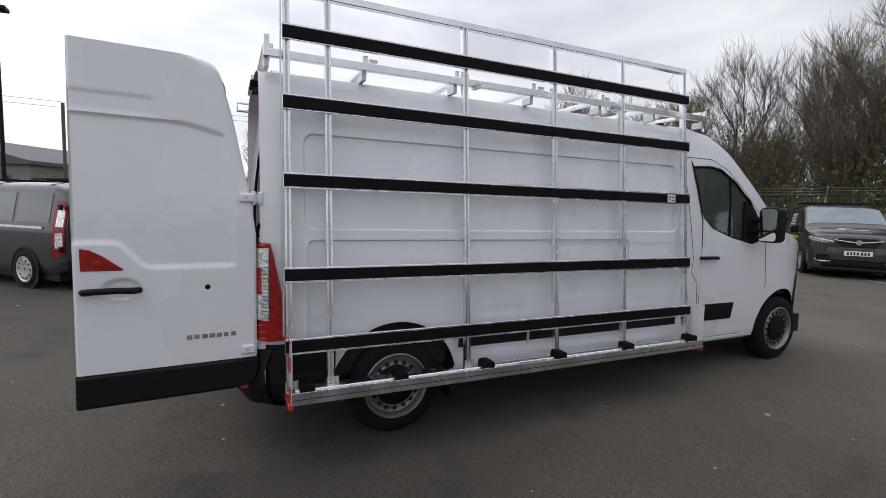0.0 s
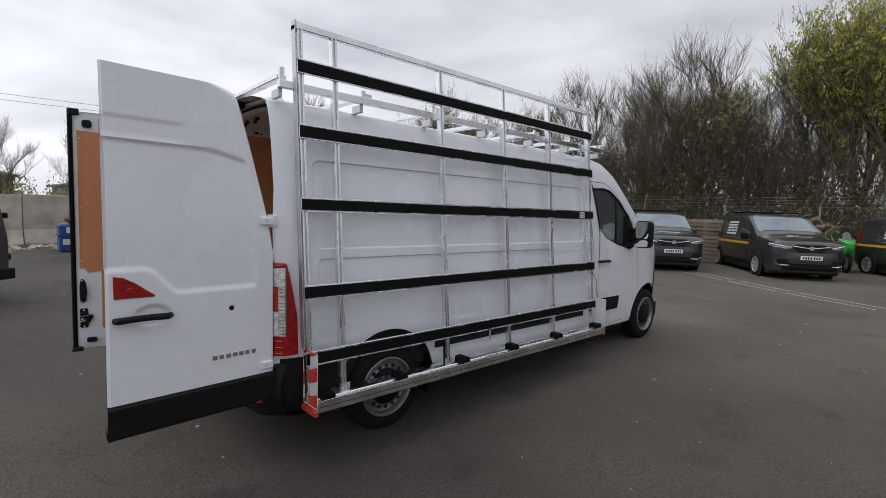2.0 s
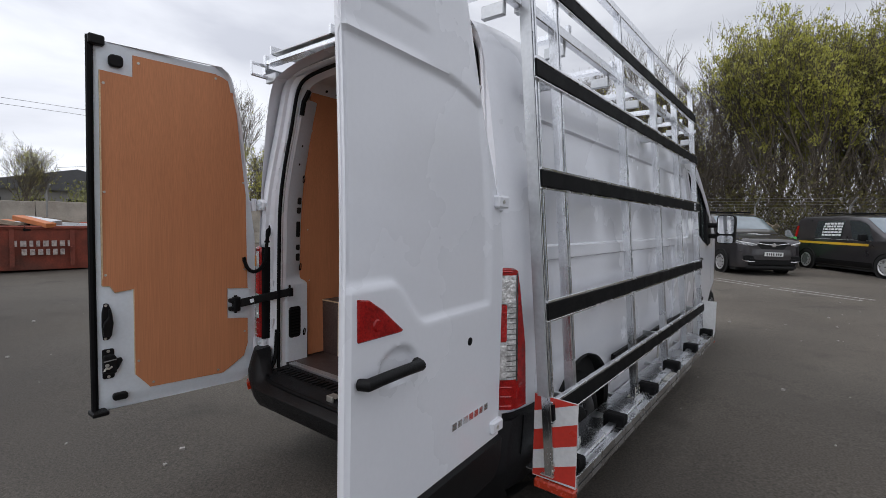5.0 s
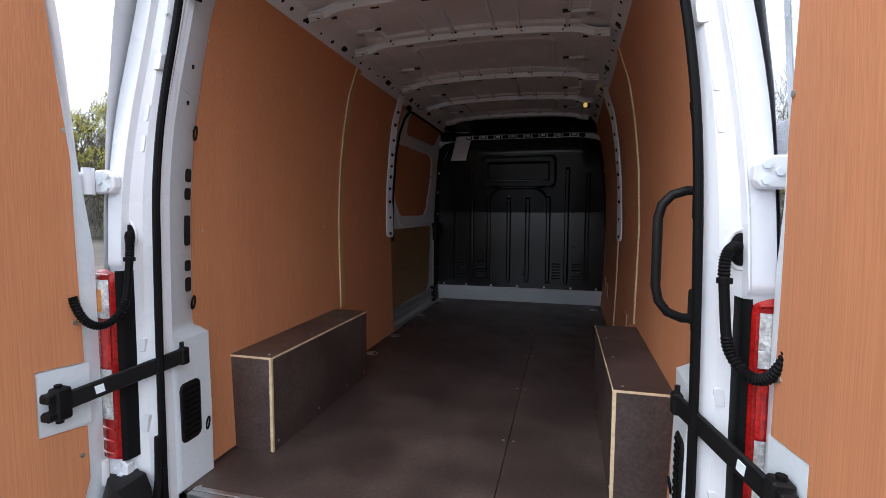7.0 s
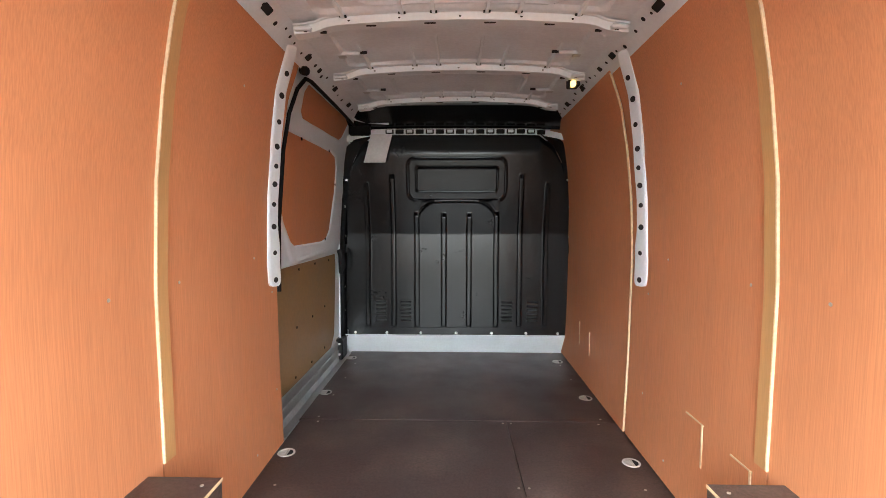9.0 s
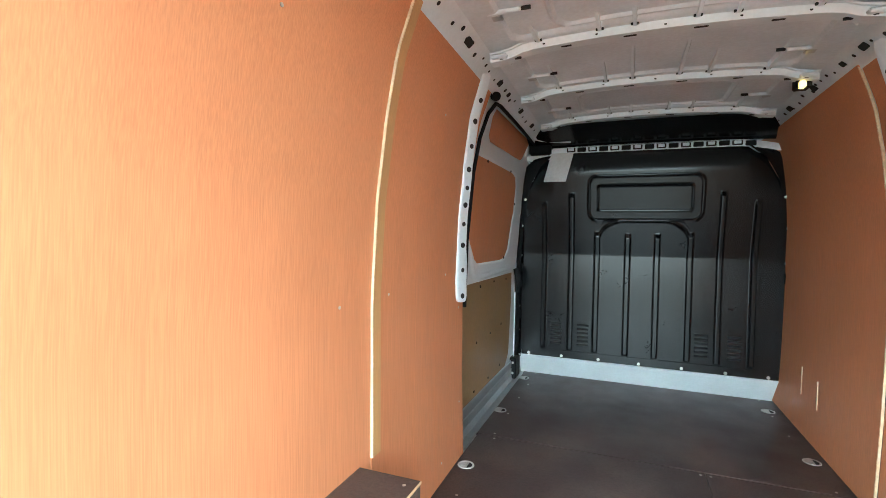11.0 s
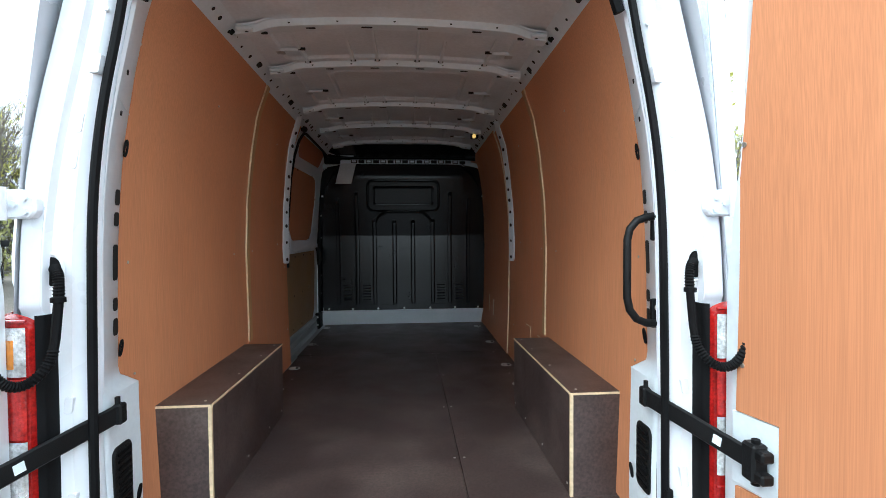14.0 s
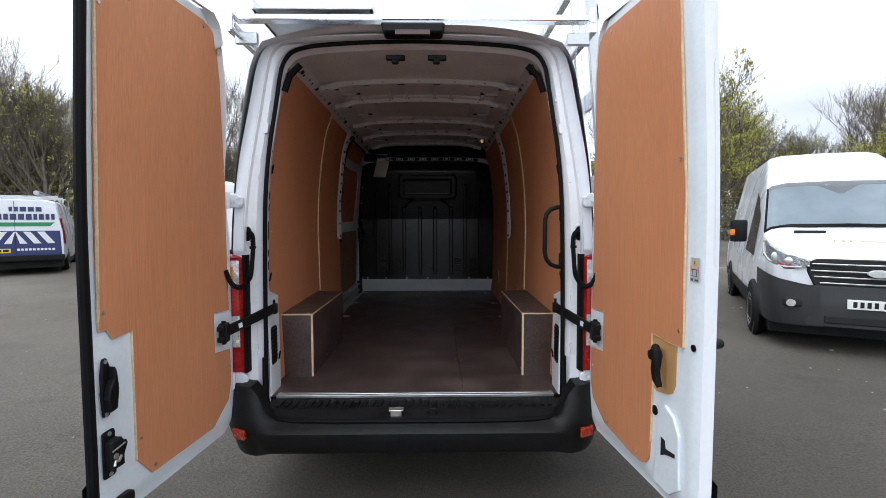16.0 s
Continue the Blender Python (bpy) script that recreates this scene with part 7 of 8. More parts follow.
    if livery:
        for x0, x1, u in ((-0.30, -0.12, 0.62), (-0.08, 0.32, 0.60), (-0.25, 0.05, 0.74)):
            mb = MB().add([(x0, u, sh.at(u, 0.1)[2] + 0.012), (x1, u, sh.at(u, 0.1)[2] + 0.012), (x1, u + 0.06, sh.at(u + 0.06, 0.1)[2] + 0.012), (x0, u + 0.06, sh.at(u + 0.06, 0.1)[2] + 0.012)], [(0, 1, 2, 3)])
            part("bonnet_bar", mb, WHITE_STRIPE, t, "plain white bonnet bar")
    gr = part("grille", MB().prism([(-0.42, 0.88), (-0.36, 0.98), (0.36, 0.98), (0.42, 0.88), (0.30, 0.76), (-0.30, 0.76)], lambda x, z, d: (x, -0.035 + 0.10 * x * x + d, z), 0, 0.12), DARK, t, "black grille with a bright bar", bevel=0.012)
    part("grille_bar", MB().tube([(-0.44, -0.02, 0.925), (-0.15, -0.046, 0.885), (0, -0.050, 0.88), (0.15, -0.046, 0.885), (0.44, -0.02, 0.925)], 0.014, 6), CHROME, gr)
    part("badge", MB().disc((0, -0.045, 0.88), (0, -1, 0), 0.06, 0.018, 20), CHROME, gr, "plain round bright badge")
    part("lower_grille", MB().box((-0.66, -0.03, 0.30), (0.66, 0.15, 0.50)), PLASTIC, t, "black lower bumper", bevel=0.03, seg=2)
    part("lip", MB().box((-0.70, -0.01, 0.20), (0.70, 0.3, 0.29)), DARK, t, bevel=0.02)
    part("front_bumper", MB().grid(lambda x, z: (x, -0.05 + 0.22 * max(abs(x) - 0.35, 0) ** 2 / 0.25 + 0.05 * abs(z - 0.58), z), lin(-0.80, 0.80, 24), lin(0.46, 0.76, 7)), paint, t, "dark grey painted bumper", smooth=True)
    plate(t, -0.075, 0.62, WPLATE, -1)
    part("aerial", MB().tube([(0, 2.2, 1.83), (0, 2.35, 1.98)], 0.006, 5), RUBBER, t)
    part("underside", MB().box((-0.84, 0.3, 0.14), (0.84, 4.4, 0.28)), DARK, t)
    for y in (2.3, 3.3):
        part("roof_bar", MB().box((-0.75, y, 1.84), (0.75, y + 0.05, 1.88)), PLASTIC, t, bevel=0.006)
    return t


# three dark vans stand in a slanting row by the fence
HEAD = math.degrees(math.atan2(0.6, 0.8))
va = small_van("dark grey compact van with yellow stripe parked by the fence", GREY_CAR, "parked dark vans")
place(va, -2.05, 13.55, HEAD)
vb = copy_thing(va, va.matrix_world.copy())
place(vb, 1.05, 14.75, HEAD)
vc = copy_thing(va, va.matrix_world.copy())
place(vc, 4.85, 16.1, HEAD)


def hatchback():
    t = thing("hatchback_car", "silver five-door hatchback car parked by the trees", "car")
    sh = Shell([(0.0, 0.28, 0.60, 0.55), (0.06, 0.22, 0.74, 0.72), (0.3, 0.2, 0.84, 0.82), (0.9, 0.2, 0.96, 0.88), (1.1, 0.2, 1.02, 0.885), (1.75, 0.2, 1.40, 0.89), (2.2, 0.2, 1.47, 0.89), (3.0, 0.22, 1.44, 0.885), (3.6, 0.25, 1.28, 0.87), (3.95, 0.28, 1.05, 0.84), (4.25, 0.32, 0.92, 0.72)], 0.24, 0.92)
    part("body", sh.body(0, 4.25), SILVER_CAR, t, "silver body", smooth=True)
    part("windscreen", sh.patch(1.14, 1.76, -0.34, 0.34, 0.006, 12), GLASS_DARK, t, smooth=True)
    for sg in (1, -1):
        part("side_window", sh.patch(1.55, 2.35, sg * 0.44, sg * 0.64, 0.006, 8, skew=-0.15), GLASS_DARK, t, smooth=True)
        part("rear_side_window", sh.patch(2.42, 3.35, sg * 0.44, sg * 0.63, 0.006, 8), GLASS_DARK, t, smooth=True)
        part("tail_lamp", sh.patch(3.85, 4.2, sg * 0.46, sg * 0.62, 0.01, 6), RED_LENS, t, smooth=True)
        part("headlight", sh.patch(0.08, 0.5, sg * 0.5, sg * 0.66, 0.01, 6), CLEAR_LENS, t, smooth=True)
        for y in (0.85, 3.45):
            part("wheel_arch", MB().disc((sg * 0.86, y, 0.33), (sg, 0, 0), 0.365, 0.03, 30), DARK, t)
            car_wheel(t, sg * 0.885, y, 0.315, sg, alloy=True)
        mirror(t, sg * 0.95, 1.5, 0.98, SILVER_CAR)
        for y in (2.25, 3.15):
            part("door_handle", MB().box((sg * 0.885, y, 0.81), (sg * 0.91, y + 0.15, 0.84)), SILVER_CAR, t, bevel=0.006)
    part("rear_glass", sh.patch(3.2, 3.72, -0.3, 0.3, 0.006, 8), GLASS_DARK, t, smooth=True)
    plate(t, -0.03, 0.45, WPLATE, -1)
    part("underside", MB().box((-0.8, 0.3, 0.12), (0.8, 4.0, 0.26)), DARK, t)
    return t


hb = hatchback()
place(hb, 9.2, 19.75, 84)


def big_van():
    """High-roof van that faces the rear of the white one."""
    BUMPER_GREY = mat("dark_grey_bumper_plastic", (0.028, 0.029, 0.031), 0.5, var=0.15)
    t = thing("high_roof_van", "white high-roof van with dark bumper parked nose forward", "van")
    sh = Shell([(0.0, 0.42, 1.12, 0.76), (0.03, 0.38, 1.20, 0.85), (0.10, 0.34, 1.25, 0.91), (0.25, 0.32, 1.31, 0.955), (0.5, 0.3, 1.385, 0.985), (0.8, 0.3, 1.46, 1.0), (0.95, 0.3, 1.51, 1.01), (1.65, 0.3, 2.13, 1.02), (1.85, 0.3, 2.26, 1.025), (2.1, 0.3, 2.50, 1.03), (2.6, 0.3, 2.70, 1.03), (5.4, 0.32, 2.70, 1.03), (5.6, 0.34, 2.66, 1.0)], 0.17, 1.06)
    part("body", sh.body(0, 5.6, 100), WHITE, t, "white painted body", smooth=True)
    band_m = mat("dark_sun_band", (0.075, 0.08, 0.09), 0.2, coat=0.6)
    ws = part("windscreen", sh.patch(0.98, 1.72, -0.40, 0.40, 0.008, 18), SCREEN, t, "windscreen with a pale grey sky reflection in its colour", smooth=True)
    dip = lambda v: 0.09 + 0.17 * max(1 - abs(v) / 0.10, 0)           # the sun band drops to a point behind the mirror
    part("sun_band", MB().grid(lambda v, k: sh.at(1.72 - dip(v) * k, v, 0.0095), lin(-0.40, 0.40, 41), [0, 0.33, 0.67, 1]), band_m, ws, "dark sun band along the top", smooth=True)
    for v in (-0.40, 0.40):
        part("screen_edge", MB().tube([sh.at(u, v, 0.006) for u in lin(0.98, 1.72, 8)], 0.016, 6), RUBBER, ws)
    part("screen_edge", MB().tube([sh.at(0.985, v, 0.006) for v in lin(-0.40, 0.40, 16)], 0.02, 6), RUBBER, ws)
    part("wiper", MB().tube([(-0.75, 0.97, 1.53), (-0.1, 0.93, 1.525), (0.05, 0.93, 1.525), (0.7, 0.97, 1.53)], 0.012, 6), PLASTIC, t)
    for sg in (1, -1):
        part("side_window", sh.patch(1.55, 2.45, sg * 0.50, sg * 0.665, 0.007, 10, skew=-0.35), GLASS_DARK, t, smooth=True)
        lx = [0.60, 0.72, 0.82, 0.90, 0.95, 0.975]
        ly = [-0.045, -0.025, 0.02, 0.12, 0.28, 0.46]
        z_lo, z_hi = [1.05, 1.02, 1.015, 1.04, 1.08, 1.13], [1.13, 1.19, 1.225, 1.27, 1.32, 1.37]
        fr_ = lambda k, tab: float(np.interp(k, lin(0, 1, 5), tab))
        lens_at = lambda k, v, d: (sg * (fr_(k, lx) + d * k), fr_(k, ly) - d * (1 - k), fr_(k, z_lo) + (fr_(k, z_hi) - fr_(k, z_lo)) * v)
        hl = part("headlight", MB().grid(lambda k, v: lens_at(k, v, 0.012 - 0.02 * (abs(2 * v - 1) > 0.97)), lin(0, 1, 20), lin(0, 1, 10)), HEADLAMP, t, "large clear headlight", smooth=True)
        for k, r in ((0.33, 0.048), (0.58, 0.055)):
            c = Vector(lens_at(k, 0.55, 0.008))
            part("bulb_bowl", MB().disc(c, (sg * 0.4, -0.9, 0.1), r, 0.012, 18, r * 0.5), CLEAR_LENS, hl, smooth=True)
        part("light_strip", MB().tube([lens_at(k, v, 0.016) for k, v in ((0.12, 0.14), (0.4, 0.14), (0.75, 0.16), (0.93, 0.3), (0.96, 0.85))], 0.010, 6), WHITE_STRIPE, hl, smooth=True)
        part("indicator", MB().grid(lambda k, v: lens_at(k, v, 0.016), lin(0.3, 0.55, 4), [0.16, 0.27]), ORANGE_REF, hl, smooth=True)
        bx_, byy = [0.50, 0.70, 0.87, 0.965, 1.01, 1.03], [-0.078, -0.07, -0.035, 0.04, 0.22, 0.56]
        bz = [0.82, 0.86, 0.90, 0.94, 0.97, 0.99]
        part("bumper_wing", MB().grid(lambda k, v: (sg * (fr_(k, bx_) - 0.05 * (1 - v) ** 3), fr_(k, byy) + 0.04 * (1 - v) ** 3, 0.34 + (fr_(k, bz) - 0.34) * v), lin(0, 1, 16), lin(0, 1, 10)), BUMPER_GREY, t, smooth=True)
        part("side_cladding", sh.patch(1.5, 5.5, sg * 0.86, sg * 0.97, 0.014, 10), PLASTIC, t, "dark side cladding", smooth=True)
        part("bonnet_vent", MB().box((sg * 0.30, 0.74, 1.44), (sg * 0.62, 0.80, 1.472)), DARK, t)
        for y in (0.98, 4.4):
            part("wheel_arch", MB().disc((sg * 0.99, y, 0.35), (sg, 0, 0), 0.42, 0.046, 34), DARK, t)
            car_wheel(t, sg * 1.035, y, 0.345, sg)
        mr = part("wing_mirror", MB().box((sg * 1.06, 1.42, 1.28), (sg * 1.28, 1.56, 1.62)), PLASTIC, t, "black wing mirror", bevel=0.045, seg=2, smooth=True)
        part("mirror_indicator", MB().box((sg * 1.22, 1.408, 1.38), (sg * 1.285, 1.45, 1.47)), mat("orange_indicator", (0.8, 0.22, 0.01), 0.2, coat=1.0), mr, "orange indicator", bevel=0.008)
        part("fog_lamp", MB().disc((sg * 0.76, -0.085, 0.62), (sg * 0.3, -1, 0), 0.045, 0.03, 18), CLEAR_LENS, t)
        part("fog_surround", MB().box((sg * 0.64, -0.085, 0.56), (sg * 0.84, 0.10, 0.68)), DARK, t, bevel=0.03)
    bp = part("front_bumper", MB().grid(lambda x, z: (x, -0.085 + 0.10 * abs(x) ** 3 + 0.06 * abs(z - 0.6), z), lin(-0.62, 0.62, 24), lin(0.36, 0.84, 8)), BUMPER_GREY, t, "dark grey bumper", smooth=True)
    part("lower_intake", MB().box((-0.45, -0.088, 0.40), (0.45, 0.0, 0.49)), DARK, bp, bevel=0.01)
    gr = part("grille", MB().prism([(-0.52, 1.15), (0.52, 1.15), (0.63, 1.10), (0.62, 1.0), (0.54, 0.82), (-0.54, 0.82), (-0.62, 1.0), (-0.63, 1.10)], lambda x, z, d: (x, -0.085 + 0.16 * x * x + (z - 0.8) * 0.08 + d, z), 0, 0.16), DARK, t, "black grille with bright bars", bevel=0.015)
    for z, w in ((0.87, 0.50), (0.94, 0.55), (1.01, 0.58), (1.09, 0.57)):
        part("grille_bar", MB().tube([(x, -0.088 + 0.16 * x * x + (z - 0.8) * 0.08, z) for x in lin(-w, w, 10)], 0.009, 6), ALLOY, gr)
    part("badge", MB().prism([(0.10 * math.cos(a), 1.0 + 0.045 * math.sin(a)) for a in lin(0, 2 * math.pi, 24)[:-1]], lambda x, z, d: (x, -0.11 + d, z), 0, 0.05), ALLOY, gr, "plain oval badge", bevel=0.006)
    gold = mat("pale_gold_vinyl", (0.5, 0.36, 0.2), 0.5)
    for x0, w, h in ((-0.30, 0.02, 0.05), (-0.22, 0.025, 0.06), (-0.15, 0.025, 0.06), (-0.06, 0.30, 0.018)):
        u = 0.36
        mb = MB().add([(x0, u, sh.at(u, 0.08)[2] + 0.008), (x0 + w, u, sh.at(u, 0.08)[2] + 0.008), (x0 + w, u + h, sh.at(u + h, 0.08)[2] + 0.008), (x0, u + h, sh.at(u + h, 0.08)[2] + 0.008)], [(0, 1, 2, 3)])
        part("bonnet_bar", mb, gold, t, "plain pale gold bar")
    plate(t, -0.095, 0.64, WPLATE, -1)
    part("underside", MB().box((-0.9, 0.4, 0.16), (0.9, 5.3, 0.34)), DARK, t)
    for ob in t.children_recursive:
        ob.data.transform(Matrix.Diagonal((0.97, 0.97, 0.93, 1.0)))       # true width and height of the kind
    return t


wv = big_van()
place(wv, 4.78, 2.65, -28)
wv2 = copy_thing(wv, wv.matrix_world.copy())
place(wv2, -5.2, 14.2, 152)
wv2["label"] = "white high-roof van parked beyond the cab"


def signs_van():
    """White and navy van seen from behind, ladders on its roof."""
    t = thing("liveried_van", "white van with navy and green rear livery and roof bars", "van")
    sh = Shell([(0.0, 0.4, 1.0, 0.8), (0.3, 0.32, 1.15, 0.92), (1.0, 0.3, 1.35, 0.97), (1.8, 0.3, 1.88, 0.98), (2.2, 0.3, 1.96, 0.985), (4.75, 0.34, 1.96, 0.985), (4.90, 0.38, 1.92, 0.96)], 0.15, 1.10)
    part("body", sh.body(0, 4.9), WHITE, t, "white body", smooth=True)
    yb = 4.905
    flat = lambda x, z, d: (-x, yb + d, z)
    part("navy_panel", MB().prism([(-0.92, 0.50), (0.92, 0.50), (0.90, 1.13), (-0.90, 1.13)], flat, 0, 0.004), BLUE_VINYL, t, "navy lower door vinyl")
    for x in (0.08, 0.36, 0.64):
        for s in (1, -1):
            mb = MB().prism([(s * x, 0.80), (s * (x + 0.15), 0.80), (s * (x - 0.06), 1.11), (s * (x - 0.21 if x > 0.1 else 0.0), 1.11)], flat, 0.004, 0.007)
            part("chevron", mb, WHITE_STRIPE, t, "white chevron stripe")
    part("green_band", MB().prism([(-0.85, 1.25), (0.70, 1.25), (0.80, 1.35), (-0.85, 1.35)], flat, 0, 0.004), GREEN_VINYL, t, "green livery band")
    print_m = mat("livery_print", (0.03, 0.045, 0.12), 0.5)
    rnd = random.Random(4)
    for z0, h, x0, x1 in ((1.42, 0.15, -0.75, 0.74), (1.63, 0.12, -0.1, 0.55), (0.62, 0.055, 0.0, 0.78), (0.55, 0.03, 0.02, 0.75)):
        x = x0
        while x < x1:
            w = rnd.uniform(0.06, 0.13)
            part("livery_bar", MB().prism([(x, z0), (x + w, z0), (x + w, z0 + h), (x, z0 + h)], flat, 0.004, 0.008), print_m, t, "plain dark livery bar")
            x += w + 0.035
    for x in lin(0.02, 0.72, 9):
        part("livery_bar", MB().prism([(x, 0.62), (x + 0.055, 0.62), (x + 0.055, 0.675), (x, 0.675)], flat, 0.008, 0.011), WHITE_STRIPE, t, "plain white livery bar")
    p = part("number_plate", MB().prism([(-0.42, 0.57), (-0.10, 0.57), (-0.10, 0.68), (-0.42, 0.68)], flat, 0.004, 0.012), YPLATE, t, "yellow number plate with plain bars")
    for x in (-0.39, -0.25):
        part("plate_bar", MB().prism([(x, 0.595), (x + 0.11, 0.595), (x + 0.11, 0.655), (x, 0.655)], flat, 0.012, 0.014), DARK, p)
    part("bumper", MB().box((-0.97, 4.7, 0.34), (0.97, 4.96, 0.50)), PLASTIC, t, "dark rear bumper", bevel=0.03, seg=2)
    for sg in (1, -1):
        part("tail_lamp", sh.patch(4.70, 4.89, sg * 0.55, sg * 0.80, 0.012, 8), RED_LENS, t, "red tail lamp", smooth=True)
        mirror(t, sg * 1.12, 1.6, 1.25, PLASTIC)
        for y in (0.95, 3.9):
            car_wheel(t, sg * 0.96, y, 0.33, sg)
    part("door_gap", MB().box((-0.004, yb + 0.003, 0.5), (0.004, yb + 0.009, 1.9)), DARK, t)
    for y in (2.4, 3.3, 4.4):
        part("roof_bar", MB().box((-0.85, y, 2.02), (0.9, y + 0.05, 2.06)), ALU_IN, t, "silver roof bar", bevel=0.005)
        for sg in (1, -1):
            part("bar_foot", MB().box((sg * 0.75, y, 1.93), (sg * 0.80, y + 0.05, 2.03)), ALU_IN, t)
    part("pipe_tube", MB().tube([(-0.45, 2.2, 2.12), (-0.45, 4.9, 2.12)], 0.06, 12), ALU_IN, t)
    part("underside", MB().box((-0.9, 0.3, 0.15), (0.9, 4.7, 0.34)), DARK, t)
    return t


sv = signs_van()
sv.matrix_world = Matrix.Translation((-13.35, 14.1, gz(12))) @ Matrix.Rotation(radians(-147), 4, 'Z')


def dark_van():
    """Dark grey medium van, seen on its flank and rear."""
    t = thing("panel_van", "dark grey metallic panel van with rear glazing", "van")
    sh = Shell([(0.0, 0.36, 0.85, 0.72), (0.1, 0.3, 1.05, 0.88), (0.9, 0.27, 1.25, 0.96), (1.2, 0.27, 1.45, 0.975), (1.9, 0.27, 1.85, 0.985), (2.4, 0.27, 1.93, 0.985), (4.6, 0.3, 1.92, 0.98), (4.85, 0.34, 1.86, 0.955), (4.95, 0.40, 1.72, 0.92)], 0.16, 1.08)
    part("body", sh.body(0, 4.95), GREY_CAR, t, "dark grey body", smooth=True)
    rear = lambda x, z, d: (x, 4.955 - 0.05 * max(z - 1.1, 0) + d, z)
    for sg in (1, -1):
        part("rear_window", MB().prism([(sg * 0.05, 1.24), (sg * 0.52, 1.22), (sg * 0.72, 1.33), (sg * 0.74, 1.70), (sg * 0.05, 1.74)], rear, 0.0, 0.008), GLASS_DARK, t, "dark rear window", bevel=0.003)
        tl = part("tail_lamp", sh.patch(4.68, 4.93, sg * 0.49, sg * 0.86, 0.014, 10), RED_LENS, t, "tall red and clear tail lamp", smooth=True)
        part("lamp_clear", sh.patch(4.74, 4.90, sg * 0.53, sg * 0.66, 0.018, 6), CLEAR_LENS, tl, smooth=True)
        part("lamp_clear", sh.patch(4.74, 4.90, sg * 0.70, sg * 0.80, 0.018, 6), CLEAR_LENS, tl, smooth=True)
        for y in (0.95, 3.88):
            part("wheel_arch", MB().disc((sg * 0.95, y, 0.345), (sg, 0, 0), 0.40, 0.037, 34), DARK, t)
            car_wheel(t, sg * 0.985, y, 0.335, sg, alloy=True)
        part("side_rail", sh.patch(2.3, 4.4, sg * 0.665, sg * 0.68, 0.014, 8), ALU_IN, t, "bright sliding rail", smooth=True)
        part("side_glass", sh.patch(1.75, 2.5, sg * 0.45, sg * 0.65, 0.007, 8, skew=-0.25), GLASS_DARK, t, smooth=True)
        part("side_glass", sh.patch(2.6, 3.5, sg * 0.45, sg * 0.64, 0.007, 8), GLASS_DARK, t, smooth=True)
        part("side_glass", sh.patch(3.6, 4.55, sg * 0.45, sg * 0.64, 0.007, 8), GLASS_DARK, t, smooth=True)
        for x, z in ((0.945, 1.47), (0.975, 0.74)):
            part("hinge_stop", MB().box((sg * (x - 0.025), 4.84, z - 0.05), (sg * (x + 0.025), 4.92, z + 0.05)), PLASTIC, t, bevel=0.01)
        mirror(t, sg * 1.1, 1.75, 1.2, PLASTIC)
    part("door_gap", MB().prism([(-0.004, 0.55), (0.004, 0.55), (0.004, 1.86), (-0.004, 1.86)], rear, 0.0, 0.006), DARK, t)
    part("plate_recess", MB().prism([(0.62, 0.66), (-0.02, 0.66), (-0.02, 0.88), (0.10, 0.93), (0.55, 0.93)], rear, 0, 0.006), DARK, t)
    p = part("number_plate", MB().prism([(0.57, 0.69), (0.05, 0.69), (0.05, 0.80), (0.57, 0.80)], rear, 0.006, 0.014), YPLATE, t, "yellow number plate with plain dark bars")
    for i in range(7):
        x = 0.09 + i * 0.066
        mb = MB().prism([(x, 0.712), (x + 0.04, 0.712), (x + 0.04, 0.778), (x, 0.778)], rear, 0.014, 0.017)
        part("plate_bar", mb, DARK, p)
    part("door_handle", MB().prism(rounded(-0.32, -0.12, 1.03, 1.08, 0.02), rear, 0.0, 0.03), PLASTIC, t, bevel=0.006)
    part("rear_bumper", MB().box((-0.96, 4.78, 0.36), (0.96, 5.04, 0.56)), PLASTIC, t, "dark rear bumper", bevel=0.035, seg=2)
    part("underside", MB().box((-0.9, 0.3, 0.16), (0.9, 4.7, 0.36)), DARK, t)
    for x in (-0.5, -0.1):
        part("ladder_stile", MB().box((x, 2.2, 1.97), (x + 0.06, 4.9, 2.03)), PLASTIC, t, "dark ladder stile")
    for y in (2.6, 4.2):
        part("roof_bar", MB().box((-0.8, y, 1.93), (0.8, y + 0.06, 1.97)), PLASTIC, t, "dark roof bar")
    return t


dv = dark_van()
dv.matrix_world = Matrix.Translation((-10.28, -5.36, gz(-2.5))) @ Matrix.Rotation(radians(-45.8), 4, 'Z')

# ---- yard edge: concrete wall, skip, fence, lamp post ----
def wall_block():
    """Tall precast barrier with a flared foot."""
    prof = [(0.0, -0.42), (0.10, -0.42), (0.42, -0.24), (0.62, -0.13), (2.0, -0.09), (2.0, 0.09), (0.62, 0.13), (0.42, 0.24), (0.10, 0.42), (0.0, 0.42)]
    return MB().loft([[(x, d, z) for z, d in prof] for x in (0.012, 1.0, 1.988)], closed=True, caps=True)


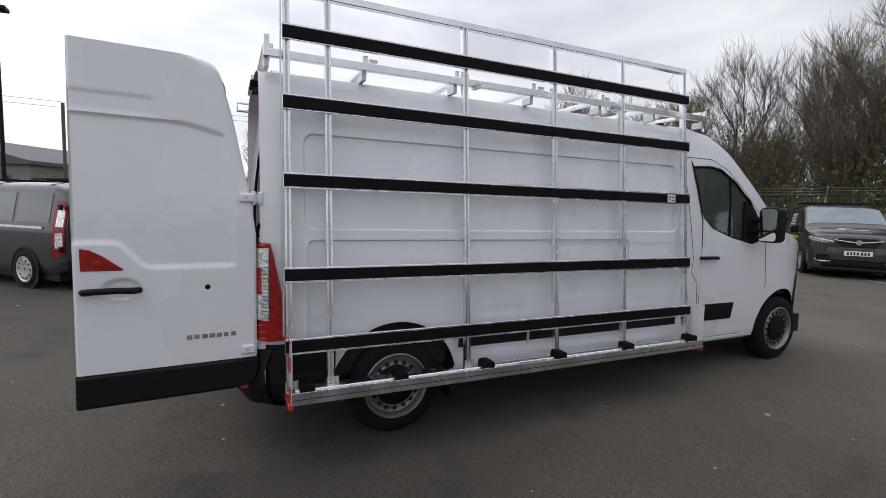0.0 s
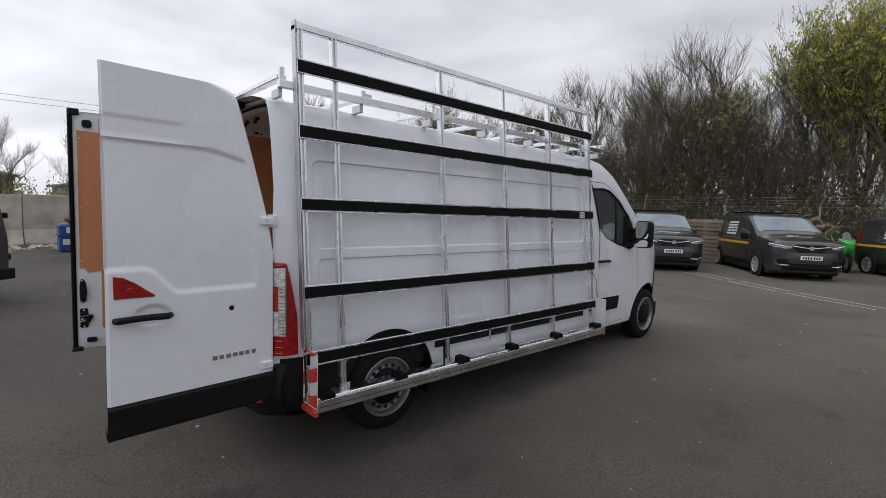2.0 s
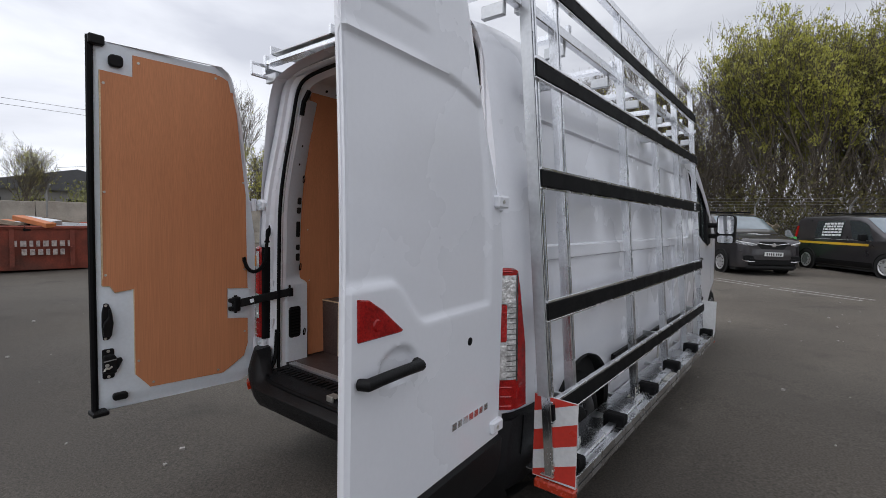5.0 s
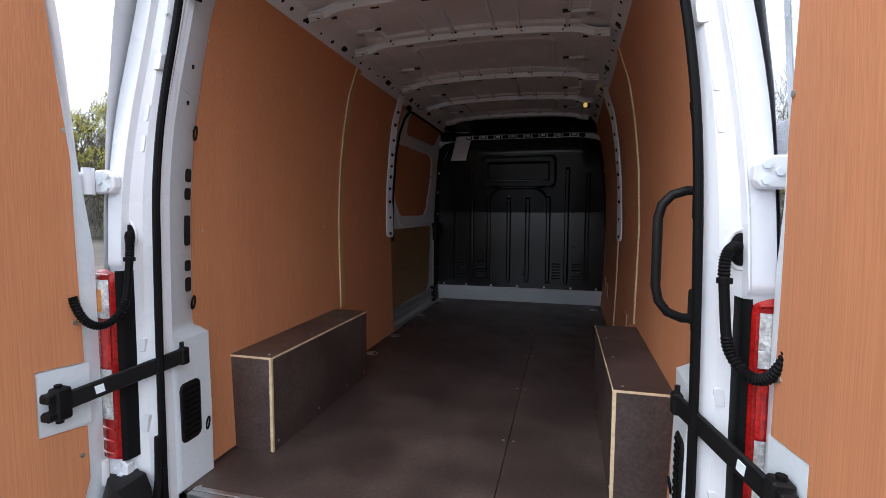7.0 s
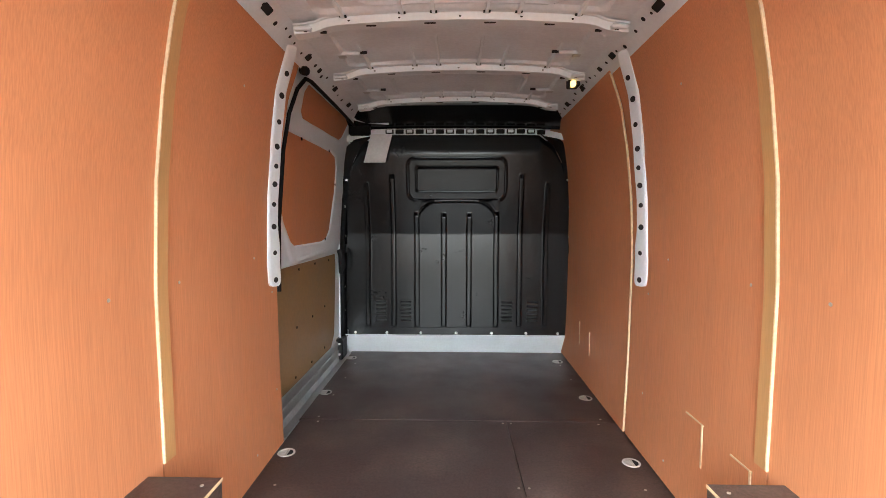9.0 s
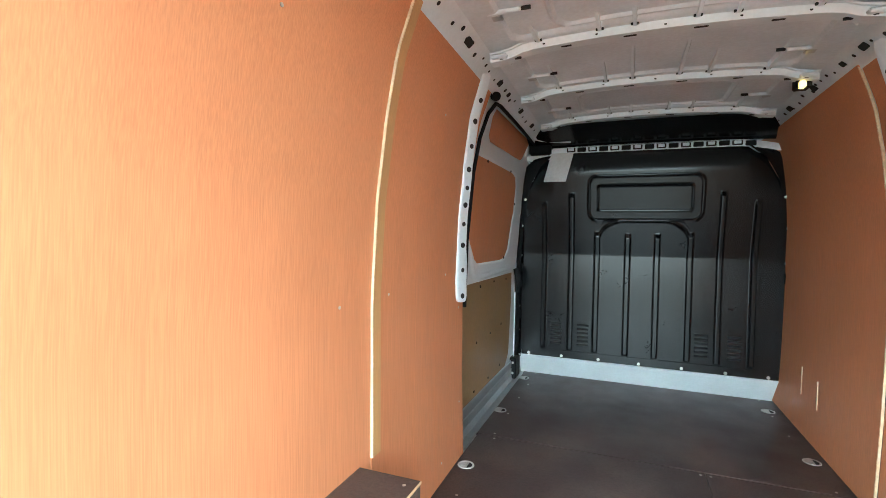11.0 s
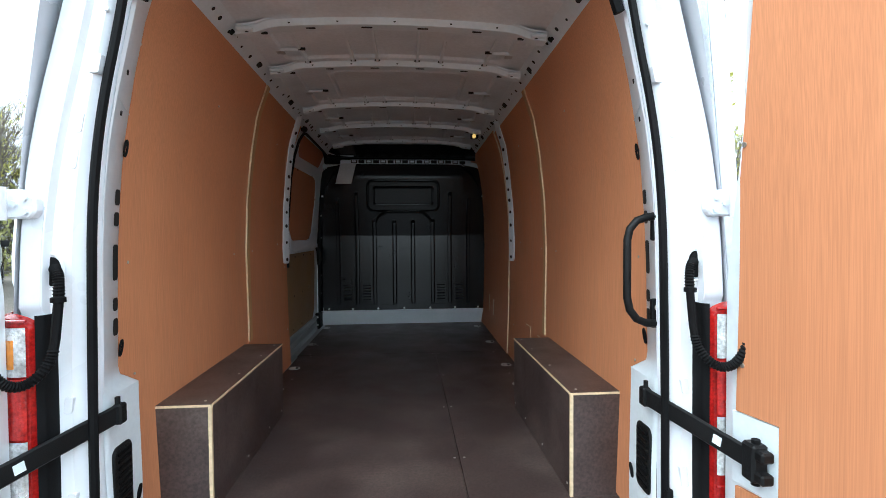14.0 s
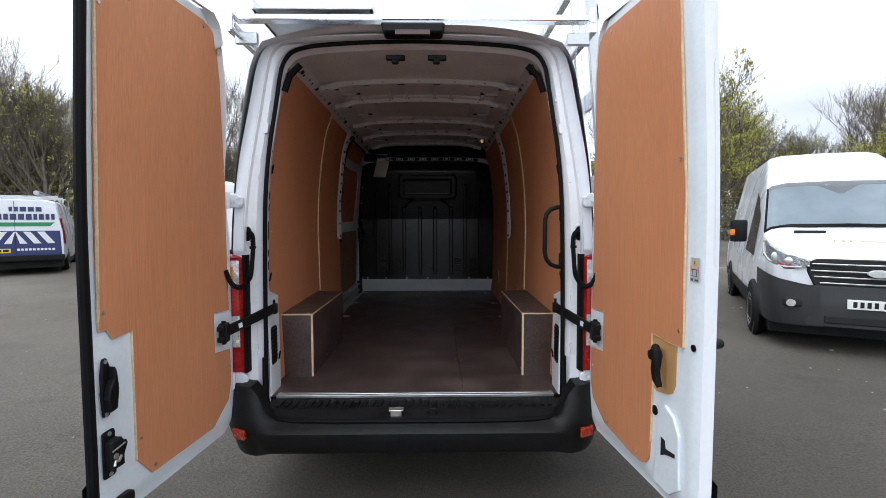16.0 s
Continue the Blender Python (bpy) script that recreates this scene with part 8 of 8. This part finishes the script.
wall_mesh = part("concrete_block", wall_block(), CONCRETE, None, "", bevel=0.015)
wall_way = Vector((-0.10, 1.0, 0)).normalized()
rot = Matrix.Rotation(math.atan2(wall_way.y, wall_way.x), 4, 'Z')
base = Vector((-19.9, -11.0, 0))
tagged(wall_mesh, "weathered pale precast concrete barrier block", "wall block", "yard wall", "structure")
rnd = random.Random(21)
for i in range(17):
    p = base + wall_way * 2.0 * i
    m = Matrix.Translation((p.x + rnd.uniform(-0.03, 0.03), p.y, gz(p.y) - 0.02 + rnd.uniform(-0.02, 0.01))) @ rot
    if i == 0:
        wall_mesh.matrix_world = m
    else:
        copy_thing(wall_mesh, m)
    if i % 3 == 1:
        post = thing("wall_post", "grey steel post with an angled head at the wall", "post", "wall posts")
        q = Vector((p.x + 0.35, p.y + 0.3, gz(p.y)))
        part("shaft", MB().tube([q, q + Vector((0, 0, 2.25)), q + Vector((0.22, 0.05, 2.6))], 0.04, 6), GALV, post)
        part("foot", MB().box(q - Vector((0.1, 0.1, 0)), q + Vector((0.1, 0.1, 0.04))), GALV, post)


def skip(x, y, heading, material, label, marks=True):
    t = thing("waste_skip", label, "skip")
    lo = [(-0.75, 1.05), (0.75, 1.05), (0.75, -1.05), (-0.75, -1.05)]
    hi = [(-0.86, 1.75), (0.86, 1.75), (0.86, -1.75), (-0.86, -1.75)]
    outer = [[(a, b, 0.05) for a, b in lo], [(a, b, 1.15) for a, b in hi]]
    inner = [[(a * 0.97, b * 0.97, 1.15) for a, b in hi], [(a * 0.95, b * 0.95, 0.4) for a, b in lo]]
    part("tub", MB().loft(outer + inner, closed=True, caps=True), material, t, "rusty red steel tub")
    part("rim", MB().tube([(a, b, 1.15) for a, b in hi + hi[:1]], 0.05, 6), material, t)
    for s in (1, -1):
        for b in (-0.6, 0.6):
            part("lug", MB().tube([(s * 0.84, b, 0.62), (s * 0.98, b, 0.62)], 0.045, 8), material, t)
            part("rib", MB().box((s * 0.80, b - 0.05, 0.15), (s * 0.88, b + 0.05, 1.1)), material, t)
    if marks:
        stencil = mat("faded_white_paint", (0.42, 0.36, 0.33), 0.8, var=0.4, scale=14)
        r = random.Random(2)
        for z, b0, b1 in ((0.66, -0.62, 0.62), (0.44, -0.42, 0.42)):
            b = b0
            while b < b1:
                w = r.uniform(0.07, 0.12)
                part("stencil_bar", MB().box((0.845 - 0.02, b, z), (0.862, b + w, z + 0.15)), stencil, t, "faded white stencil bar")
                b += w + 0.06
    t.matrix_world = Matrix.Translation((x, y, gz(y))) @ Matrix.Rotation(radians(heading), 4, 'Z')
    return t


skip(-14.6, 1.75, -8, RUST, "rusty red steel skip heaped with scrap, faded stencilled")
skip(-17.4, 5.0, 20, mat("orange_red_steel", (0.34, 0.055, 0.02), 0.6, var=0.2), "orange-red steel skip beyond the first", marks=False)
rnd = random.Random(8)
sm = (mat("orange_scrap", (0.5, 0.16, 0.05), 0.6), WHITE_STRIPE, WOOD_GREY, ALU_IN, PLASTIC)
for i in range(16):
    c = Vector((-14.6 + rnd.uniform(-0.7, 0.7), 1.75 + rnd.uniform(-0.9, 0.9), gz(1.75) + 1.08 + rnd.uniform(0, 0.25)))
    m = Matrix.Translation(c) @ Euler((rnd.uniform(-0.3, 0.3), rnd.uniform(-0.2, 0.2), rnd.uniform(0, 3))).to_matrix().to_4x4()
    L = rnd.uniform(0.2, 0.9)
    tagged(part("scrap_piece", MB().box((-L, -rnd.uniform(0.05, 0.2), -0.05), (L, 0.15, 0.07), m), rnd.choice(sm), None, "", bevel=0.01), "odd piece of scrap heaped in the skip", "scrap", "scrap in the skip")
tank = thing("plastic_tank", "blue plastic tank with white labels", "tank")
part("tank_body", MB().box((-17.55, -0.15, gz(0)), (-16.45, 0.85, gz(0) + 0.95)), BLUE_PL, tank, bevel=0.05)
part("tank_band", MB().box((-17.58, -0.18, gz(0) + 0.55), (-16.42, 0.88, gz(0) + 0.60)), BLUE_PL, tank)
for y0, y1, h in ((0.05, 0.35, 0.65), (-0.05, 0.2, 0.25)):
    part("label_patch", MB().box((-16.44, y0, gz(0) + h), (-16.43, y1, gz(0) + h + 0.2)), WPLATE, tank)
part("tank_lid", MB().box((-17.3, 0.1, gz(0) + 0.95), (-16.7, 0.6, gz(0) + 1.15)), WHITE_STRIPE, tank, bevel=0.08, seg=2)
rubble = MB()
for i in range(260):
    x, y = -18.6 + rnd.gauss(0, 0.5) , rnd.uniform(-10, 8)
    s = rnd.uniform(0.03, 0.13)
    rubble.box((-s, -s, -s * 0.4), (s, s * 0.8, s * 0.5), Matrix.Translation((x + 0.2, y, gz(y))) @ Euler((rnd.random(), rnd.random(), rnd.random() * 3)).to_matrix().to_4x4())
tagged(part("rubble", rubble, CONCRETE), "loose rubble along the foot of the wall", "rubble", kind="stuff")

# low buildings and street furniture beyond the wall
def shed(x, y, w, d, h, heading, label):
    t = thing("shed_building", label, "building")
    part("wall", MB().box((-w / 2, -d / 2, 0), (w / 2, d / 2, h)), BUILDING_M, t)
    part("roof", MB().prism([(-w / 2 - 0.3, h), (0, h + w * 0.12), (w / 2 + 0.3, h), (w / 2 + 0.3, h - 0.25), (-w / 2 - 0.3, h - 0.25)], lambda a, b, c: (a, c, b), -d / 2 - 0.3, d / 2 + 0.3), mat("dark_roof_sheet", (0.10, 0.10, 0.105), 0.6), t)
    for i in range(5):
        a = -w / 2 + w * (i + 0.5) / 5
        for s in (1, -1):
            part("window", MB().box((a - 0.6, s * (d / 2 + 0.02), h * 0.35), (a + 0.6, s * (d / 2 - 0.05), h * 0.75)), GLASS_DARK, t)
    t.matrix_world = Matrix.Translation((x, y, -0.1)) @ Matrix.Rotation(radians(heading), 4, 'Z')


shed(-52, -14, 16, 22, 4.2, 60, "grey clad shed beyond the yard wall")
shed(-62, 10, 14, 26, 3.8, 95, "low grey building beyond the yard wall")
shed(-46, -32, 14, 18, 4.6, 40, "grey clad shed with a dark roof")
lp = thing("lamp_post", "dark steel yard lamp post", "lamp post")
part("pole", MB().tube([(-22, -8.6, 0), (-22, -8.6, 9.2)], [0.09, 0.06], 10), PLASTIC, lp)
part("lamp_head", MB().box((-22.2, -9.0, 9.15), (-21.7, -8.2, 9.35)), PLASTIC, lp, bevel=0.04)
up = thing("utility_pole", "thin grey utility pole with wires", "pole")
part("pole", MB().tube([(-34, -9.5, 0), (-34, -9.5, 7.6)], 0.10, 8), BARK, up)
for dz in (0, 0.35):
    part("wire", MB().tube([(-34, -60, 7.9 + dz), (-34, -9.5, 7.3 + dz), (-36, 40, 8.6 + dz)], 0.012, 4), RUBBER, up)
cl = thing("cable_line", "overhead cable line across the sky", "cable")
part("post", MB().tube([(-21, 15, 0), (-21, 15, 5.2)], 0.08, 6), BARK, cl)
part("wire", MB().tube([(-60, 12, 6.2), (-21, 15, 5.1), (-8, 30, 6.0)], 0.014, 4), RUBBER, cl)

# chain-link boundary with cranked posts
FY = lambda x: 21.6 + 0.28 * x if x < 2 else 22.2 + 0.10 * x
for i in range(17):
    x = -24 + i * 3.0
    y = FY(x)
    p = thing("fence_post", "cranked galvanised fence post", "fence post", "boundary fence posts")
    q = Vector((x, y, gz(y)))
    part("shaft", MB().tube([q, q + Vector((0, 0, 2.15)), q + Vector((0.18, -0.28, 2.5))], 0.035, 6), GALV, p)
fw = MB()
for i in range(16):
    x0, x1 = -24 + i * 3.0, -24 + (i + 1) * 3.0
    for z in (0.1, 0.75, 1.4, 2.1):
        fw.tube([(x0, FY(x0), gz(FY(x0)) + z), (x1, FY(x1), gz(FY(x1)) + z)], 0.006, 3)
    for z, dy in ((2.25, -0.1), (2.36, -0.18), (2.47, -0.26)):
        fw.tube([(x0, FY(x0) + dy, gz(FY(x0)) + z), (x1, FY(x1) + dy, gz(FY(x1)) + z - 0.03)], 0.008, 3)
    for k in range(30):
        a = x0 + k * 0.1
        for s in (0.9, -0.9):
            za, zb = 0.1, 2.1
            fw.tube([(a, FY(a), gz(FY(a)) + za), (a + s, FY(a + s), gz(FY(a + s)) + zb)], 0.0025, 3, caps=False)
tagged(part("wire_mesh", fw, GALV), "chain-link fence mesh with barbed strands", "fence", kind="stuff")


def pallet_stack(x, y, n, heading):
    for i in range(n):
        t = thing("pallet", "weathered grey wooden pallet in a stack", "pallet", "stacked pallets")
        for k in range(7):
            part("deck_board", MB().box((-0.6, -0.5 + k * 0.15, 0.118), (0.6, -0.40 + k * 0.15, 0.14)), WOOD_GREY, t)
        for k in (-0.45, 0, 0.42):
            part("bearer", MB().box((-0.6, k - 0.05, 0.02), (0.6, k + 0.05, 0.118)), WOOD_GREY, t)
        for k in (-0.55, 0, 0.5):
            part("base_board", MB().box((k - 0.05, -0.5, 0), (k + 0.05, 0.5, 0.02)), WOOD_GREY, t)
        t.matrix_world = Matrix.Translation((x + rnd.uniform(-0.04, 0.04), y + rnd.uniform(-0.04, 0.04), gz(y) + i * 0.142)) @ Matrix.Rotation(radians(heading + rnd.uniform(-4, 4)), 4, 'Z')


pallet_stack(-2.7, 17.6, 11, 30)
pallet_stack(-3.9, 17.3, 7, 50)


def timber_heap(x, y):
    for i in range(9):
        m = Matrix.Translation((x + rnd.uniform(-1.2, 1.2), y + rnd.uniform(-0.5, 0.5), gz(y) + 1.55 + rnd.uniform(-0.15, 0.25))) @ Euler((rnd.uniform(-0.3, 0.3), rnd.uniform(-0.6, 0.6), rnd.uniform(-0.6, 0.6))).to_matrix().to_4x4()
        tagged(part("timber_offcut", MB().box((-0.45, -0.04, -0.015), (0.45, 0.05, 0.02), m), WOOD_GREY), "loose grey timber piled on the heap", "timber", "timber on the heap")
    hp = MB()
    for i in range(170):
        s = rnd.uniform(0.12, 0.30)
        hp.box((-s, -s * 0.4, -s * 0.12), (s, s * 0.4, s * 0.12), Matrix.Translation((x + rnd.uniform(-1.6, 1.6), y + rnd.uniform(-0.6, 0.6), gz(y) + rnd.uniform(0.1, 1.6))) @ Euler((rnd.random(), rnd.random(), rnd.random() * 3)).to_matrix().to_4x4())
    tagged(part("timber_heap", hp, WOOD_GREY), "heap of broken grey timber behind the vans", "timber heap", kind="stuff")


timber_heap(-0.8, 19.8)


def motorcycle(x, y, heading):
    t = thing("motorcycle", "lime green sports motorcycle parked by the fence", "motorcycle")
    for b in (-0.72, 0.72):
        w = part("wheel", MB().tube([(0, b + 0.27 * math.cos(a), 0.30 + 0.27 * math.sin(a)) for a in lin(0, 2 * math.pi, 24)], 0.05, 8, caps=False), TYRE, t, smooth=True)
        part("rim", MB().disc((-0.02, b, 0.30), (1, 0, 0), 0.18, 0.04, 16), STEEL, w)
    part("fairing", MB().loft([[(s * wx, b, z) for s, wx, z in ((1, w, z0), (1, w, z1), (-1, w, z1), (-1, w, z0))] for b, w, z0, z1 in ((-0.95, 0.08, 0.75, 0.95), (-0.6, 0.22, 0.35, 1.05), (-0.1, 0.22, 0.30, 0.95), (0.25, 0.16, 0.55, 0.85))], closed=True, caps=True), GREEN_PAINT, t, "lime green fairing", bevel=0.03)
    part("seat", MB().box((-0.12, 0.1, 0.78), (0.12, 0.75, 0.88)), RUBBER, t, bevel=0.03)
    part("tail", MB().loft([[(-0.1, b, z0), (0.1, b, z0), (0.08, b, z1), (-0.08, b, z1)] for b, z0, z1 in ((0.5, 0.75, 0.9), (0.95, 0.95, 1.05))], closed=True, caps=True), GREEN_PAINT, t)
    part("screen", MB().grid(lambda u, v: (0.16 * u * (1 - 0.4 * v), -0.72 + 0.25 * v, 1.02 + 0.25 * v - 0.06 * u * u), lin(-1, 1, 6), lin(0, 1, 4)), GLASS_DARK, t, smooth=True)
    part("handlebar", MB().tube([(-0.36, -0.40, 1.0), (-0.12, -0.5, 0.98), (0.12, -0.5, 0.98), (0.36, -0.40, 1.0)], 0.016, 6), RUBBER, t)
    part("engine", MB().box((-0.18, -0.35, 0.22), (0.18, 0.3, 0.6)), PLASTIC, t, bevel=0.04)
    t.matrix_world = Matrix.Translation((x, y, gz(y))) @ Matrix.Rotation(radians(heading), 4, 'Z')


motorcycle(1.05, 18.9, 25)

# ---- trees ----
def grow(seed, height, spread, levels=4, lean=0.0, leaves=0, leaf_size=0.09):
    """A bare spring tree: tapered limbs that fork, and loose young leaves near the tips."""
    r = random.Random(seed)
    wood, foliage = MB(), MB()
    tips = []

    def limb(p, d, length, rad, level):
        n = 4 if level < 2 else 3
        pts, rs = [p], [rad]
        q, dd = p.copy(), d.copy()
        for i in range(n):
            dd = (dd + Vector((r.gauss(0, 0.10), r.gauss(0, 0.10), r.gauss(0.05, 0.05))) * (0.6 + 0.35 * level)).normalized()
            q = q + dd * length / n
            pts.append(q)
            rs.append(rad * (1 - 0.5 * (i + 1) / n))
        wood.tube(pts, rs, 6 if level == 0 else (4 if level < 3 else 3), caps=False)
        if level >= levels - 2:
            tips.extend(pts[1:])
        if level >= levels:
            return
        kids = r.randint(5, 7) if level else r.randint(10, 13)
        for k in range(kids):
            t = r.uniform(0.35, 1.0) if level else r.uniform(0.28, 1.0)
            i = min(int(t * n), n - 1)
            at0 = pts[i].lerp(pts[i + 1], t * n - i)
            a = r.uniform(0, 2 * math.pi)
            out = Vector((math.cos(a), math.sin(a), 0))
            nd = (dd * r.uniform(0.7, 1.0) + out * r.uniform(0.5, 0.95) * spread + Vector((0, 0, 0.25))).normalized()
            limb(at0, nd, length * r.uniform(0.45, 0.72), max(rs[i] * r.uniform(0.42, 0.62), 0.0085), level + 1)

    limb(Vector((0, 0, 0)), Vector((lean, 0, 1)).normalized(), height * 0.55, height * 0.016, 0)
    for i in range(leaves // 9):
        # a clump of young leaves round one twig
        heart = r.choice(tips)
        for k in range(9):
            c = heart + Vector((r.gauss(0, 0.11), r.gauss(0, 0.11), r.gauss(0, 0.10)))
            s = leaf_size * r.uniform(0.6, 1.3)
            m = Euler((r.uniform(0, 6), r.uniform(0, 6), r.uniform(0, 6))).to_matrix()
            foliage.add([c + m @ Vector(v) for v in ((-s, 0, 0), (0, -s * 0.5, 0), (s, 0, 0), (0, s * 0.5, 0))], [(0, 1, 2, 3)])
    return wood, foliage


def tree(seed, height, spread, label, leaves=0, levels=4, leaf_m=LEAF, leaf_size=0.09):
    wood, foliage = grow(seed, height, spread, levels, leaves=leaves, leaf_size=leaf_size)
    t = thing("tree", label, "tree", "trees round the yard")
    part("trunk", wood, BARK, t)
    if leaves:
        part("crown", foliage, leaf_m, t, "thin fresh yellow-green leaves")
    return t


kinds = [tree(1, 11.5, 0.62, "bare early-spring tree with fine twigs", 700, leaf_size=0.045), tree(2, 10.0, 0.72, "many-limbed tree beginning to bud", 3000, leaf_size=0.055),
         tree(3, 12.0, 0.60, "tall tree with fresh yellow-green leaves", 12600, leaf_size=0.082), tree(4, 7.5, 0.9, "spreading shrubby tree with young leaves", 4000, leaf_size=0.075)]
used = set()


def plant(k, x, y, s, turn):
    m = Matrix.Translation((x, y, gz(y) - 0.05)) @ Matrix.Rotation(turn, 4, 'Z')
    if k not in used:
        used.add(k)
        t = kinds[k]
        t.matrix_world = m
    else:
        t = copy_thing(kinds[k], m)
    t.scale = (s, s, s * rnd.uniform(0.95, 1.1))


rnd = random.Random(77)
# belt behind the fence
for i in range(76):
    x = -30 + i * 0.88 + rnd.uniform(-0.6, 0.6)
    y = FY(min(max(x, -24), 24)) + rnd.uniform(1.8, 7.5)
    if -1.2 < x < 5.0:
        k, s = rnd.choice((2, 2, 2, 3)), rnd.uniform(0.76, 0.90)
    elif x < -9.5:
        k, s = rnd.choice((0, 1, 0, 1)), rnd.uniform(0.40, 0.52)
    elif x < 0:
        k, s = rnd.choice((0, 1, 0, 1, 0)), rnd.uniform(0.66, 0.84)
    else:
        k, s = rnd.choice((0, 1, 1, 0, 3, 2)), rnd.uniform(0.6, 0.8)
    plant(k, x, y, s, rnd.uniform(0, 6.28))
for x, y, k, s in ((-16, 17, 1, 0.70), (-19, 19, 0, 0.74), (-21.5, 16, 3, 0.80), (-14, 21, 1, 0.74), (-24, 20, 1, 0.76), (-27, 14, 0, 0.76), (-12, 24, 0, 0.8), (-23, 13.5, 3, 0.74),
                   (-33, 2, 0, 0.52), (-36, 5.5, 1, 0.52), (-40, -2, 0, 0.55), (-30, 9, 1, 0.48), (-38, -8, 3, 0.52), (-44, 3, 1, 0.6), (-33, -3.0, 3, 0.44), (-47, -7, 1, 0.45),
                   (14, 13, 2, 0.34), (17, 16, 3, 0.4), (20, 13, 2, 0.34), (10.8, 16.5, 3, 0.85), (-17, 20, 3, 0.74), (-15.5, 17, 1, 0.66), (-19.5, 22, 1, 0.74), (13, 27, 0, 0.9), (24, 18, 1, 0.9), (28, 10, 0, 0.8)):
    plant(k, x, y, s, rnd.uniform(0, 6.28))


def thicket(name, material, label, n, spots, size, seed):
    """Dense low growth made of many small leaves in uneven clumps."""
    r = random.Random(seed)
    mb = MB()
    for i in range(n):
        x, y, w, h = r.choice(spots)
        a = r.uniform(0, 2 * math.pi)
        q = math.sqrt(r.random())
        zz = h * abs(r.gauss(0.35, 0.30))
        c = Vector((x + w * q * math.cos(a), y + 0.9 * q * math.sin(a), gz(y) + min(zz, h)))
        s = size * r.uniform(0.5, 1.4)
        m = Euler((r.uniform(0, 6), r.uniform(0, 6), r.uniform(0, 6))).to_matrix()
        mb.add([c + m @ Vector(v) for v in ((-s, 0, 0), (0, -s * 0.55, 0), (s, 0, 0), (0, s * 0.55, 0))], [(0, 1, 2, 3)])
    tagged(part(name, mb, material), label, "undergrowth", kind="stuff")


spots = []
for i in range(70):
    x = -30 + i * 0.95
    spots.append((x, FY(min(max(x, -24), 24)) + rnd.uniform(1.0, 4.5), rnd.uniform(0.8, 1.6), rnd.uniform(2.6, 5.2)))
thicket("undergrowth", LEAF_DARK, "dark evergreen undergrowth behind the fence", 80000, spots, 0.085, 3)
thicket("undergrowth", BRUSH, "tangled brown brushwood behind the fence", 40000, [(x, y + 1.2, w, h * 1.25) for x, y, w, h in spots], 0.07, 4)
# upright brown twigs fill the belt
r = random.Random(31)
for name, m, x_lo, x_hi, n, top in (("twig_thicket", BARK, -11, -0.5, 5200, 6.0), ("twig_thicket", BARK, -0.5, 14, 4200, 5.6), ("twig_thicket", BARK, -30, -11, 4500, 4.2)):
    mb = MB()
    for i in range(n):
        x = r.uniform(x_lo, x_hi)
        q = Vector((x, FY(min(max(x, -24), 24)) + r.uniform(1.2, 6.5), 0))
        q.z = gz(q.y) + top * r.uniform(0, 0.68)
        d = Vector((r.gauss(0, 0.35), r.gauss(0, 0.35), 1)).normalized()
        L = r.uniform(0.8, 2.4)
        bend = Vector((r.gauss(0, 0.16), r.gauss(0, 0.16), 0)) * L
        rad = r.uniform(0.006, 0.016)
        mb.tube([q, q + d * L * 0.5 + bend * 0.3, q + d * L + bend], [rad, rad * 0.7, 0.003], 3, caps=False)
    tagged(part(name, mb, m), "dense bare brown twigs behind the fence", "twigs", kind="stuff")
west = [(-15 - i * 1.1, 16.5 + (i % 4) * 1.1 + rnd.uniform(-0.5, 0.5), 1.3, rnd.uniform(2.2, 4.5)) for i in range(14)] + [(-34 - rnd.uniform(0, 12), rnd.uniform(-12, 12), 2.0, 3.6) for i in range(26)]
thicket("undergrowth", mat("budding_hedge_leaves", (0.22, 0.22, 0.07), 0.65, var=0.35, scale=0.7, fine=7, fvar=0.3), "budding hedge beyond the yard", 22000, west, 0.09, 9)
# a far wooded rise closes the view all round
far = MB()
r = random.Random(15)
for i in range(34000):
    a = r.uniform(0, 2 * math.pi)
    R = r.uniform(120, 150)
    c = Vector((R * math.cos(a), R * math.sin(a), abs(r.gauss(0.3, 0.4)) * 4 + 0.3))
    s = r.uniform(0.15, 0.42)
    m = Euler((r.uniform(0, 6), r.uniform(0, 6), r.uniform(0, 6))).to_matrix()
    far.add([c + m @ Vector(v) for v in ((-s, 0, 0), (0, -s * 0.7, 0), (s, 0, 0), (0, s * 0.7, 0))], [(0, 1, 2, 3)])
tagged(part("far_woods", far, BRUSH), "distant brown woods on the skyline", "woods", kind="stuff")
